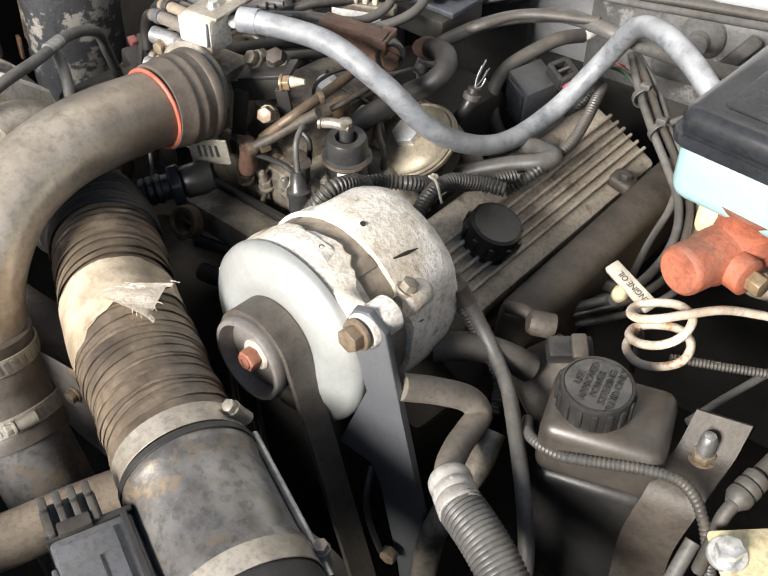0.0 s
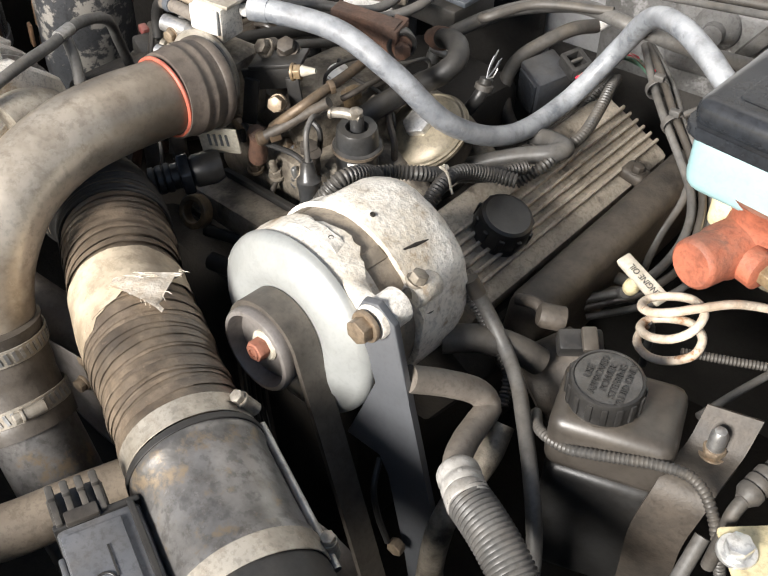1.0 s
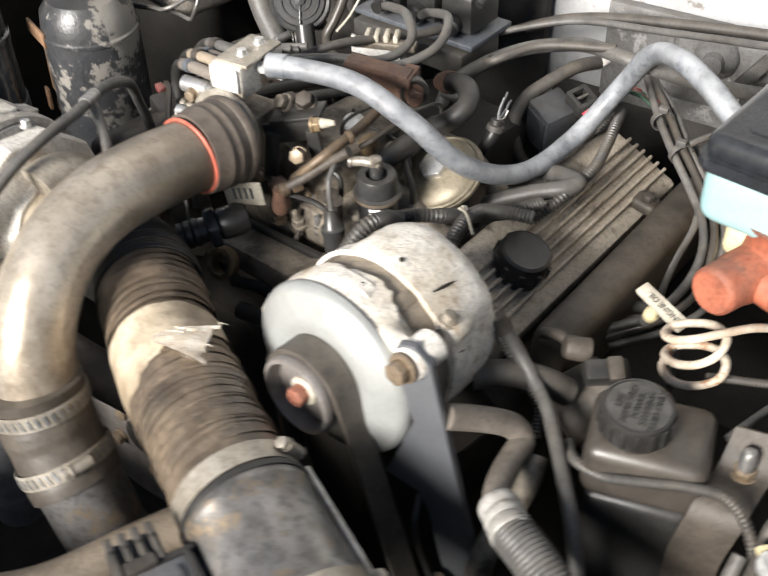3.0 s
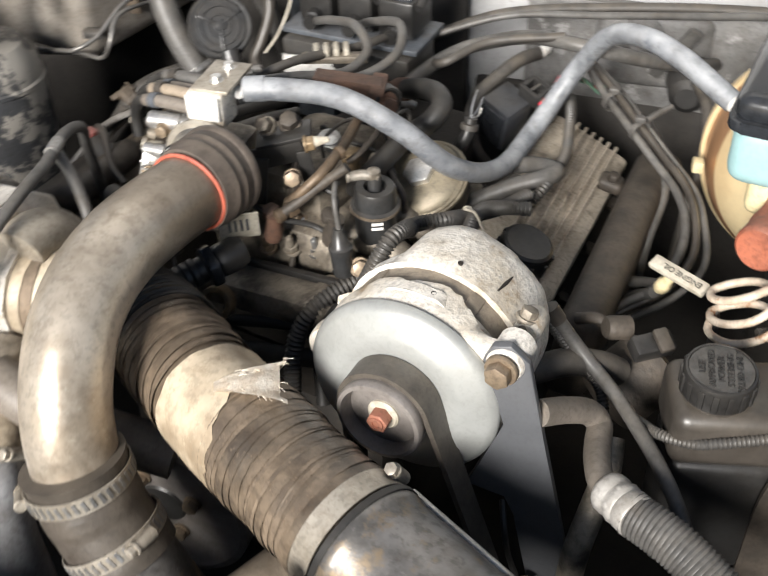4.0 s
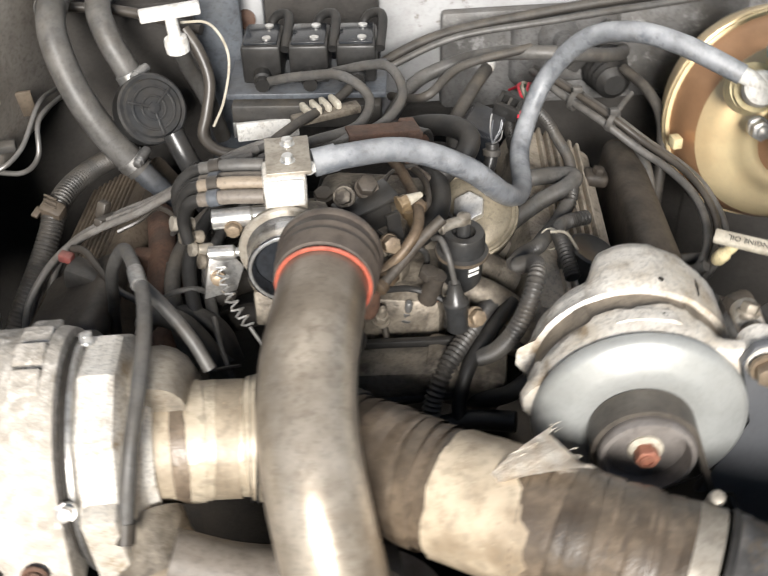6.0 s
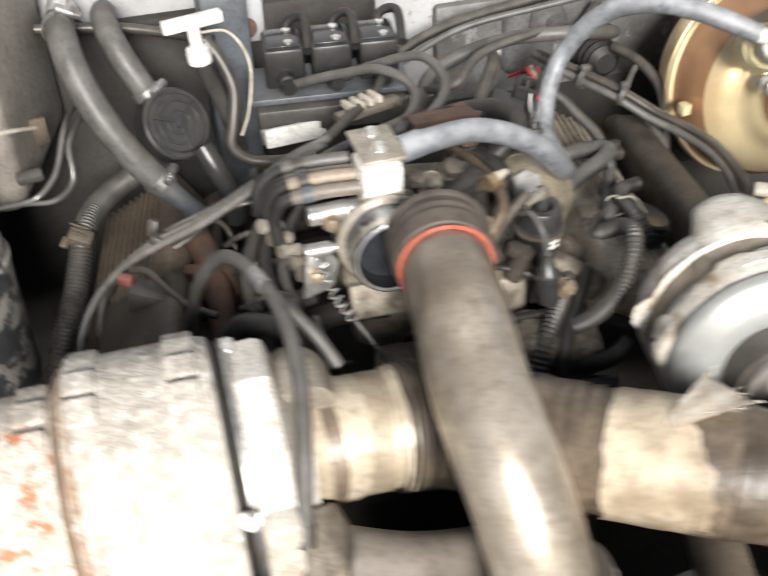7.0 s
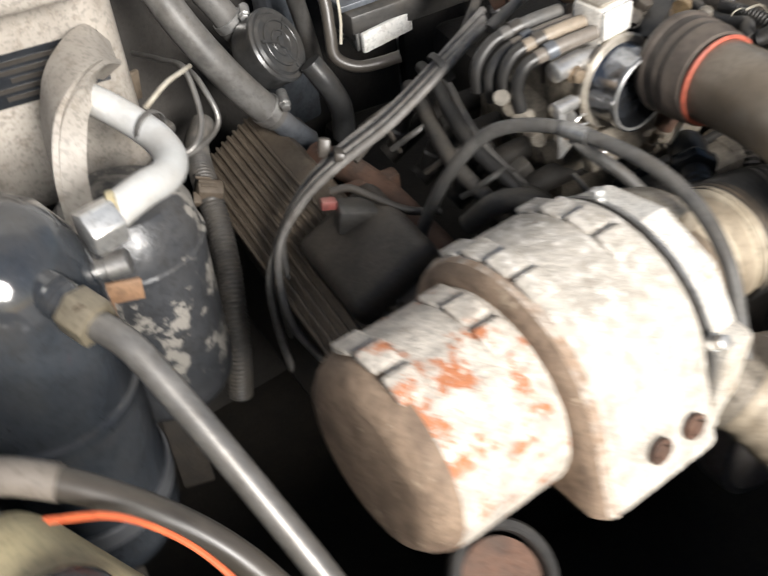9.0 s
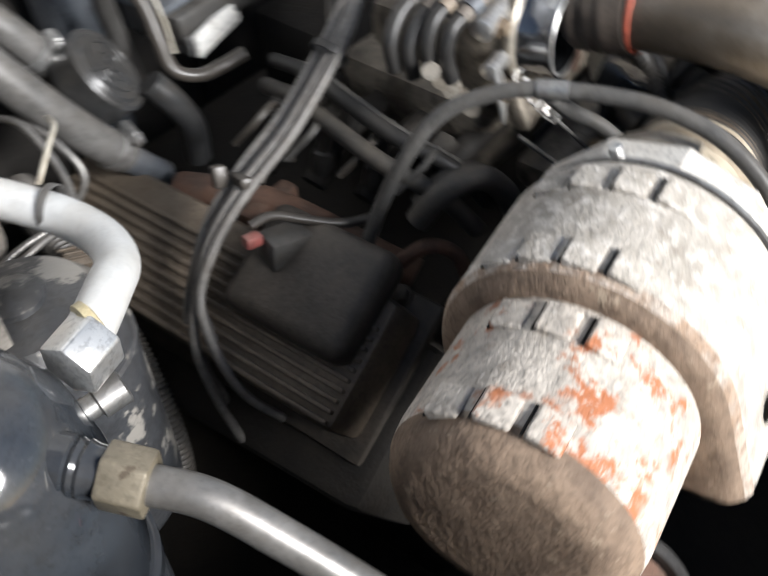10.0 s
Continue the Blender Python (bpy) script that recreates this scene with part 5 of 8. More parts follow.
fuel = thing("fuel_line_assembly", (0.02, 0.22, 0.73), "rusty brown fuel pipes and fittings over the intake", "fuel line")
part("fuel_pipe", tube([(-0.006, 0.187, 0.757), (0.009, 0.188, 0.772), (0.023, 0.200, 0.786), (0.027, 0.224, 0.790), (0.025, 0.254, 0.788), (0.020, 0.289, 0.784), (0.012, 0.331, 0.775)], 0.0046, 14), BROWN_PIPE, fuel)
part("pipe_collar", hexagon((0.027, 0.224, 0.790), (0.5, 0.85, 0.1), 0.0120, 0.005), BROWN_PIPE, fuel)
part("thin_pipe", tube([(0.029, 0.240, 0.772), (0.037, 0.245, 0.778), (0.040, 0.268, 0.778), (0.038, 0.298, 0.772), (0.030, 0.338, 0.760)], 0.0028, 10), COVER_DARK, fuel)
part("return_pipe", tube([(-0.005, 0.176, 0.755), (0.005, 0.183, 0.762), (0.025, 0.196, 0.778), (0.044, 0.203, 0.793)], 0.0046, 14), COVER_DARK, fuel)
part("fuel_rail", tube([(0.026, 0.255, 0.735), (0.041, 0.253, 0.750), (0.050, 0.270, 0.758), (0.054, 0.298, 0.758), (0.051, 0.337, 0.750)], 0.0100, 16), RUBBER, fuel)
part("union_nut", hexagon((-0.004, 0.179, 0.754), (0.6, 0.7, 0.2), 0.013, 0.010, 5), BROWN_PIPE, fuel)
part("union_stub", lathe((-0.005, 0.178, 0.753), (-0.6, -0.7, -0.2), [(0.005, 0), (0.0065, 0.003), (0.0065, 0.008), (0.004, 0.010)], 16), BROWN_PIPE, fuel)
mb = part("mount_bracket", join(block((-0.017, 0.199, 0.796), (0.046, 0.004, 0.020), (0, -12, 22), bevel=0.001), block((-0.016, 0.212, 0.808), (0.048, 0.028, 0.004), (0, -12, 22), bevel=0.001), block((-0.032, 0.190, 0.772), (0.013, 0.004, 0.046), (0, 8, 22), bevel=0.001), block((0.006, 0.205, 0.786), (0.012, 0.004, 0.030), (0, -8, 22), bevel=0.001)), PLASTIC, fuel, "black pressed steel bracket")
part("bracket_bolt", hexagon((0.000, 0.189, 0.783), (0.3, -0.85, 0.35), 0.0125, 0.009, 0, 0.008), BOLT, mb)
part("bracket_bolt", hexagon((-0.032, 0.214, 0.812), (-0.2, -0.7, 0.6), 0.012, 0.008, 0, 0.009), ALU_DIRTY, mb)
part("bracket_bolt", hexagon((-0.014, 0.222, 0.814), (0.1, -0.5, 0.8), 0.014, 0.009, 15, 0.010), COVER_DARK, mb)
part("nozzle", lathe((0.012, 0.201, 0.812), (0.9, 0.35, 0.15), [(0.0050, 0.0), (0.0055, 0.003), (0.0042, 0.008), (0.0022, 0.017)], 16), IVORY, fuel, "ivory plastic nozzle")
part("nozzle_nut", hexagon((0.010, 0.200, 0.811), (0.9, 0.35, 0.15), 0.012, 0.007, 0, 0.0075), BRASS, fuel)
part("boss", join(lathe((-0.006, 0.285, 0.742), (0.1, -0.3, 1), [(0.013, 0), (0.012, 0.02), (0.010, 0.030), (0.0, 0.031)], 20), block((-0.003, 0.270, 0.752), (0.018, 0.010, 0.030), (0, 0, -10), bevel=0.002)), ALU_BRIGHT, fuel, "bright machined boss")
for k, (x, y, z) in enumerate(((-0.030, 0.248, 0.786), (0.026, 0.262, 0.758), (-0.048, 0.240, 0.790), (0.046, 0.268, 0.752), (-0.020, 0.180, 0.742), (0.030, 0.190, 0.742))):
    part("fitting", join(lathe((x, y, z - 0.02), (0.1 * k - 0.2, -0.15, 1), [(0.008, 0), (0.009, 0.01), (0.007, 0.022), (0.0075, 0.03)], 14), hexagon((x, y, z + 0.004), (0.1 * k - 0.2, -0.15, 1), 0.014, 0.008, 8 * k)), (ALU_DIRTY, BRASS, COVER_DARK, ALU_DIRTY, RUST, COVER_DARK)[k], fuel)
for k in range(4):
    x = -0.03 + 0.022 * k
    part("flange_stud", join(lathe((x, 0.186 + 0.004 * k, 0.700), (0.05, -0.3, 1), [(0.0035, 0), (0.0035, 0.022), (0.002, 0.024)], 10), hexagon((x, 0.186 + 0.004 * k, 0.704), (0.05, -0.3, 1), 0.011, 0.008, 11 * k, 0.008)), (BOLT, ALU_DIRTY, ZINC, RUST)[k], fuel)

elbow = thing("elbow_hose", (0.09, 0.31, 0.72), "black rubber elbow hose on a rusty stub", "hose")
part("rubber", tube([(0.054, 0.319, 0.752), (0.063, 0.319, 0.762), (0.080, 0.322, 0.776), (0.086, 0.334, 0.785), (0.077, 0.352, 0.786), (0.055, 0.379, 0.775), (0.027, 0.407, 0.755)], 0.0100, 20), RUBBER, elbow)
part("rusty_stub", lathe((0.027, 0.407, 0.755), (-0.7, 0.5, -0.4), [(0.0105, 0.0), (0.012, 0.002), (0.012, 0.014), (0.009, 0.016), (0.009, 0.03)], 22), RUST, elbow)
frayed = thing("unplugged_connector", (0.12, 0.33, 0.73), "unplugged black connector with frayed bare wires", "connector")
FP = [(0.099, 0.340, 0.735), (0.106, 0.341, 0.748), (0.109, 0.346, 0.757), (0.110, 0.350, 0.768)]
part("shell", tube(FP, 0.0062, 12), PLASTIC, frayed)
part("collar", lathe(FP[2], Vector(FP[3]) - Vector(FP[2]), [(0.006, 0), (0.0085, 0.001), (0.0085, 0.006), (0.006, 0.007)], 16), RUBBER_DUSTY, frayed)
for k in range(7):
    d = Vector((0.006 * math.cos(2.1 * k), 0.006 * math.sin(1.7 * k), 0.004 * math.cos(k)))
    tip = Vector(FP[3]) + (Vector(FP[3]) - Vector(FP[1])).normalized() * (0.018 + 0.003 * (k % 3)) + d
    part("strand", tube([FP[3], tuple(Vector(FP[3]).lerp(tip, 0.5) + d * 0.4), tuple(tip)], 0.0007, 6), ZINC if k % 2 else BRACKET_STEEL, frayed)

WIRE_ENDS = (((-0.050, 0.235, 0.770), (0.030, 0.205, 0.760)), ((-0.020, 0.300, 0.765), (0.060, 0.275, 0.745)), ((0.020, 0.330, 0.765), (0.075, 0.255, 0.735)), ((-0.045, 0.190, 0.745), (0.045, 0.180, 0.725)), ((0.000, 0.255, 0.778), (0.050, 0.345, 0.768)), ((-0.060, 0.280, 0.760), (-0.010, 0.215, 0.772)))
for k, (p, q) in enumerate(WIRE_ENDS):
    p, q = Vector(p), Vector(q)
    side = (q - p).cross(Vector((0, 0, 1))).normalized() * (0.010 if k % 2 else -0.008)
    hose("sensor_wire", [tuple(p + Vector((0, 0, -0.02))), tuple(p), tuple(p.lerp(q, 0.33) + side + Vector((0, 0, 0.008))), tuple(p.lerp(q, 0.7) - side * 0.6 + Vector((0, 0, 0.004))), tuple(q), tuple(q + Vector((0, 0, -0.025)))], (0.0026, 0.0018, 0.0032)[k % 3], (RUBBER, PLASTIC_DUSTY, RUBBER_BROWN)[k % 3], "thin dark wire threaded over the intake", "wire", 8)
reg = thing("pressure_regulator", (0.060, 0.225, 0.70), "black canister pressure regulator with a metal elbow pipe", "regulator")
R0, RW = Vector((0.061, 0.219, 0.717)), Vector((0.04, -0.06, 1.0)).normalized()
part("canister", lathe(R0, RW, [(0.016, 0), (0.0185, 0.001), (0.0185, 0.028), (0.0195, 0.030), (0.0215, 0.031), (0.0215, 0.0345), (0.019, 0.036), (0.018, 0.050), (0.0165, 0.053), (0.010, 0.053), (0.008, 0.046)], 40), PLASTIC_WORN, reg)
part("rim", lathe(R0 + RW * 0.0305, RW, [(0.019, 0.0), (0.0222, 0.0006), (0.0222, 0.0032), (0.019, 0.004)], 40), COVER_TAN, reg)
part("centre_stem", lathe(R0 + RW * 0.046, RW, [(0.006, 0), (0.006, 0.017), (0.004, 0.020)], 16), PLASTIC_WORN, reg)
part("elbow", tube([tuple(R0 + RW * 0.0630 + Vector((0.003, 0, 0))), tuple(R0 + RW * 0.0645 + Vector((-0.009, -0.004, 0.001))), tuple(R0 + RW * 0.0640 + Vector((-0.019, -0.009, 0.001)))], 0.0046, 16), TARNISHED, reg)
part("elbow_cap", lathe(R0 + RW * 0.061 + Vector((-0.001, 0, 0)), RW, [(0.0054, 0), (0.0060, 0.002), (0.0058, 0.008), (0.0035, 0.0095), (0.0, 0.010)], 18), TARNISHED, reg)
part("elbow_mouth", ring(R0 + RW * 0.0640 + Vector((-0.019, -0.009, 0.001)), (-0.9, -0.4, 0), 0.0030, 0.0056, 0.003, 18, 0.0006), TARNISHED, reg)
for dz in (0.019, 0.024):
    part("marking", block(None, (0.010, 0.0006, 0.0028), bevel=0, m=Matrix.Translation(R0 + RW * dz + Vector((0.008, -0.0167, 0))) @ pose(0, 0, 0, 0, 0, 25)), WHITE, reg, smooth=False)
boot = thing("sensor_boot", (0.050, 0.168, 0.70), "rubber sensor boot with a thin arched cable", "sensor")
part("boot", lathe((0.052, 0.164, 0.712), (-0.08, 0.05, 1), [(0.009, 0), (0.0095, 0.02), (0.0105, 0.022), (0.0105, 0.027), (0.008, 0.029), (0.0045, 0.045)], 22), PLASTIC_WORN, boot)
part("cable", tube([(0.049, 0.166, 0.756), (0.044, 0.172, 0.780), (0.040, 0.185, 0.786), (0.036, 0.198, 0.778)], 0.0024, 10), HOSE_MID, boot)
part("base_bolt", hexagon((0.066, 0.166, 0.720), (0.4, -0.8, 0.5), 0.012, 0.008, 0, 0.009), BOLT, boot)
rodt = thing("linkage_rod", (0.0, 0.14, 0.66), "thin dark linkage rod with a tarnished end nut", "rod")
part("rod", tube([(-0.009, 0.214, 0.726), (-0.006, 0.188, 0.702), (-0.002, 0.161, 0.678), (0.001, 0.136, 0.655)], 0.0026, 10), COVER_DARK, rodt)
part("end_nut", hexagon((-0.0085, 0.211, 0.724), (-0.3, -0.8, 0.6), 0.010, 0.009, 0, 0.0085), BOLT, rodt)
part("fork_end", join(block((-0.0105, 0.206, 0.7185), (0.010, 0.004, 0.018), (-35, 0, 0), bevel=0.001), block((-0.0035, 0.206, 0.7185), (0.003, 0.006, 0.018), (-35, 0, 0), bevel=0.001)), BRACKET_STEEL, rodt)

sens = thing("coolant_sensor", (-0.05, 0.13, 0.70), "black threaded sensor plug with a white label tag", "sensor")
SW = Vector((0.60, 0.75, 0.12)).normalized()
S0 = Vector((-0.072, 0.098, 0.722))
part("plug_body", lathe(S0, SW, [(0.008, 0), (0.0125, 0.001), (0.0125, 0.005), (0.0110, 0.006), (0.0128, 0.008), (0.0128, 0.012), (0.0112, 0.013), (0.0130, 0.015), (0.0130, 0.019), (0.0115, 0.020), (0.0115, 0.026), (0.0165, 0.027), (0.0165, 0.036), (0.0125, 0.037), (0.0145, 0.040), (0.0150, 0.056), (0.012, 0.064)], 26), PLASTIC, sens)
part("hex_collar", hexagon(S0 + SW * 0.027, SW, 0.035, 0.010), PLASTIC_GLOSS, sens)
for k in range(3):
    part("plug_wire", tube([tuple(S0 + SW * 0.002 + Vector((0, 0, 0.004 * k - 0.004))), tuple(S0 - SW * 0.010 + Vector((-0.004 * k, 0.004, 0.003 * k))), tuple(S0 - SW * 0.022 + Vector((-0.006 * k, 0.008 * k, -0.006)))], 0.0018, 8), OLIVE, sens)
part("label_tag", block((-0.035, 0.150, 0.752), (0.034, 0.002, 0.034), (20, 0, 30), bevel=0.0008), IVORY, sens, "white label tag", smooth=False)
for k in range(4):
    part("tag_bar", block(None, (0.0022, 0.0006, 0.016), bevel=0, m=Matrix.Translation((-0.035, 0.150, 0.752)) @ pose(0, 0, 0, 20, 0, 30) @ pose(-0.008 + 0.005 * k, -0.0012, 0.002)), BRACKET_STEEL, sens, smooth=False)

# ---------------------------------------------------------------- gold dome and relay
egr = thing("dome_valve", (0.09, 0.30, 0.69), "yellowed steel dome valve with a bright hexagon on top", "valve")
EW = Vector((-0.25, -0.54, 1.0)).normalized()
E0 = Vector((0.0795, 0.2870, 0.7420))
part("dome", lathe(E0 - EW * 0.022, EW, [(0.0248, -0.012), (0.0372, 0.0), (0.0398, 0.004), (0.0408, 0.008), (0.0408, 0.0105), (0.0393, 0.012), (0.0372, 0.012), (0.0341, 0.016), (0.0207, 0.020), (0.0, 0.021)], 56), OLIVE, egr)
part("lower_shell", lathe(E0 - EW * 0.046, EW, [(0.0227, 0), (0.0351, 0.004), (0.0372, 0.018), (0.0351, 0.022)], 48), COVER_DARK, egr)
part("hex_top", hexagon(E0 - EW * 0.004, EW, 0.026, 0.009, 12), ALU_BRIGHT, egr)
part("rolled_rim", lathe(E0 - EW * 0.016, EW, [(0.0398, -0.002), (0.0426, -0.001), (0.0426, 0.002), (0.0398, 0.003)], 56), OLIVE, egr)
part("side_bracket", tube([tuple(E0 + Vector((-0.038, 0.0, 0.004))), tuple(E0 + Vector((-0.044, -0.008, -0.01))), tuple(E0 + Vector((-0.040, -0.016, -0.04)))], 0.003, 8), ZINC, egr)
relay = thing("ignition_module", (0.13, 0.45, 0.68), "dark angular plastic module with a wiring plug", "electrical box")
RM = Matrix.Translation((0.118, 0.456, 0.712)) @ pose(0, 0, 0, 10, 16, -27)
part("case", block(None, (0.037, 0.038, 0.054), bevel=0.003, m=RM), GLOSS_BLUE, relay)
part("front_lid", block(None, (0.029, 0.003, 0.044), bevel=0.001, m=RM @ pose(0.0, -0.0200, 0)), PLASTIC_GLOSS, relay)
part("side_lid", block(None, (0.003, 0.030, 0.044), bevel=0.001, m=RM @ pose(-0.0195, 0, 0)), GLOSS_BLUE, relay)
plug = part("plug", join(block(None, (0.024, 0.005, 0.016), bevel=0.001, m=RM @ pose(0.014, 0.014, 0.033)), block(None, (0.024, 0.005, 0.016), bevel=0.001, m=RM @ pose(0.014, 0.032, 0.033)), block(None, (0.005, 0.020, 0.016), bevel=0.001, m=RM @ pose(0.004, 0.023, 0.033)), block(None, (0.005, 0.020, 0.016), bevel=0.001, m=RM @ pose(0.025, 0.023, 0.033)), block(None, (0.020, 0.018, 0.005), bevel=0.001, m=RM @ pose(0.014, 0.023, 0.028))), PLASTIC, relay)
part("plug_bar", block(None, (0.003, 0.016, 0.004), bevel=0.0008, m=RM @ pose(0.014, 0.023, 0.038)), PLASTIC_DUSTY, plug)
for k, mtl in enumerate((BRIGHT_RED, GREEN_WIRE, IVORY, GREEN_WIRE, BRIGHT_RED, IVORY, GREEN_WIRE)):
    start = RM @ Vector((0.027, 0.015 + 0.0026 * k, 0.031 + 0.002 * (k % 2)))
    part("plug_wire", tube([tuple(start), tuple(start + Vector((0.008, 0.008 + 0.001 * k, 0.006 - 0.002 * (k % 3)))), (0.166 + 0.003 * k, 0.505 + 0.003 * (k % 3), 0.742 - 0.003 * (k % 2)), (0.180 + 0.004 * k, 0.535, 0.728 - 0.003 * k), (0.17 + 0.006 * k, 0.565, 0.705)], 0.0015, 8), mtl, relay)

rb = thing("rusty_bracket", (0.01, 0.31, 0.76), "rusty brown steel bracket with a through bolt", "bracket")
part("bar", join(block((0.006, 0.308, 0.8150), (0.062, 0.018, 0.003), (0, 6, 12), bevel=0.001), block((0.006, 0.300, 0.8060), (0.062, 0.003, 0.020), (0, 6, 12), bevel=0.001)), RUST, rb)
part("side_plate", block((0.030, 0.318, 0.797), (0.014, 0.030, 0.030), (0, 6, 12), bevel=0.002), RUST, rb)
part("bolt", hexagon((0.040, 0.312, 0.792), (0.7, -0.6, 0.1), 0.014, 0.010, 0, 0.012), RUST, rb)
part("bush", lathe((0.033, 0.320, 0.794), (0.7, -0.6, 0.1), [(0.009, 0.010), (0.011, 0.014), (0.013, 0.014), (0.014, 0.012), (0.014, 0.0), (0.012, -0.002)], 22), PLASTIC, rb)

# ---------------------------------------------------------------- hoses behind the intake
rh = thing("heater_hose", (0.12, 0.45, 0.74), "dusty grey heater hose arching behind the intake", "hose")
clamp((0.0125, 0.4235, 0.733), (0.2, 0.4, 0.9), 0.0078, 0.008, (0.020, 0.414, 0.740), rh)
part("hose_skin", tube([(0.006, 0.410, 0.700), (0.014, 0.426, 0.738), (0.032, 0.458, 0.752), (0.060, 0.500, 0.759), (0.099, 0.508, 0.771), (0.139, 0.4865, 0.7896), (0.191, 0.4685, 0.7955), (0.240, 0.485, 0.782), (0.278, 0.533, 0.757), (0.30, 0.58, 0.735), (0.32, 0.64, 0.71)], 0.0074, 18), HOSE_MID, rh)
hose("firewall_cable", [(-0.03, 0.505, 0.735), (0.010, 0.516, 0.755), (0.052, 0.528, 0.771), (0.102, 0.536, 0.786), (0.202, 0.520, 0.806), (0.292, 0.484, 0.833), (0.372, 0.444, 0.860), (0.45, 0.40, 0.88)], 0.0036, HOSE_MID, "thin grey cable strung along the firewall", "cable", 10)
hose("firewall_cable", [(0.0, 0.56, 0.735), (0.08, 0.58, 0.765), (0.20, 0.585, 0.785), (0.32, 0.58, 0.80), (0.5, 0.56, 0.815)], 0.006, RUBBER_DUSTY, "thick dark cable clipped to the firewall", "cable", 12)
hose("bypass_hose", [(0.135, 0.526, 0.752), (0.122, 0.496, 0.757), (0.104, 0.470, 0.747), (0.090, 0.450, 0.734), (0.087, 0.434, 0.718), (0.091, 0.426, 0.700), (0.099, 0.424, 0.682), (0.115, 0.426, 0.662)], 0.0072, RUBBER_DUSTY, "curved black bypass hose round the plastic module", sides=16)
solid("hose_plug", lathe((0.134, 0.523, 0.752), (0.45, 0.7, 0.1), [(0.006, 0), (0.0065, 0.004), (0.005, 0.016), (0.003, 0.018)], 16), WHITE, "pale white plastic plug in the hose end", "plug")
hose("crossover_hose", [(0.095, 0.302, 0.679), (0.115, 0.317, 0.691), (0.154, 0.336, 0.708), (0.185, 0.346, 0.719), (0.193, 0.358, 0.72), (0.169, 0.378, 0.71), (0.145, 0.384, 0.702)], 0.0084, HOSE_MID, "grey rubber hose lying over the valve cover", sides=16)
hose("wiring_loom", [(0.17, 0.312, 0.699), (0.185, 0.332, 0.713), (0.191, 0.36, 0.717), (0.195, 0.391, 0.72), (0.191, 0.427, 0.723), (0.186, 0.458, 0.727), (0.178, 0.495, 0.723)], 0.0050, PLASTIC_DUSTY, "corrugated dark loom climbing behind the valve cover", "wiring loom", 14, ridge=0.0009, pitch=0.0040)
hose("wiring_loom", [(0.164, 0.529, 0.701), (0.159, 0.495, 0.695), (0.159, 0.461, 0.684), (0.159, 0.426, 0.683), (0.151, 0.378, 0.691), (0.136, 0.337, 0.694)], 0.0066, PLASTIC_DUSTY, "corrugated black wiring loom over the valve cover", "wiring loom", 14, ridge=0.0009, pitch=0.0040)
hose("wiring_loom", [(0.100, 0.190, 0.752), (0.110, 0.204, 0.750), (0.125, 0.216, 0.748), (0.136, 0.240, 0.737), (0.158, 0.282, 0.722), (0.176, 0.315, 0.718)], 0.0062, PLASTIC_DUSTY, "corrugated black wiring loom behind the alternator", "wiring loom", 14, ridge=0.0008, pitch=0.0034)
hose("wiring_loom", [(0.150, 0.188, 0.735), (0.148, 0.215, 0.745), (0.150, 0.245, 0.743), (0.165, 0.270, 0.732), (0.185, 0.280, 0.728)], 0.0062, PLASTIC_DUSTY, "corrugated black wiring loom behind the alternator", "wiring loom", 14, ridge=0.0008, pitch=0.0034)
hose("wiring_loom", [(0.062, 0.148, 0.690), (0.078, 0.130, 0.716), (0.092, 0.120, 0.752), (0.105, 0.135, 0.780), (0.110, 0.16, 0.775), (0.104, 0.185, 0.755)], 0.0066, PLASTIC_DUSTY, "corrugated black wiring loom entering the alternator", "wiring loom", 14, ridge=0.0008, pitch=0.0034)
hose("wiring_loom", [(0.107, 0.224, 0.680), (0.087, 0.204, 0.700), (0.061, 0.163, 0.705), (0.037, 0.132, 0.695), (0.025, 0.116, 0.670), (0.025, 0.096, 0.620)], 0.0072, PLASTIC_DUSTY, "corrugated black wiring loom beside the alternator", "wiring loom", 14, ridge=0.0010, pitch=0.0042)
hose("cable", [(0.105, 0.204, 0.700), (0.077, 0.163, 0.703), (0.055, 0.132, 0.693), (0.047, 0.116, 0.666), (0.055, 0.096, 0.620)], 0.0062, RUBBER, "smooth black cable beside the alternator", "cable")
tie = thing("cable_tie", (0.142, 0.236, 0.745), "loose pale cable tie round the loom", "cable tie")
part("strap", ring((0.139, 0.232, 0.743), (0.7, 0.6, -0.3), 0.0082, 0.0094, 0.0035, 24, 0.0003), IVORY, tie)
part("tail", tube([(0.139, 0.229, 0.753), (0.150, 0.222, 0.756), (0.160, 0.216, 0.742)], 0.0012, 6), IVORY, tie)
hose("cable", [(0.055, 0.135, 0.66), (0.07, 0.118, 0.675), (0.086, 0.108, 0.69), (0.10, 0.11, 0.70)], 0.007, RUBBER, "black cable running under the alternator", "cable")
hose("cable", [(-0.03, 0.118, 0.640), (0.02, 0.116, 0.648), (0.06, 0.110, 0.660), (0.09, 0.10, 0.665)], 0.0085, RUBBER, "black cable running under the alternator", "cable")
hose("cable", [(-0.05, 0.135, 0.655), (0.0, 0.138, 0.662), (0.05, 0.128, 0.675)], 0.0055, RUBBER, "black cable running under the alternator", "cable")

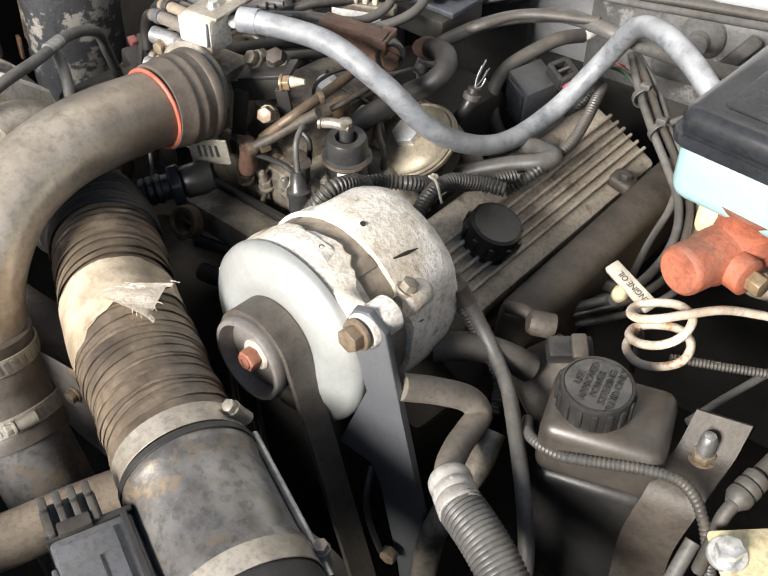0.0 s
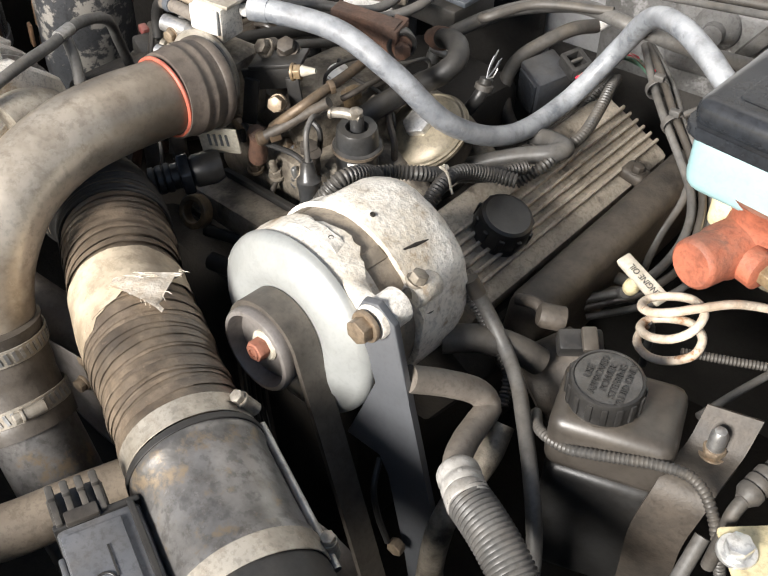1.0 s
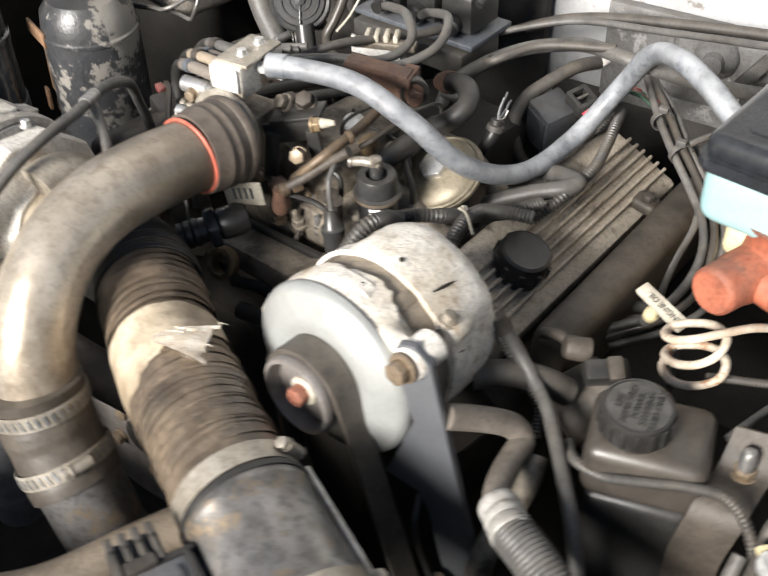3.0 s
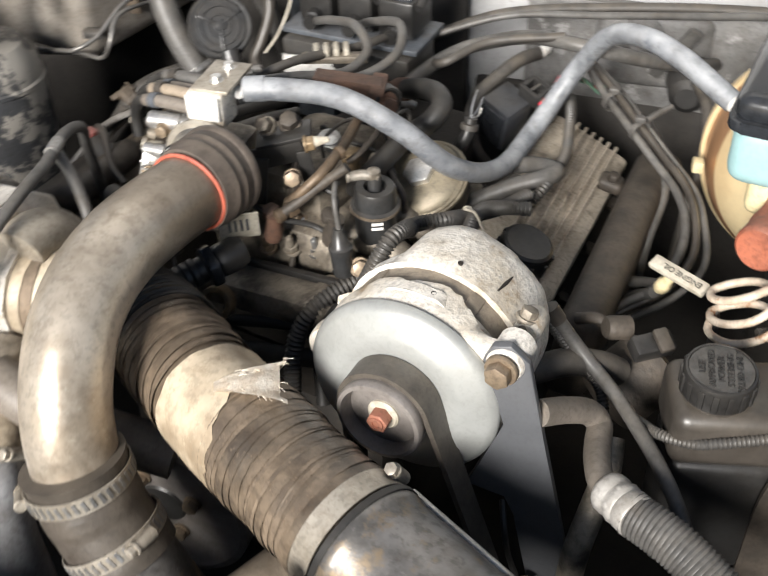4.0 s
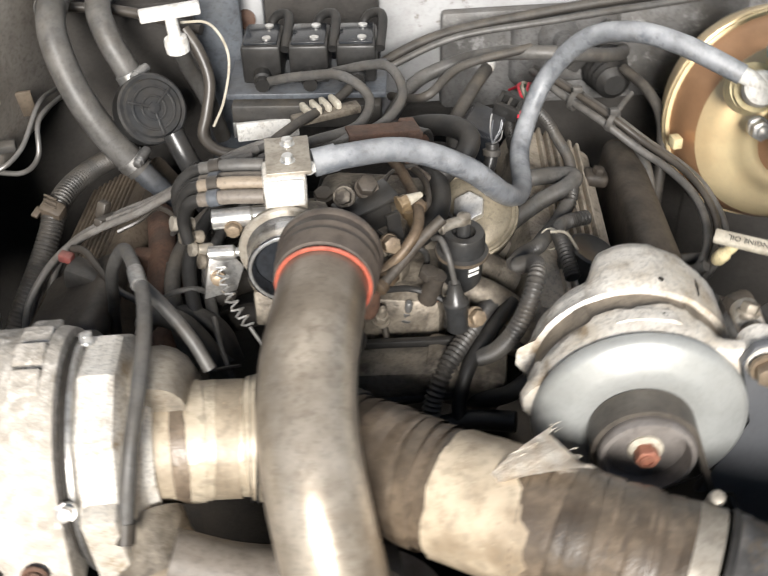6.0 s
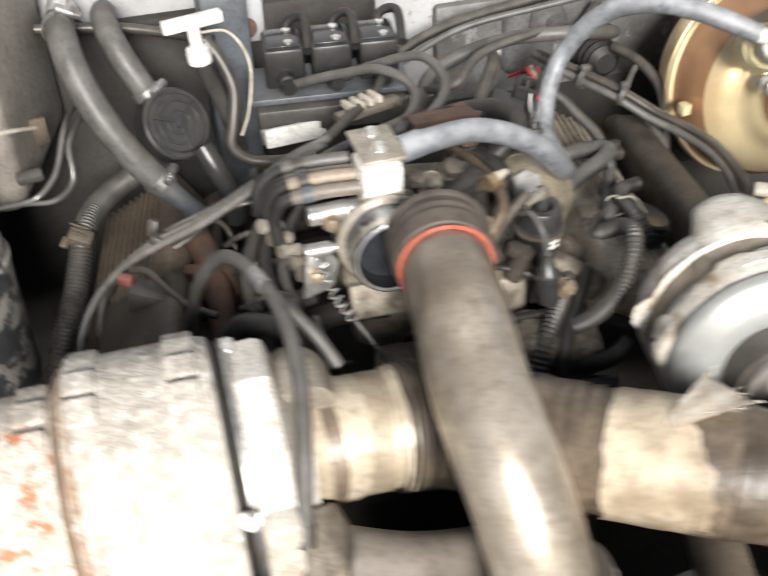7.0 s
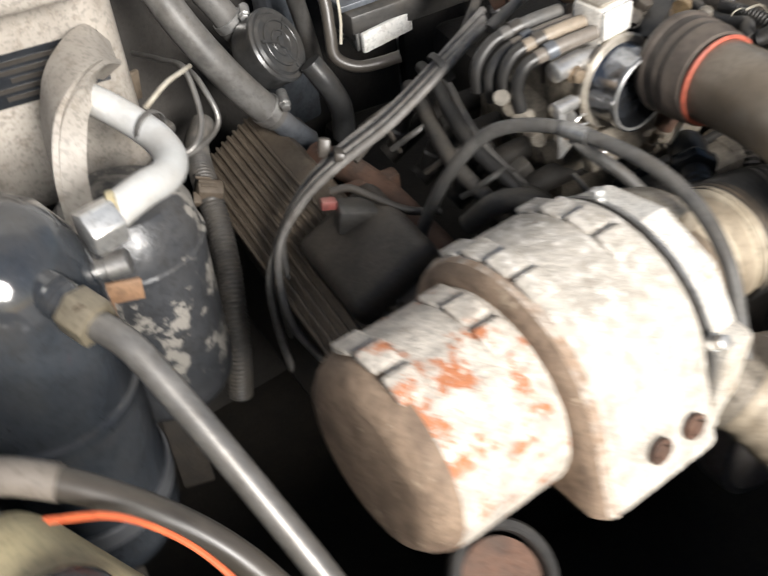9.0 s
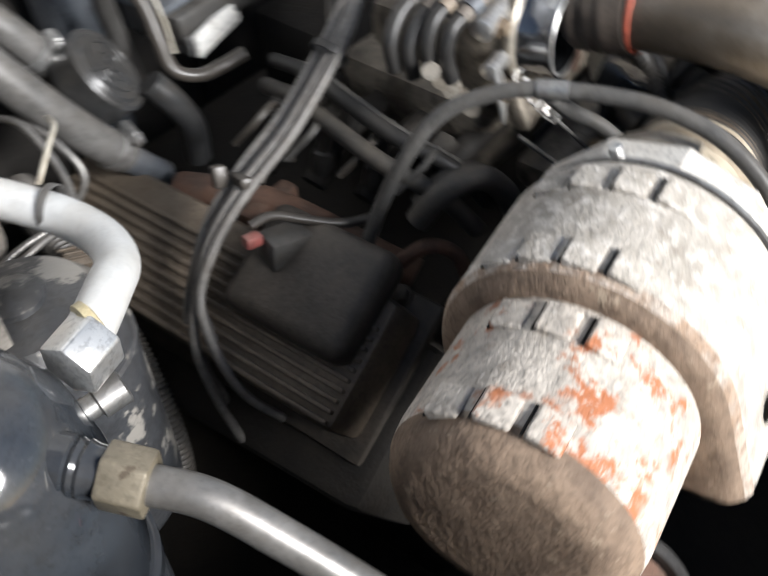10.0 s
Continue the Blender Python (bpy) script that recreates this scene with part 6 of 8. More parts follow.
bundle = thing("wire_bundle", (0.25, 0.45, 0.66), "bundle of grey wires tied beside the valve cover", "wiring")
for k in range(3):
    o = Vector((0.008 * k, 0.004 * k, -0.004 * abs(k - 1)))
    pts = [(0.186, 0.535, 0.745), (0.212, 0.500, 0.735), (0.246, 0.458, 0.724), (0.278, 0.430, 0.706), (0.304, 0.398, 0.697), (0.318, 0.360, 0.690), (0.318 + 0.004 * k, 0.320, 0.680 - 0.006 * k), (0.304, 0.285, 0.668 - 0.008 * k), (0.270, 0.262, 0.650 - 0.01 * k)]
    part("wire", tube([tuple(Vector(p) + o * (1 if 0 < i < 8 else 0.4)) for i, p in enumerate(pts)], 0.0042 - 0.0004 * k, 12), (HOSE_MID, PLASTIC_GREY, HOSE_MID)[k], bundle)
for at, way in (((0.222, 0.488, 0.732), (0.6, -0.7, -0.15)), ((0.254, 0.456, 0.722), (0.7, -0.6, -0.2))):
    part("tie", ring(at, way, 0.0105, 0.0118, 0.006, 24, 0.0004), HOSE_MID, bundle)
    part("tie_head", block(None, (0.010, 0.007, 0.006), bevel=0.001, m=Matrix.Translation(Vector(at) + Vector((0.002, -0.004, 0.0125)))), HOSE_MID, bundle)
part("strap_tail", tube([(0.262, 0.458, 0.731), (0.272, 0.470, 0.735), (0.282, 0.482, 0.737)], 0.003, 8), HOSE_MID, bundle)
hose("cable", [(0.262, 0.49, 0.71), (0.285, 0.46, 0.69), (0.292, 0.42, 0.672), (0.286, 0.39, 0.64), (0.280, 0.37, 0.57)], 0.005, HOSE_MID, "grey cable dropping beside the valve cover", "cable")
hose("firewall_cable", [(0.30, 0.57, 0.72), (0.315, 0.53, 0.715), (0.322, 0.49, 0.70), (0.318, 0.46, 0.66), (0.312, 0.44, 0.56)], 0.006, RUBBER_DUSTY, "dark cable dropping from the firewall", "cable")

# firewall fittings
plate = thing("firewall_plate", (0.24, 0.64, 0.70), "dented grey firewall pressing with a cable gland", "panel")
part("pressing", block((0.245, 0.628, 0.725), (0.13, 0.03, 0.09), (0, 0, 4), bevel=0.014, segments=4), SCUFFED, plate)
part("gland", lathe((0.232, 0.612, 0.745), (0.1, -1, 0.1), [(0.022, 0), (0.024, 0.003), (0.022, 0.01), (0.012, 0.018), (0.011, 0.03)], 28), SCUFFED, plate)
part("stay", block((0.270, 0.60, 0.735), (0.014, 0.008, 0.075), (15, 30, 10), bevel=0.002), HOSE_MID, plate)
boot2 = thing("pedal_boot", (0.30, 0.58, 0.68), "black ribbed rubber boot on the firewall", "boot")
part("boot", lathe((0.292, 0.62, 0.70), (0, -1, 0), [(0.028, 0), (0.028, 0.006)] + [(0.024 - 0.001 * k + (0.003 if k % 2 else 0), 0.010 + 0.005 * k) for k in range(8)] + [(0.012, 0.052)], 30), RUBBER, boot2)

# ---------------------------------------------------------------- brake parts
boost = thing("brake_booster", (0.43, 0.45, 0.58), "round gold-passivated brake booster drum on the firewall", "brake booster")
BW = Vector((-0.06, -1, 0.16)).normalized()
B0 = Vector((0.432, 0.455, 0.712))
part("drum", lathe(B0 - BW * 0.075, BW, [(0.06, 0.0), (0.09, 0.006), (0.108, 0.028), (0.112, 0.050), (0.112, 0.060)], 72), GOLD, boost)
part("rolled_edge", lathe(B0 - BW * 0.015, BW, [(0.112, 0.0), (0.1150, 0.0005), (0.1165, 0.003), (0.1160, 0.006), (0.1135, 0.007), (0.1155, 0.009), (0.1150, 0.012), (0.1110, 0.013)], 84), GOLD, boost)
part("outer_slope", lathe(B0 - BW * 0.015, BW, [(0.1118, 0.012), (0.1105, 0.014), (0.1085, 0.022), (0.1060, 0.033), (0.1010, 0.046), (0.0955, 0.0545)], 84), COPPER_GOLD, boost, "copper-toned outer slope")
part("front_shell", lathe(B0 - BW * 0.015, BW, [(0.0960, 0.0540), (0.088, 0.0625), (0.078, 0.0680), (0.068, 0.0700), (0.062, 0.0715), (0.057, 0.0770), (0.051, 0.0815), (0.046, 0.0820), (0.041, 0.0790), (0.036, 0.0740), (0.028, 0.072), (0.0, 0.072)], 84), GOLD, boost)
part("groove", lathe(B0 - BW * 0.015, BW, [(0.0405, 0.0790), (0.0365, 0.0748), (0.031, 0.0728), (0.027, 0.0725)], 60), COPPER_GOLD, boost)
NUT = Vector((0.371, 0.362, 0.755))
part("stud", join(lathe(NUT - BW * 0.012, BW, [(0.0105, 0), (0.0105, 0.006), (0.006, 0.007), (0.006, 0.020), (0.0, 0.021)], 20), hexagon(NUT - BW * 0.005, BW, 0.018, 0.009)), ALU_BRIGHT, boost)
part("tab", block(tuple(Vector((0.318, 0.431, 0.706))), (0.010, 0.012, 0.012), (0, 0, 10), bevel=0.001), YELLOWED, boost)
part("check_valve", lathe((0.353, 0.346, 0.809), (-0.15, -0.75, 0.65), [(0.010, -0.030), (0.0145, -0.012), (0.0160, -0.008), (0.0160, 0.004), (0.013, 0.007), (0.0, 0.008)], 28), WHITE, boost)
part("valve_spout", tube([(0.353, 0.346, 0.810), (0.342, 0.350, 0.818), (0.328, 0.358, 0.822)], 0.0078, 16), WHITE, boost)
part("grommet", join(lathe((0.358, 0.368, 0.795), (-0.1, -0.8, 0.55), [(0.020, -0.012), (0.020, 0.004), (0.014, 0.010)], 28), lathe((0.360, 0.372, 0.796), (-0.1, -0.8, 0.55), [(0.024, -0.02), (0.0235, 0.000), (0.019, 0.002)], 28)), YELLOWED, boost)

mc = thing("brake_master_cylinder", (0.38, 0.25, 0.72), "orange-red painted master cylinder with pale cyan reservoir and black lid", "master cylinder")
MCW = Vector((0.34, 0.86, -0.06)).normalized()
M0 = Vector((0.370, 0.176, 0.803))
part("cylinder", lathe(M0, MCW, [(0.0, 0.0), (0.0155, 0.0), (0.0178, 0.002), (0.0184, 0.005), (0.0184, 0.024), (0.0200, 0.028), (0.0200, 0.070), (0.025, 0.078), (0.027, 0.17), (0.03, 0.20)], 40), PRIMER, mc)
part("outlet_boss", lathe(M0 + MCW * 0.038 + Vector((0.016, -0.006, 0)), (0.9, -0.35, 0.0), [(0.014, 0), (0.014, 0.012), (0.011, 0.014)], 24), PRIMER, mc)
part("outlet_nut", hexagon(M0 + MCW * 0.038 + Vector((0.028, -0.0105, 0)), (0.9, -0.35, 0.0), 0.014, 0.012), BRASS, mc)
part("saddle", lathe(M0 + MCW * 0.062 + Vector((0.004, 0, 0.004)), (0.05, 0.05, 1), [(0.026, 0), (0.024, 0.014), (0.028, 0.030), (0.033, 0.036)], 32), PRIMER, mc)
RES = Matrix.Translation((0.404, 0.285, 0.871)) @ pose(0, 0, 0, 0, 0, -8)
part("reservoir", block(None, (0.116, 0.156, 0.052), bevel=0.014, segments=4, m=RES @ pose(0, 0, -0.018)), CYAN, mc)
part("reservoir_base", block(None, (0.070, 0.120, 0.040), bevel=0.008, segments=3, m=RES @ pose(-0.006, 0.004, -0.060)), YELLOWED, mc, "yellowed translucent reservoir base")
lid = part("lid", block(None, (0.120, 0.160, 0.024), bevel=0.0115, segments=5, m=RES @ pose(0, 0, 0.019)), PLASTIC_GLOSS, mc)
part("lid_lip", slab([(0.063 * cx + 0.012 * math.cos(a) - 0.012 * cx, 0.083 * cy + 0.012 * math.sin(a) - 0.012 * cy) for cx, cy, a0 in ((1, 1, 0), (-1, 1, 90), (-1, -1, 180), (1, -1, 270)) for a in np.radians(np.linspace(a0, a0 + 90, 7))], 0.009, RES @ pose(0, 0, 0.003), 0.002), PLASTIC_GLOSS, lid)
part("lid_panel", block(None, (0.084, 0.120, 0.006), bevel=0.0025, m=RES @ pose(0.004, -0.002, 0.0305)), PLASTIC_GLOSS, lid)
for k in range(9):
    part("lid_marking", block(None, (0.044 - 0.008 * (k % 3), 0.0032, 0.0012), bevel=0.0004, m=RES @ pose(0.008 + 0.002 * (k % 2), 0.030 - 0.0072 * k, 0.0338)), PLASTIC_DUSTY, lid, smooth=False)
olive = thing("proportioning_valve", (0.412, 0.245, 0.750), "greenish brass brake valve below the cylinder", "valve")
part("body", lathe((0.412, 0.245, 0.780), (0.1, 0.75, -0.6), [(0.0, 0), (0.018, 0.001), (0.0235, 0.006), (0.0235, 0.03), (0.012, 0.036)], 36), OLIVE, olive)
coil = thing("brake_line_coil", (0.370, 0.166, 0.74), "coiled cream brake line with rust patches", "brake line")
turns = [(0.352, 0.177, 0.736), (0.350, 0.168, 0.727), (0.364, 0.154, 0.730), (0.381, 0.151, 0.738), (0.394, 0.156, 0.748), (0.394, 0.168, 0.753), (0.382, 0.180, 0.751), (0.364, 0.185, 0.742), (0.351, 0.180, 0.737), (0.350, 0.168, 0.739), (0.362, 0.154, 0.748), (0.378, 0.151, 0.758), (0.389, 0.156, 0.769), (0.390, 0.168, 0.775), (0.378, 0.180, 0.772), (0.360, 0.185, 0.762), (0.348, 0.180, 0.757), (0.347, 0.168, 0.759), (0.359, 0.154, 0.770), (0.372, 0.152, 0.779)]
tail = [(0.385, 0.162, 0.782), (0.404, 0.185, 0.779), (0.423, 0.205, 0.770), (0.445, 0.220, 0.763)]
part("line", sweep(*(lambda q: (q[0], 0.0032))(spline(turns + tail, 0.003)), 12), CREAM, coil)
part("drop_line", tube([(0.352, 0.178, 0.737), (0.354, 0.181, 0.732), (0.355, 0.182, 0.722), (0.355, 0.183, 0.69)], 0.0032, 12), HOSE_MID, coil)
hose("brake_hose", [(0.384, 0.163, 0.738), (0.395, 0.169, 0.737), (0.418, 0.179, 0.736), (0.439, 0.189, 0.735), (0.467, 0.203, 0.733)], 0.0031, RUBBER_DUSTY, "ribbed dark brake hose behind the coil", "hose", 12, ridge=0.0004, pitch=0.0026)
hose("thin_line", [(0.414, 0.130, 0.722), (0.427, 0.165, 0.722), (0.440, 0.194, 0.724), (0.458, 0.237, 0.726)], 0.003, HOSE_MID, "thin grey metal line beside the reservoir", "line", 10)

dip = thing("engine_dipstick", (0.305, 0.268, 0.66), "ivory T-handled dipstick with raised letters", "dipstick")
DM = Matrix.Translation((0.3215, 0.247, 0.7115)) @ pose(0, 0, 0, 22, 0, -31)
part("handle", block(None, (0.055, 0.013, 0.007), bevel=0.0018, m=DM), IVORY, dip)
part("letters", lettering("ENGINE OIL", 0.0072, 0.0003, DM @ pose(0.004, 0, 0.0037, 0, 0, 180)), INK, dip, "dark raised letters", smooth=False)
part("stem", lathe((0.318, 0.251, 0.710), (-0.35, 0.50, -1.05), [(0.0045, 0), (0.0048, 0.020), (0.0068, 0.023), (0.0068, 0.033), (0.0045, 0.038)], 18), YELLOWED, dip)
part("tube", tube([(0.303, 0.273, 0.667), (0.282, 0.290, 0.640), (0.255, 0.262, 0.612), (0.235, 0.235, 0.590)], 0.0052, 12), HOSE_MID, dip)
hose("cable", [(0.315, 0.30, 0.655), (0.288, 0.315, 0.642), (0.262, 0.318, 0.63), (0.25, 0.31, 0.60)], 0.0055, HOSE_MID, "grey cable beside the dipstick tube", "cable")

# ---------------------------------------------------------------- steering pump reservoir
ps = thing("power_steering_reservoir", (0.365, 0.095, 0.64), "grey-brown plastic power steering reservoir with a ribbed black cap", "reservoir")
PW = Vector((0.02, -0.05, 1)).normalized()
PC = Vector((0.3605, 0.085, 0.757))
PM = Matrix.Translation((0.371, 0.092, 0.706)) @ pose(0, 0, 0, 0, 0, 14)
part("tank", block(None, (0.084, 0.066, 0.050), bevel=0.011, segments=4, m=PM @ pose(0, 0, 0.014)), PLASTIC_GREY, ps)
part("tank_base", block(None, (0.080, 0.062, 0.12), bevel=0.010, segments=3, m=PM @ pose(0, 0, -0.070)), PLASTIC, ps)
part("neck", lathe(PC - PW * 0.020, PW, [(0.024, 0), (0.024, 0.012)], 32), PLASTIC_GREY, ps)
cap = part("cap", lathe(PC - PW * 0.010, PW, [(0.0240, 0), (0.0248, 0.001), (0.0248, 0.018), (0.0240, 0.0202), (0.0224, 0.0208), (0.0220, 0.0195), (0.0, 0.0195)], 48), PLASTIC, ps, "black ribbed cap with raised letters")
part("cap_face", lathe(PC + PW * 0.0094, PW, [(0.0218, 0), (0.0218, 0.0005), (0.0, 0.0005)], 40), CAP_FACE, cap, "dusty grey face of the cap")
for k in range(16):
    a = 2 * math.pi * k / 16
    w = Vector((math.cos(a), math.sin(a), 0))
    part("grip", block(None, (0.0025, 0.0045, 0.015), bevel=0.0008, m=Matrix.Translation(PC - PW * 0.001 + w * 0.0250) @ Matrix.Rotation(a, 4, "Z")), PLASTIC, cap)
CM = Matrix.Translation(PC + PW * 0.0098) @ frame_of(PW, (0, 1, 0)) @ pose(0, 0, 0, 0, 0, 98)
for k, word in enumerate(("USE", "APPROVED", "POWER", "STEERING", "FLUID ONLY")):
    part("letters", lettering(word, 0.0068, 0.0009, CM @ pose(0, 0.0128 - 0.0063 * k, 0)), PLASTIC, cap, smooth=False)
psb = thing("reservoir_bracket", (0.43, 0.08, 0.62), "brown dusty steel bracket with a grey stud", "bracket")
part("plate", ribbon([(0.436, 0.124, 0.748), (0.434, 0.105, 0.722), (0.430, 0.071, 0.716), (0.423, 0.067, 0.670), (0.423, 0.072, 0.610), (0.423, 0.072, 0.50)], (1, 0.15, 0.05), 0.036, 0.004), COVER_DARK, psb)
part("stud", lathe((0.434, 0.105, 0.724), (0, 0, 1), [(0.006, 0), (0.006, 0.018), (0.004, 0.022), (0.0, 0.023)], 18), ZINC, psb)
part("stud_nut", hexagon((0.434, 0.105, 0.724), (0, 0, 1), 0.014, 0.006, 0, 0.010), BOLT, psb)
hose("power_steering_hose", [(0.313, 0.094, 0.690), (0.332, 0.061, 0.715), (0.353, 0.053, 0.722), (0.371, 0.055, 0.727), (0.392, 0.061, 0.731), (0.410, 0.066, 0.734), (0.429, 0.068, 0.736), (0.442, 0.063, 0.735), (0.454, 0.053, 0.728), (0.464, 0.045, 0.712), (0.470, 0.043, 0.695)], 0.0038, PLASTIC_DUSTY, "thin ribbed grey hose wrapped round the reservoir", "hose", 12, ridge=0.00035, pitch=0.0030)
hose("power_steering_hose", [(0.452, 0.052, 0.708), (0.450, 0.030, 0.690), (0.449, 0.0, 0.672)], 0.0052, HOSE_MID, "grey hose below the reservoir bracket", "hose")
ac = thing("coolant_return_pipe", (0.46, 0.05, 0.75), "grey pipe end with ribbed metal collar", "pipe")
part("pipe", tube([(0.473, 0.062, 0.781), (0.485, 0.102, 0.792), (0.503, 0.16, 0.806), (0.518, 0.21, 0.815)], 0.0066, 18), RUBBER_DUSTY, ac)
part("collar", lathe((0.467, 0.042, 0.776), (0.25, 0.9, 0.24), [(0.005, -0.005), (0.0068, -0.002), (0.0082, 0), (0.0082, 0.004), (0.0066, 0.005), (0.0082, 0.007), (0.0082, 0.011), (0.0066, 0.012), (0.0080, 0.014), (0.0080, 0.018), (0.0062, 0.020)], 26), RUBBER_DUSTY, ac)
part("end", tube([(0.467, 0.042, 0.776), (0.464, 0.032, 0.768), (0.464, 0.028, 0.750), (0.463, 0.026, 0.72)], 0.0044, 14), RUBBER_DUSTY, ac)
yb = thing("mounting_tab", (0.48, 0.01, 0.76), "pale yellowed metal tab with a clean hexagon bolt", "bracket")
part("tab", block((0.512, 0.018, 0.7690), (0.085, 0.060, 0.006), (0, 0, 38), bevel=0.002), YELLOWED, yb)
part("bolt", hexagon((0.475, 0.006, 0.7725), (0, 0, 1), 0.014, 0.008, 10, 0.0115), ALU_BRIGHT, yb)

# ---------------------------------------------------------------- air conditioning pipe and hose
acp = thing("air_conditioning_line", (0.3, 0.0, 0.66), "bent aluminium pipe crimped onto a ribbed rubber hose", "pipe")
part("pipe", tube([(0.250, 0.020, 0.752), (0.266, 0.044, 0.736), (0.281, 0.065, 0.716), (0.288, 0.066, 0.706), (0.290, 0.048, 0.707), (0.293, 0.027, 0.712), (0.300, 0.004, 0.717), (0.311, -0.008, 0.721)], 0.0096, 20), HOSE_BROWN, acp)
FD = Vector((0.020, -0.0185, 0.005)).normalized()
part("ferrule", lathe((0.3035, -0.0020, 0.7190), FD, [(0.010, -0.002), (0.0130, 0.0), (0.0146, 0.003), (0.0148, 0.008), (0.0134, 0.0105), (0.0134, 0.012), (0.0148, 0.0145), (0.0148, 0.019), (0.0138, 0.021), (0.0150, 0.023), (0.0150, 0.031), (0.0142, 0.032)], 30), FERRULE, acp)
part("crimp", hexagon(Vector((0.3035, -0.0020, 0.7190)) + FD * 0.013, FD, 0.0272, 0.005, 8), FERRULE, acp)
part("rubber_hose", tube([(0.322, -0.0195, 0.7235), (0.340, -0.029, 0.724), (0.358, -0.039, 0.722), (0.385, -0.056, 0.714), (0.42, -0.08, 0.70)], 0.0150, 24, ridge=0.0006, pitch=0.0034), HOSE_MID, acp)
hose("lower_pipe", [(0.298, 0.07, 0.69), (0.300, 0.050, 0.676), (0.296, 0.03, 0.66), (0.29, 0.01, 0.63), (0.286, 0.0, 0.54)], 0.010, ALU_DIRTY, "second dusty pipe below the aluminium line", "pipe", 18)
oh = thing("overflow_hose", (0.29, 0.10, 0.70), "thin grey hose hanging from the alternator", "hose")
part("end_cuff", tube([(0.2355, 0.118, 0.761), (0.243, 0.119, 0.749)], 0.0068, 14), PLASTIC_GREY, oh)
part("hose_skin", tube([(0.236, 0.118, 0.760), (0.252, 0.120, 0.736), (0.272, 0.113, 0.718), (0.294, 0.095, 0.710), (0.315, 0.068, 0.708), (0.333, 0.044, 0.704), (0.349, 0.023, 0.694), (0.362, 0.006, 0.676), (0.37, -0.006, 0.64), (0.376, -0.012, 0.54)], 0.0056, 14), HOSE_MID, oh)
hose("wiring_loom", [(0.228, 0.112, 0.765), (0.242, 0.118, 0.740), (0.262, 0.116, 0.716), (0.282, 0.104, 0.703), (0.29, 0.085, 0.69)], 0.0042, PLASTIC_DUSTY, "thin corrugated loom behind the alternator", "wiring loom", 12, ridge=0.0006, pitch=0.003)
pump = thing("steering_pump_fittings", (0.29, 0.14, 0.64), "grimy pump fittings and connector behind the alternator", "pump")
part("pump_body", lathe((0.285, 0.14, 0.655), (0.5, 0.6, 0.3), [(0.0, 0), (0.028, 0.0), (0.031, 0.004), (0.031, 0.05), (0.02, 0.056)], 30), COVER_DARK, pump)
part("connector", block((0.312, 0.158, 0.708), (0.034, 0.018, 0.016), (20, 0, 35), bevel=0.003), PLASTIC, pump)
part("connector_clip", block((0.320, 0.156, 0.718), (0.012, 0.020, 0.006), (20, 0, 35), bevel=0.002), PLASTIC_GREY, pump)
part("pump_hose", tube([(0.230, 0.095, 0.715), (0.255, 0.112, 0.716), (0.278, 0.125, 0.708), (0.292, 0.135, 0.695)], 0.011, 18), RUBBER_DUSTY, pump)
part("stub", lathe((0.275, 0.16, 0.715), (0.8, 0.5, -0.2), [(0.008, 0), (0.010, 0.004), (0.010, 0.02), (0.006, 0.022)], 18), COVER_DARK, pump)
hose("cable", [(0.250, 0.175, 0.705), (0.268, 0.172, 0.712), (0.284, 0.166, 0.706)], 0.005, COVER_DARK, "grimy cable end by the pump", "cable")

# ---------------------------------------------------------------- ignition coils and module at the firewall
coils = thing("ignition_coil_pack", (-0.05, 0.50, 0.70), "three black ignition coils on a silver mounting plate", "ignition coil")
CB = Matrix.Translation((-0.050, 0.500, 0.790)) @ pose(0, 0, 0, 0, 0, -6)
for k in range(3):
    x = -0.047 + 0.047 * k
    one = part("coil", block(None, (0.039, 0.052, 0.040), bevel=0.003, m=CB @ pose(x, 0, 0.006)), PLASTIC, coils)
    part("coil_top", block(None, (0.033, 0.044, 0.003), bevel=0.001, m=CB @ pose(x, 0, 0.027)), PLASTIC_GLOSS, one)
    for y in (-0.014, 0.014):
        part("terminal", lathe(CB @ Vector((x + 0.006, y, 0.0275)), (0, 0, 1), [(0.004, 0), (0.0045, 0.001), (0.0045, 0.003), (0.0, 0.004)], 12), ALU_BRIGHT, one)
    part("tower", lathe(CB @ Vector((x, -0.026, -0.004)), (0, -1, -0.1), [(0.009, 0), (0.009, 0.010), (0.007, 0.012), (0.007, 0.02)], 18), RUBBER, one)
    part("rear_cable", tube([tuple(CB @ Vector((x, 0.024, 0.0))), tuple(CB @ Vector((x + 0.01, 0.034, 0.030))), tuple(CB @ Vector((x + 0.024, 0.026, 0.036))), tuple(CB @ Vector((x + 0.024, -0.02, 0.02)))], 0.0048, 12), RUBBER, one)
part("mount_plate", block(None, (0.160, 0.075, 0.006), bevel=0.001, m=CB @ pose(-0.004, 0, -0.022)), BLUE_GREY, coils)
part("module_case", block(None, (0.150, 0.070, 0.026), bevel=0.003, m=CB @ pose(-0.004, -0.012, -0.040)), PLASTIC_DUSTY, coils)
part("module_edge", block((-0.0985, 0.4555, 0.738), (0.062, 0.005, 0.020), (0, 0, 5), bevel=0.001), WHITE, coils, "bright silver module edge")
for k in range(14):
    part("heat_fin", block((-0.1305 + 0.001 * k, 0.4580 + 0.0052 * k, 0.738), (0.005, 0.0022, 0.017), (0, 0, 10), bevel=0.0004), ZINC, coils)
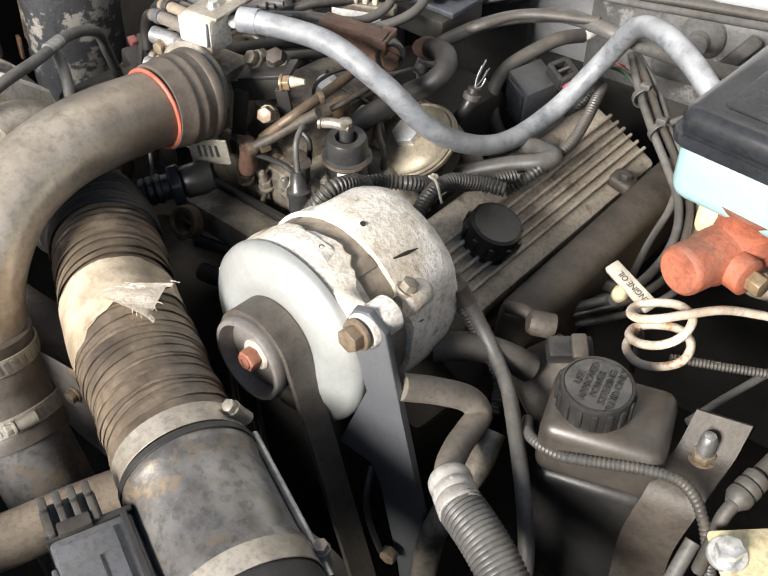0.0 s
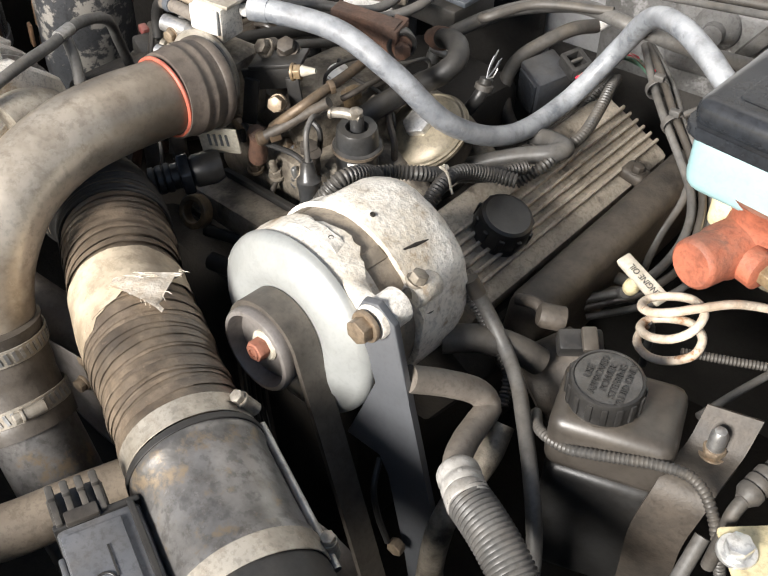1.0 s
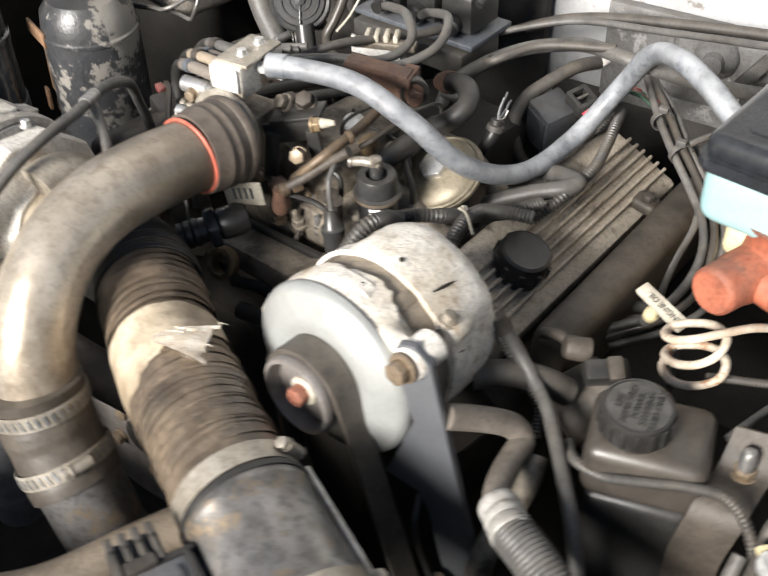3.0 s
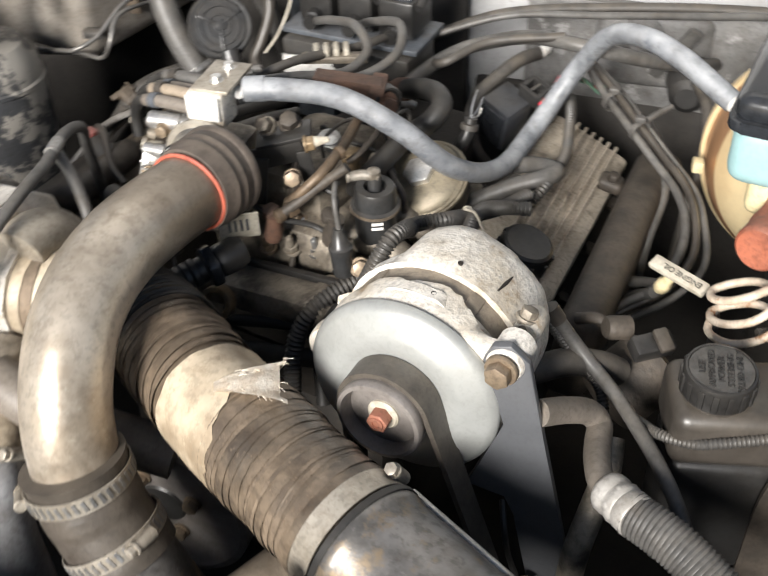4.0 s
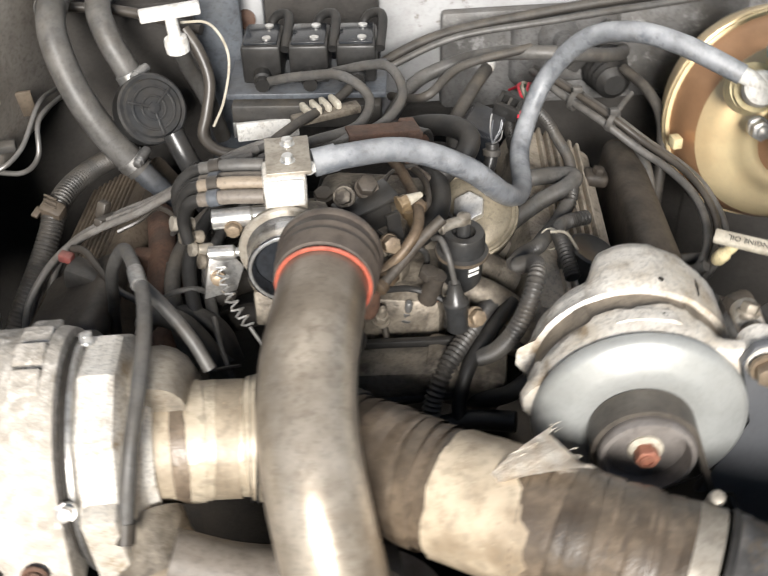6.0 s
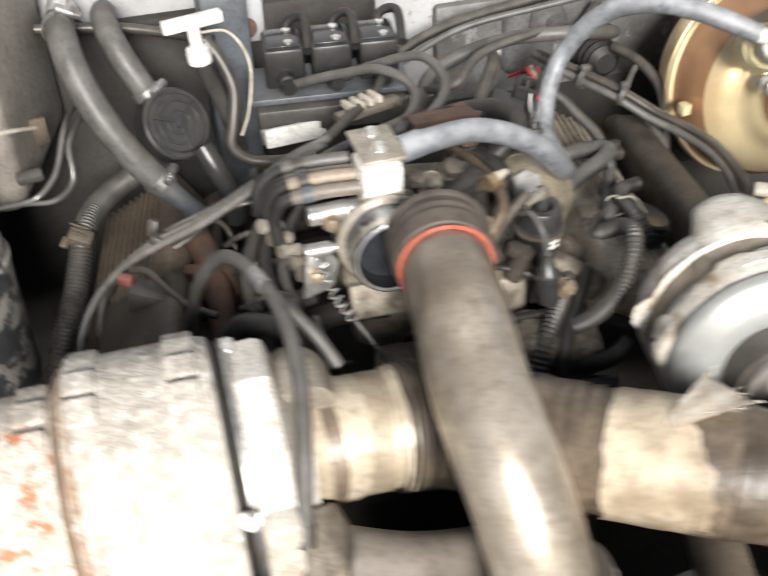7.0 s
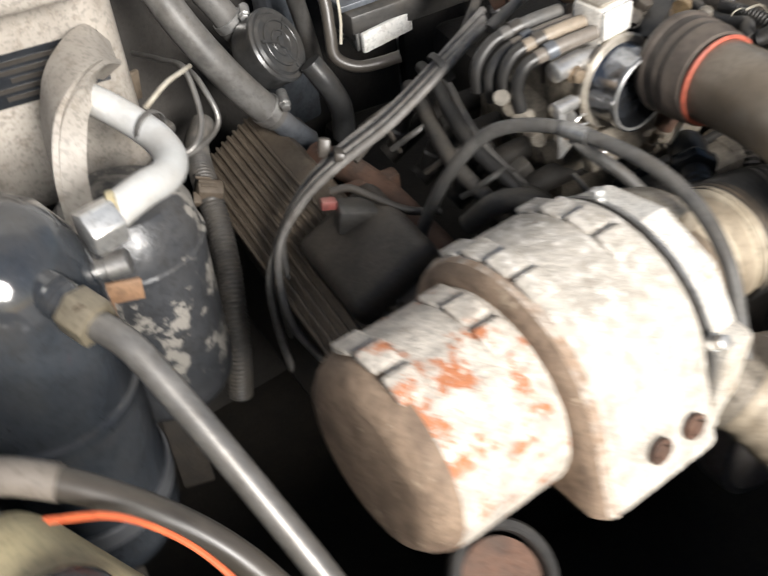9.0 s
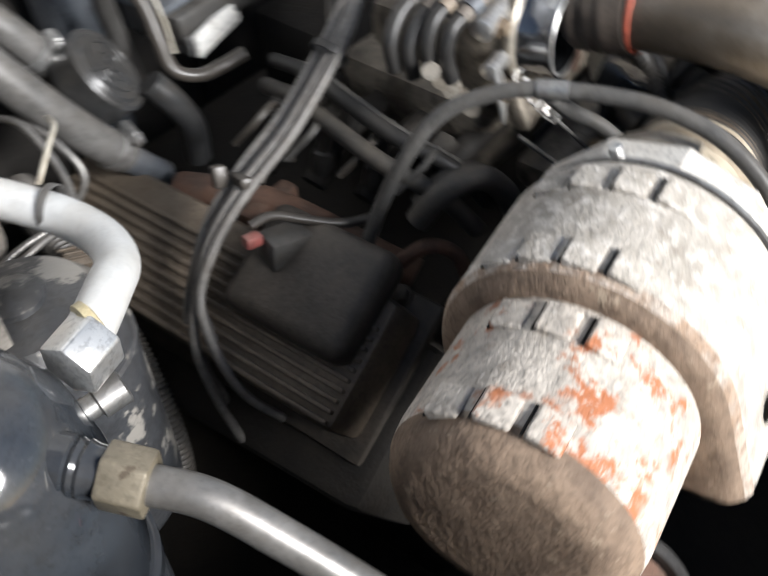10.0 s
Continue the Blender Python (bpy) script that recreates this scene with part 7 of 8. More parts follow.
for k in range(4):
    part("comb_tooth", block((-0.058 + 0.009 * k, 0.383 + 0.004 * k, 0.797), (0.0055, 0.020, 0.008), (0, 0, 24), bevel=0.002), IVORY, coils)
part("comb_base", block((-0.040, 0.386, 0.790), (0.066, 0.014, 0.008), (0, 0, 18), bevel=0.002), ALU_DIRTY, coils)
hose("spark_lead", [(-0.097, 0.470, 0.783), (-0.060, 0.432, 0.806), (-0.020, 0.398, 0.820), (0.000, 0.372, 0.810), (-0.012, 0.345, 0.800), (-0.055, 0.318, 0.802), (-0.100, 0.305, 0.795)], 0.0046, HOSE_MID, "grey spark plug lead looping from the coils", "spark lead", 12, "spark leads")
hose("spark_lead", [(-0.050, 0.468, 0.784), (-0.020, 0.440, 0.806), (0.020, 0.410, 0.822), (0.030, 0.372, 0.812), (0.005, 0.340, 0.800), (-0.05, 0.325, 0.795), (-0.11, 0.315, 0.785)], 0.0046, HOSE_MID, "grey spark plug lead looping from the coils", "spark lead", 12, "spark leads")
hose("spark_lead", [(-0.003, 0.466, 0.784), (-0.03, 0.41, 0.79), (-0.07, 0.355, 0.797), (-0.115, 0.325, 0.78)], 0.0046, RUBBER_DUSTY, "dark spark plug lead crossing the intake", "spark lead", 12, "spark leads")
hose("vacuum_line", [(0.030, 0.50, 0.742), (0.045, 0.45, 0.765), (0.060, 0.43, 0.778), (0.095, 0.46, 0.79), (0.17, 0.475, 0.80)], 0.0045, RUBBER_DUSTY, "dark vacuum line behind the coils", "hose", 12)

# ---------------------------------------------------------------- canister, heater hoses, fittings by the firewall
can = thing("vacuum_canister", (-0.21, 0.48, 0.70), "round black vacuum canister with moulded spokes", "canister")
CW = Vector((0.48, -0.70, 0.53)).normalized()
C0 = Vector((-0.210, 0.466, 0.764))
face = part("shell", lathe(C0 - CW * 0.034, CW, [(0.022, 0), (0.031, 0.004), (0.0345, 0.012), (0.0345, 0.026), (0.0356, 0.028), (0.0356, 0.032), (0.0335, 0.034), (0.030, 0.0335), (0.028, 0.036), (0.0, 0.037)], 56), PLASTIC_WORN, can)
for r in (0.0215, 0.012):
    part("ring_rib", ring(C0 + CW * 0.0015, CW, r - 0.001, r + 0.001, 0.0025, 40, 0.0004), PLASTIC_WORN, face)
for k in range(3):
    a = 2 * math.pi * k / 3 + 0.5
    part("spoke", block(None, (0.026, 0.0025, 0.003), bevel=0.0006, m=Matrix.Translation(C0 + CW * 0.0028) @ frame_of(CW) @ Matrix.Rotation(a, 4, "Z") @ pose(0.014, 0, 0)), PLASTIC_WORN, face)
part("hub", lathe(C0 + CW * 0.002, CW, [(0.006, 0), (0.0055, 0.003), (0.0, 0.0035)], 20), PLASTIC_WORN, face)
part("nozzle", tube([(-0.192, 0.448, 0.745), (-0.182, 0.438, 0.722), (-0.172, 0.436, 0.695), (-0.17, 0.44, 0.66)], 0.011, 18), PLASTIC_WORN, can)

hh = thing("heater_hose", (-0.26, 0.47, 0.69), "thick dusty grey heater hose with a worm clamp", "hose", "heater hoses")
part("hose_skin", tube([(-0.304, 0.560, 0.842), (-0.302, 0.528, 0.845), (-0.299, 0.502, 0.834), (-0.293, 0.486, 0.812), (-0.280, 0.470, 0.780), (-0.262, 0.460, 0.746), (-0.244, 0.456, 0.718), (-0.232, 0.454, 0.702)], 0.0145, 26), HOSE_MID, hh)
clamp((-0.2385, 0.4555, 0.711), (0.6, -0.1, -0.8), 0.0148, 0.010, (-0.225, 0.445, 0.74), hh)
part("metal_stub", tube([(-0.238, 0.456, 0.710), (-0.220, 0.452, 0.684), (-0.204, 0.450, 0.664)], 0.0115, 20), BLUE_GREY, hh, "blue-grey metal pipe stub")
clamp((-0.304, 0.540, 0.8435), (0, 1, 0), 0.0148, 0.011, (-0.290, 0.535, 0.87), hh)
hb = thing("heater_hose", (-0.25, 0.52, 0.75), "short dusty grey heater hose with a worm clamp", "hose", "heater hoses")
part("hose_skin", tube([(-0.262, 0.60, 0.830), (-0.262, 0.565, 0.838), (-0.259, 0.540, 0.832), (-0.250, 0.522, 0.812), (-0.238, 0.512, 0.788), (-0.230, 0.508, 0.768)], 0.0128, 24), HOSE_MID, hb)
clamp((-0.2345, 0.510, 0.779), (0.4, -0.2, -0.9), 0.0131, 0.009, (-0.215, 0.50, 0.79), hb)
part("metal_stub", tube([(-0.234, 0.510, 0.778), (-0.225, 0.508, 0.75), (-0.22, 0.51, 0.71)], 0.0105, 18), COVER_DARK, hb)
elb = thing("pipe_elbow", (-0.30, 0.58, 0.82), "bright metal pipe elbow at the firewall", "pipe")
part("elbow", tube([(-0.303, 0.552, 0.8435), (-0.303, 0.585, 0.846), (-0.300, 0.612, 0.835), (-0.298, 0.64, 0.81)], 0.0125, 22), ALU_BRIGHT, elb)

tee = thing("transmission_dipstick", (-0.18, 0.485, 0.76), "white plastic T-handle dipstick in its tube", "dipstick")
part("handle", block((-0.181, 0.485, 0.855), (0.058, 0.011, 0.012), (0, -2, 10), bevel=0.002), WHITE, tee)
part("stem", lathe((-0.181, 0.485, 0.852), (0.06, 0.03, -1), [(0.006, 0), (0.0065, 0.022), (0.011, 0.024), (0.012, 0.030), (0.0115, 0.038), (0.008, 0.040)], 24), WHITE, tee)
part("tube", tube([(-0.178, 0.487, 0.815), (-0.172, 0.495, 0.79), (-0.160, 0.505, 0.75), (-0.15, 0.51, 0.70)], 0.0085, 18), PLASTIC_DUSTY, tee)
hose("vent_hose", [(-0.172, 0.500, 0.830), (-0.160, 0.490, 0.812), (-0.152, 0.476, 0.785), (-0.158, 0.462, 0.756), (-0.163, 0.450, 0.738), (-0.150, 0.438, 0.728), (-0.128, 0.430, 0.726), (-0.110, 0.42, 0.73)], 0.0058, PLASTIC_GREY, "brown-grey vent hose curling below the dipstick", "hose", 14)
hose("thin_wire", [(-0.175, 0.505, 0.835), (-0.148, 0.505, 0.832), (-0.132, 0.495, 0.805), (-0.140, 0.470, 0.765), (-0.152, 0.455, 0.745)], 0.0014, IVORY, "thin pale wire by the dipstick", "wire", 6)
post = thing("firewall_post", (-0.13, 0.60, 0.65), "blue-grey steel post on the firewall with a rusty plug", "post")
part("post", block((-0.145, 0.575, 0.735), (0.050, 0.030, 0.26), (0, 0, 4), bevel=0.006), BLUE_GREY, post)
part("head", block((-0.118, 0.615, 0.800), (0.042, 0.018, 0.060), (0, 0, 4), bevel=0.008), BODY, post)
part("plug", lathe((-0.118, 0.606, 0.790), (0, -1, 0.1), [(0.011, 0), (0.011, 0.003), (0.0, 0.005)], 24), RUST, post)
hose("firewall_cable", [(-0.33, 0.58, 0.83), (-0.25, 0.575, 0.822), (-0.20, 0.56, 0.815), (-0.16, 0.54, 0.81)], 0.0055, PLASTIC_GREY, "grey cable along the firewall by the hoses", "cable", 12)

# ---------------------------------------------------------------- wiring over the passenger-side cover
loom = thing("main_wiring_loom", (-0.33, 0.42, 0.56), "thick corrugated grey loom down the fender side", "wiring loom")
part("loom", tube([(-0.268, 0.545, 0.668), (-0.292, 0.512, 0.672), (-0.310, 0.472, 0.676), (-0.321, 0.440, 0.672), (-0.328, 0.416, 0.656), (-0.336, 0.395, 0.640), (-0.346, 0.373, 0.624), (-0.358, 0.352, 0.604), (-0.37, 0.335, 0.57), (-0.38, 0.33, 0.53)], 0.0113, 22, ridge=0.0008, pitch=0.0040), PLASTIC_DUSTY, loom)
part("clip", join(block((-0.3235, 0.432, 0.672), (0.0245, 0.017, 0.0245), (20, 20, -20), bevel=0.004), block((-0.3375, 0.426, 0.677), (0.007, 0.012, 0.004), (20, 20, -20), bevel=0.001)), PLASTIC_TAN, loom, "brown clip on the loom")
for dy in (-0.005, 0.0, 0.005):
    part("clip_rib", block((-0.3235, 0.431 + dy, 0.6855 + 0.35 * dy), (0.014, 0.0018, 0.0025), (20, 20, -20), bevel=0.0005), PLASTIC_TAN, loom)

har = thing("spark_lead_harness", (-0.2, 0.31, 0.70), "grey spark leads tied together over the valve cover", "spark lead")
for k in range(4):
    o = Vector((0.0055 * (k - 1.5), 0.0062 * (k - 1.5), 0.002 * (k % 2)))
    pts = [(-0.098, 0.315, 0.800), (-0.132, 0.303, 0.795), (-0.166, 0.306, 0.774), (-0.204, 0.313, 0.750), (-0.244, 0.326, 0.727), (-0.278, 0.334, 0.703), (-0.306, 0.334, 0.674)]
    end = [(-0.326, 0.330, 0.640), (-0.334, 0.316, 0.600), (-0.336, 0.30, 0.56)] if k % 2 else [(-0.318, 0.320, 0.650), (-0.322, 0.300, 0.618), (-0.312, 0.278, 0.59)]
    part("lead", tube([tuple(Vector(p) + o) for p in pts] + [tuple(Vector(p) + o * 1.6) for p in end], 0.0036, 12), LEAD_GREY if k != 2 else HOSE_MID, har)
part("separator", block(None, (0.030, 0.009, 0.008), bevel=0.002, m=Matrix.Translation((-0.245, 0.328, 0.729)) @ pose(0, 0, 0, 10, 20, 62)), PLASTIC_GREY, har)
part("separator_clip", block(None, (0.010, 0.010, 0.016), bevel=0.002, m=Matrix.Translation((-0.250, 0.342, 0.731)) @ pose(0, 0, 0, 10, 20, 62)), PLASTIC_GREY, har)
part("second_tie", ring((-0.150, 0.304, 0.783), (-0.8, 0.1, -0.4), 0.0125, 0.014, 0.006, 24, 0.0004), RUBBER, har)
hose("sensor_wire", [(-0.236, 0.318, 0.722), (-0.216, 0.324, 0.728), (-0.200, 0.336, 0.732), (-0.188, 0.338, 0.722), (-0.182, 0.330, 0.70)], 0.0024, PLASTIC_GREY, "short grey sensor wire beside the harness", "wire", 8)
rp = thing("injector_plug", (-0.275, 0.29, 0.68), "dusty plug with a faded red lock tab", "plug")
part("lock_tab", block((-0.280, 0.296, 0.7135), (0.013, 0.009, 0.009), (0, 10, -20), bevel=0.002), RED, rp, "faded red lock tab")
part("plug_body", block((-0.263, 0.282, 0.700), (0.034, 0.024, 0.024), (0, 10, -25), bevel=0.004), PLASTIC_DUSTY, rp)
part("plug_wire", tube([(-0.274, 0.300, 0.720), (-0.262, 0.292, 0.722), (-0.248, 0.274, 0.714), (-0.232, 0.255, 0.705), (-0.210, 0.24, 0.70)], 0.0034, 10), PLASTIC_GREY, rp)
inj = thing("cast_housing", (-0.272, 0.258, 0.66), "dark oily smooth housing under the spark leads", "engine part")
GB = Matrix.Translation((-0.272, 0.258, 0.682)) @ pose(0, 0, 0, 0, 0, -8) @ pose(0, 0, 0, 0, -28, 0)
part("body", block(None, (0.084, 0.110, 0.030), bevel=0.012, segments=4, m=GB), GRIMY_CAST, inj)

br = thing("breather_hose", (-0.19, 0.1, 0.69), "arched grey breather hose over the turbocharger", "hose")
part("hose_skin", tube([(-0.238, 0.240, 0.670), (-0.232, 0.232, 0.705), (-0.221, 0.212, 0.758), (-0.203, 0.188, 0.796), (-0.188, 0.146, 0.815), (-0.176, 0.104, 0.816), (-0.172, 0.062, 0.814), (-0.174, 0.024, 0.803), (-0.180, -0.006, 0.780), (-0.188, -0.030, 0.738)], 0.0051, 18), HOSE_MID, br)
part("joiner", tube([(-0.1845, 0.134, 0.8165), (-0.1795, 0.116, 0.817)], 0.0059, 16), ZINC, br, "bright metal joiner")
part("hose_end", tube([(-0.1870, -0.027, 0.742), (-0.189, -0.034, 0.730)], 0.0066, 16), PLASTIC_GREY, br)
hose("branch_hose", [(-0.182, 0.126, 0.812), (-0.168, 0.120, 0.795), (-0.150, 0.105, 0.775), (-0.138, 0.092, 0.755)], 0.0050, HOSE_MID, "short grey branch hose beside the charge pipe", "hose", 12)
hose("lower_hose", [(-0.205, 0.212, 0.700), (-0.190, 0.196, 0.722), (-0.168, 0.182, 0.722), (-0.150, 0.172, 0.700), (-0.14, 0.165, 0.67)], 0.009, RUBBER_DUSTY, "dark curved hose behind the turbocharger", "hose", 16)
hose("lower_hose", [(-0.185, 0.222, 0.695), (-0.165, 0.206, 0.712), (-0.142, 0.196, 0.702), (-0.132, 0.19, 0.67)], 0.008, RUBBER_DUSTY, "dark curved hose behind the turbocharger", "hose", 16)
hose("return_pipe", [(-0.220, 0.225, 0.665), (-0.205, 0.205, 0.680), (-0.192, 0.190, 0.668), (-0.19, 0.18, 0.64)], 0.0055, RUST, "rusty bent return pipe under the breather hose", "pipe", 14)
rust = thing("rusty_manifold", (-0.2, 0.27, 0.6), "rusty brown exhaust manifold between the covers", "manifold")
part("log", tube([(-0.215, 0.42, 0.668), (-0.208, 0.37, 0.672), (-0.205, 0.32, 0.668), (-0.205, 0.26, 0.655), (-0.20, 0.22, 0.64)], 0.0135, 22), RUST, rust)
part("flange", block((-0.208, 0.34, 0.655), (0.05, 0.016, 0.05), (0, 0, -10), bevel=0.003), RUST, rust)
tagt = thing("wire_tag", (-0.13, 0.1, 0.69), "grey-white tag on a wire by the throttle", "tag")
part("tag", block((-0.135, 0.135, 0.715), (0.020, 0.002, 0.032), (50, 10, 20), bevel=0.0008), PLASTIC_GREY, tagt, smooth=False)
part("wire", tube([(-0.140, 0.165, 0.742), (-0.136, 0.146, 0.728), (-0.124, 0.118, 0.702), (-0.118, 0.10, 0.68)], 0.002, 8), HOSE_MID, tagt)

# ---------------------------------------------------------------- drier cans, white pipe, heater case
can1 = thing("accumulator_can", (-0.537, 0.232, 0.45), "glossy black accumulator can with a brass-grey pipe nut", "canister")
part("dome", lathe((-0.541, 0.234, 0.735), (0, 0, 1), [(0.0575, 0.0), (0.0575, 0.040), (0.056, 0.075), (0.0505, 0.105), (0.040, 0.125), (0.024, 0.137), (0.0, 0.141)], 64), CAN, can1)
part("seam", lathe((-0.541, 0.234, 0.727), (0, 0, 1), [(0.0575, 0.0), (0.0605, 0.001), (0.0605, 0.008), (0.0575, 0.010)], 64), CAN, can1)
part("lower_can", lathe((-0.541, 0.234, 0.575), (0, 0, 1), [(0.0, 0.0), (0.036, 0.001), (0.050, 0.010), (0.0575, 0.024), (0.0585, 0.034), (0.0585, 0.150), (0.0575, 0.152)], 64), CAN, can1)
part("support_leg", block((-0.541, 0.245, 0.51), (0.030, 0.006, 0.15), (0, 0, -20), bevel=0.002), GRIME, can1)
NW = Vector((0.32, -0.92, -0.22)).normalized()
N0 = Vector((-0.521, 0.184, 0.834))
part("neck", lathe(N0 - NW * 0.004, NW, [(0.013, -0.012), (0.013, 0.0), (0.0115, 0.001), (0.0125, 0.003), (0.0115, 0.005), (0.0125, 0.007), (0.0115, 0.010), (0.0115, 0.016)], 28), CAN, can1)
part("pipe_nut", hexagon(N0 + NW * 0.010, NW, 0.026, 0.020, 14), OLIVE, can1, "dull brass-grey pipe nut")
part("side_port", lathe((-0.488, 0.220, 0.812), (0.8, -0.35, 0.1), [(0.006, -0.012), (0.006, 0.006), (0.0085, 0.007), (0.0085, 0.020), (0.007, 0.021)], 20), ZINC, can1)
part("clamp_strap", band((-0.541, 0.234, 0.640), (0, 0, 1), 0.0587, 0.016, 0.002, 56), BRACKET_STEEL, can1)
rodp = thing("condenser_pipe", (-0.5, 0.1, 0.6), "straight dull aluminium pipe leaving the can", "pipe")
part("pipe", tube([tuple(N0 + NW * 0.028), (-0.504, 0.136, 0.822), (-0.496, 0.106, 0.800), (-0.485, 0.060, 0.760), (-0.474, 0.012, 0.715), (-0.465, -0.03, 0.67)], 0.0088, 24), DULL_PIPE, rodp)

can2 = thing("heater_canister", (-0.42, 0.37, 0.45), "tall black canister with peeling blistered paint", "canister")
part("shell", lathe((-0.434, 0.340, 0.575), (0.02, 0.0, 1), [(0.0, 0.0), (0.036, 0.001), (0.050, 0.008), (0.056, 0.020), (0.057, 0.032), (0.057, 0.155), (0.053, 0.183), (0.042, 0.197), (0.0, 0.203)], 64), PEEL, can2)
part("support_leg", block((-0.436, 0.345, 0.51), (0.030, 0.006, 0.15), (0, 0, -20), bevel=0.002), GRIME, can2)
part("seam", lathe((-0.4308, 0.340, 0.728), (0.02, 0.0, 1), [(0.0570, 0.0), (0.0582, 0.001), (0.0582, 0.005), (0.0565, 0.007)], 64), PEEL, can2)
part("cap", lathe((-0.430, 0.340, 0.776), (0.02, 0.0, 1), [(0.018, 0.0), (0.018, 0.004), (0.014, 0.007), (0.0, 0.008)], 32), PEEL, can2)
tan = thing("tan_bracket", (-0.46, 0.32, 0.6), "tan steel bracket with a square cut-out", "bracket")
part("strip", join(block((-0.462, 0.296, 0.690), (0.022, 0.004, 0.075), (0, 8, -20), bevel=0.001), block((-0.470, 0.293, 0.733), (0.050, 0.004, 0.018), (0, 4, -20), bevel=0.001), block((-0.462, 0.297, 0.628), (0.040, 0.004, 0.014), (0, 8, -20), bevel=0.001), block((-0.478, 0.291, 0.645), (0.010, 0.004, 0.030), (0, 8, -20), bevel=0.001)), TAN, tan)

wp = thing("aluminium_suction_pipe", (-0.42, 0.29, 0.78), "pale oxidised aluminium suction pipe in a tight bend", "pipe")
part("pipe", tube([(-0.424, 0.388, 0.838), (-0.414, 0.366, 0.834), (-0.404, 0.338, 0.828), (-0.399, 0.308, 0.824), (-0.404, 0.278, 0.825), (-0.420, 0.252, 0.832), (-0.440, 0.237, 0.840), (-0.458, 0.228, 0.842), (-0.474, 0.222, 0.841)], 0.0112, 26), ALU_PIPE, wp)
part("pipe_nut", hexagon((-0.488, 0.219, 0.840), (1, 0.06, 0.04), 0.027, 0.022, 10), ALU_BRIGHT, wp)
part("collar", lathe((-0.468, 0.2245, 0.8420), (1, -0.3, 0.04), [(0.012, 0), (0.0142, 0.001), (0.0142, 0.005), (0.012, 0.006)], 26), YELLOWED, wp)
wt = thing("cable_tie", (-0.403, 0.31, 0.83), "grey cable tie with a long tail round the pipe", "cable tie")
part("strap", ring((-0.3985, 0.322, 0.8265), (0.3, -1, -0.1), 0.0122, 0.0134, 0.005, 28, 0.0004), HOSE_MID, wt)
part("tail", tube([(-0.395, 0.326, 0.839), (-0.372, 0.340, 0.842), (-0.348, 0.362, 0.834), (-0.330, 0.39, 0.82)], 0.0018, 8), IVORY, wt)
case = thing("heater_case", (-0.45, 0.47, 0.6), "dusty beige-grey heater case with a dark label", "heater case")
part("case_body", block((-0.440, 0.545, 0.82), (0.20, 0.20, 0.22), (0, 0, -12), bevel=0.02, segments=4), CASE, case)
part("case_lid", block((-0.462, 0.470, 0.905), (0.17, 0.14, 0.03), (-8, 0, -12), bevel=0.010, segments=3), CASE, case)
part("case_arch", ribbon([(-0.372, 0.432, 0.842), (-0.392, 0.408, 0.858), (-0.418, 0.388, 0.862), (-0.444, 0.372, 0.850), (-0.460, 0.360, 0.820), (-0.466, 0.352, 0.78), (-0.468, 0.348, 0.72)], (0.25, 0.9, 0.1), 0.055, 0.010), CASE, case)
part("arch_lip", ribbon([(-0.378, 0.402, 0.838), (-0.396, 0.381, 0.853), (-0.420, 0.361, 0.857), (-0.446, 0.346, 0.846), (-0.463, 0.334, 0.816), (-0.470, 0.326, 0.776), (-0.472, 0.322, 0.72)], (0.25, 0.9, 0.1), 0.007, 0.018), CASE, case)
part("outlet_grommet", lathe((-0.424, 0.386, 0.838), (0.3, -0.9, -0.1), [(0.012, -0.004), (0.018, 0.0), (0.018, 0.004), (0.013, 0.007)], 26), CASE, case)
label = part("label", block((-0.429, 0.440, 0.834), (0.100, 0.0016, 0.042), (0, 0, -12), bevel=0), PLASTIC_GLOSS, case, "dark label with pale bars", smooth=False)
for k in range(5):
    part("label_bar", block(None, (0.070 - 0.014 * (k % 3), 0.0008, 0.0035), bevel=0, m=Matrix.Translation((-0.429, 0.440, 0.834)) @ pose(0, 0, 0, 0, 0, -12) @ pose(-0.004 * (k % 2), -0.0016, 0.014 - 0.007 * k)), PLASTIC_GREY, label, smooth=False)
bundle2 = thing("brake_pipe_group", (-0.33, 0.45, 0.7), "thin bent steel pipes beside the heater case", "pipe")
part("pipe", tube([(-0.304, 0.585, 0.745), (-0.3094, 0.5036, 0.7725), (-0.3133, 0.4441, 0.7873), (-0.3275, 0.3997, 0.7645), (-0.3446, 0.3835, 0.7557), (-0.3739, 0.3932, 0.7460), (-0.4228, 0.4018, 0.7366), (-0.47, 0.41, 0.725)], 0.0025, 10), DULL_PIPE, bundle2)
part("pipe", tube([(-0.294, 0.56, 0.745), (-0.3032, 0.4710, 0.7766), (-0.3109, 0.4202, 0.7803), (-0.3126, 0.4005, 0.7572), (-0.3332, 0.4099, 0.7345), (-0.3656, 0.4207, 0.7296), (-0.4100, 0.4269, 0.7221), (-0.46, 0.435, 0.71)], 0.0025, 10), DULL_PIPE, bundle2)
part("bracket", block((-0.345, 0.500, 0.760), (0.022, 0.004, 0.030), (10, 0, 10), bevel=0.001), COVER_TAN, bundle2)
part("clip", block((-0.352, 0.430, 0.752), (0.024, 0.012, 0.010), (10, 0, 10), bevel=0.003), PLASTIC_DUSTY, bundle2)

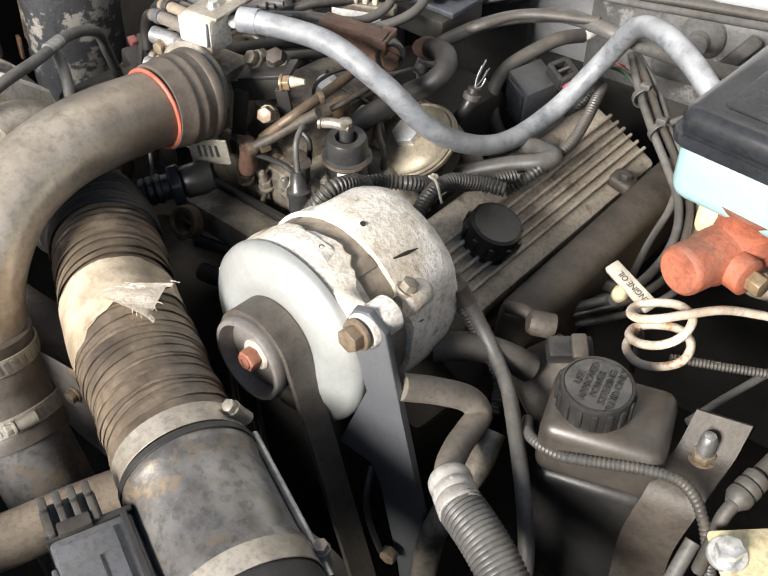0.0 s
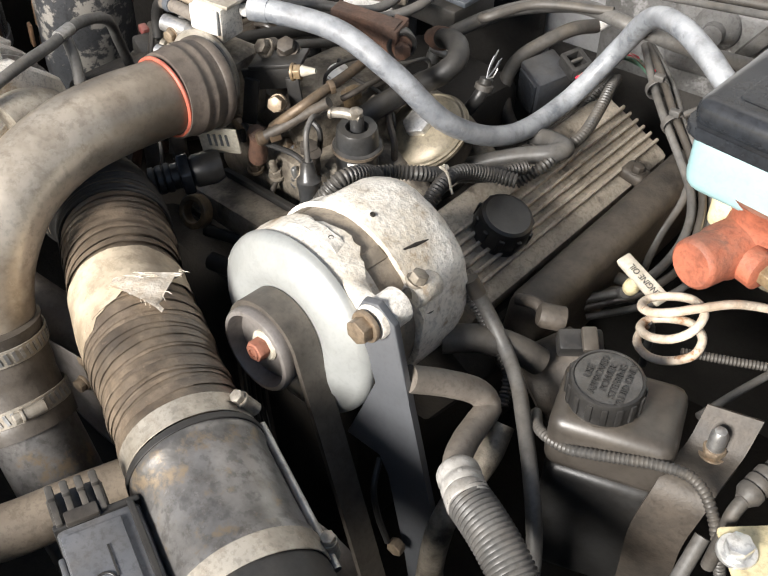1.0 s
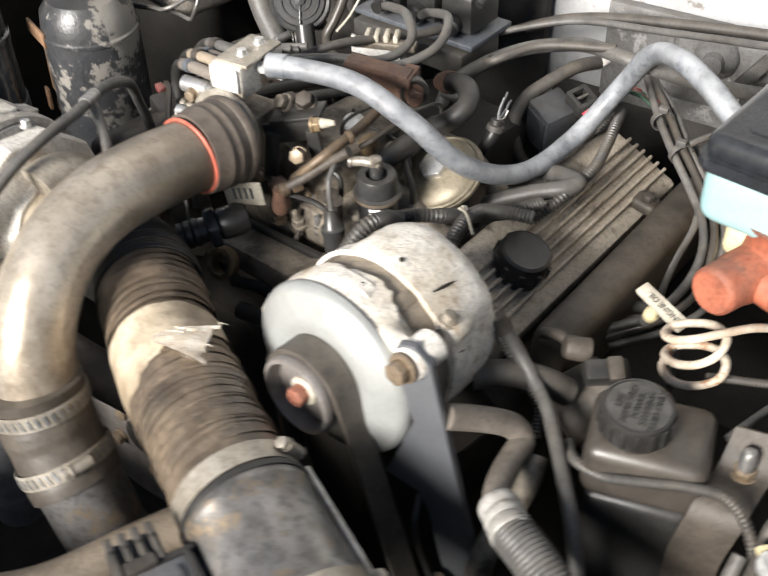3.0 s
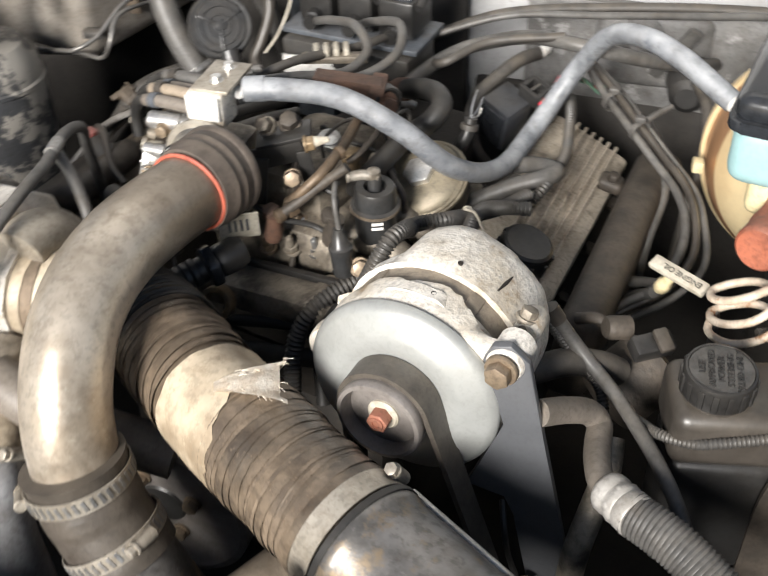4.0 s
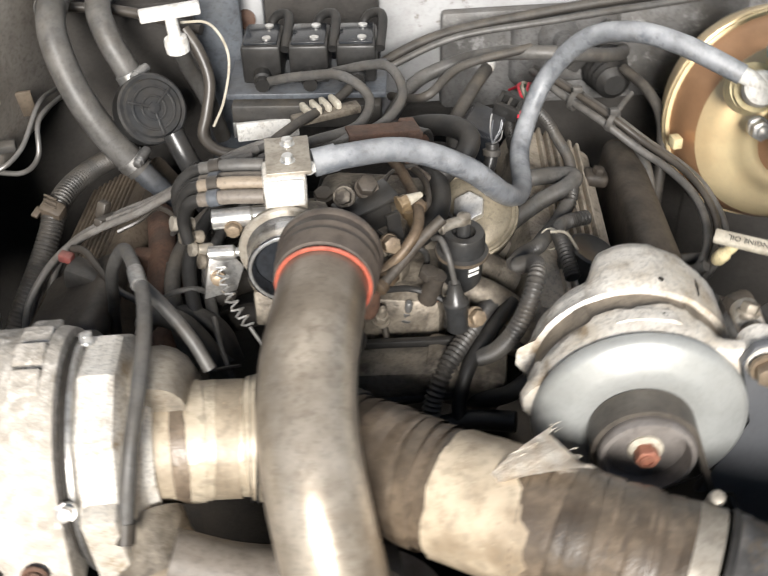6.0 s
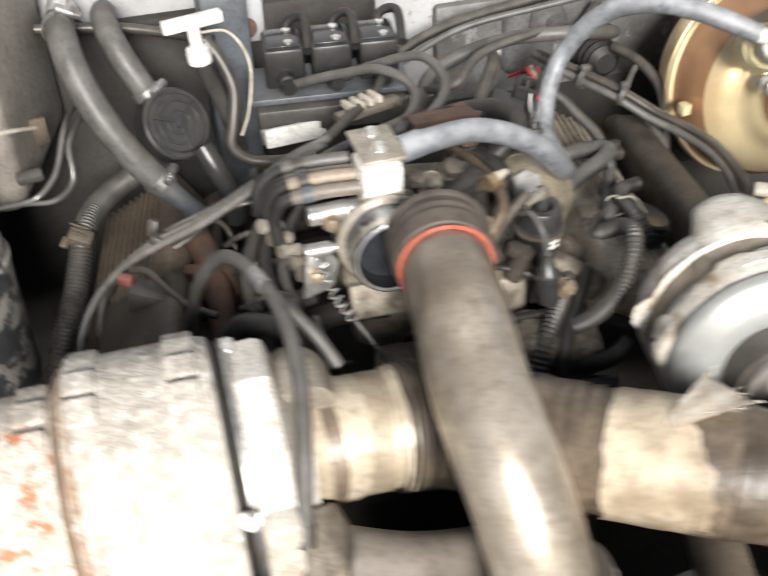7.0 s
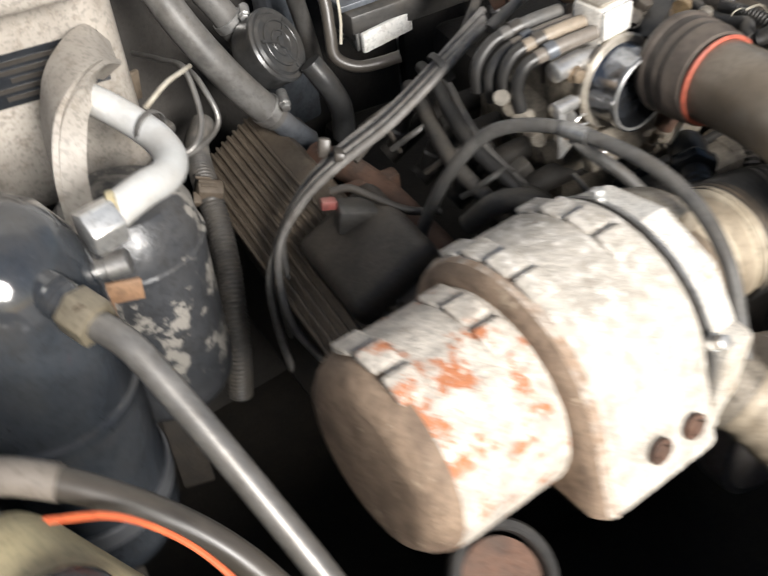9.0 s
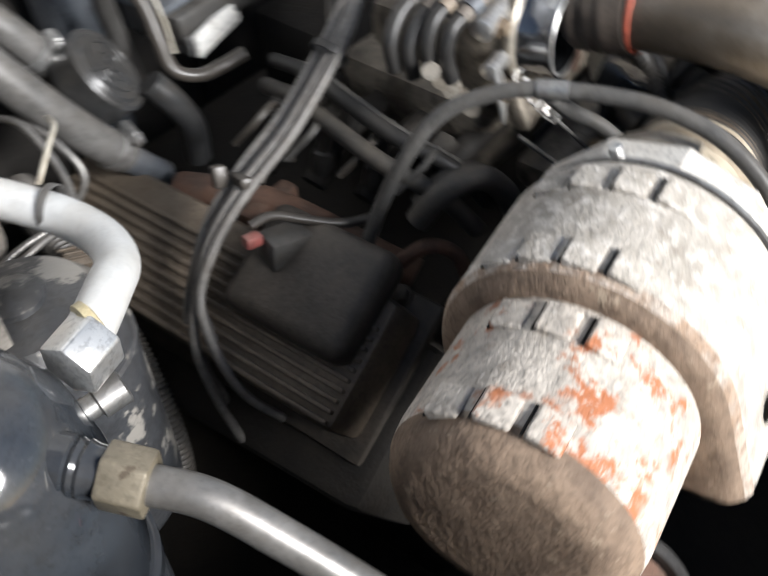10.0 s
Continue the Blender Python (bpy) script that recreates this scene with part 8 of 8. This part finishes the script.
# ---------------------------------------------------------------- washer bottle and cables in the near corner
wb = thing("washer_bottle", (-0.60, 0.0, 0.6), "yellowed plastic washer bottle with a dark cap", "bottle")
part("bottle", block((-0.628, 0.020, 0.735), (0.13, 0.13, 0.17), (0, 0, 20), bevel=0.03, segments=4), YELLOWED, wb)
part("cap", lathe((-0.597, 0.002, 0.815), (0.1, -0.05, 1), [(0.022, 0), (0.023, 0.002), (0.023, 0.014), (0.019, 0.017), (0.0, 0.018)], 32), PLASTIC_GLOSS, wb)
wh = thing("washer_hose", (-0.56, 0.05, 0.82), "brown-grey hose curving past the washer bottle", "hose")
part("hose_skin", tube([(-0.63, 0.105, 0.835), (-0.590, 0.075, 0.842), (-0.556, 0.045, 0.828), (-0.525, 0.012, 0.800), (-0.505, -0.02, 0.76), (-0.49, -0.05, 0.70)], 0.0078, 18), PLASTIC_GREY, wh)
part("sleeve", tube([(-0.604, 0.086, 0.840), (-0.590, 0.075, 0.842), (-0.572, 0.060, 0.837)], 0.0090, 18), HOSE_BROWN, wh)
hose("orange_cable", [(-0.585, 0.045, 0.836), (-0.560, 0.025, 0.838), (-0.540, -0.002, 0.828), (-0.525, -0.035, 0.80), (-0.51, -0.07, 0.76)], 0.0016, ORANGE_WIRE, "thin bright orange wire over the bottle", "wire", 8)
ringt = thing("pulley_ring", (-0.375, -0.02, 0.62), "black pulley rim below the turbocharger", "pulley")
part("rim", ring((-0.372, -0.012, 0.640), (0.1, -0.6, 0.8), 0.030, 0.038, 0.010, 48, 0.002), RUBBER, ringt)
part("hub", lathe((-0.372, -0.012, 0.636), (0.1, -0.6, 0.8), [(0.0, 0), (0.028, 0.0), (0.029, 0.004)], 36), RUST, ringt)
rc = thing("battery_cable", (-0.44, -0.01, 0.6), "bright red cable end in the shadow", "cable")
part("cable", tube([(-0.425, -0.004, 0.645), (-0.412, -0.008, 0.652), (-0.400, -0.012, 0.650)], 0.006, 14), BRIGHT_RED, rc)
hose("intercooler_pipe", [(-0.165, -0.03, 0.705), (-0.125, -0.035, 0.690), (-0.075, -0.03, 0.672), (-0.02, -0.02, 0.655)], 0.020, HOSE_BROWN, "grey-brown pipe passing under the inlet duct", "pipe", 26)
hose("coolant_pipe", [(0.000, -0.225, 0.632), (0.040, -0.184, 0.634), (0.070, -0.124, 0.634), (0.098, -0.060, 0.626), (0.12, 0.0, 0.61)], 0.020, HOSE_TAN, "brown steel coolant pipe under the airflow meter", "pipe", 26)
hose("cable", [(0.232, 0.014, 0.660), (0.238, -0.002, 0.648), (0.243, -0.004, 0.62), (0.252, -0.003, 0.59)], 0.0025, RUBBER, "thin black wire by the bracket", "wire", 8)
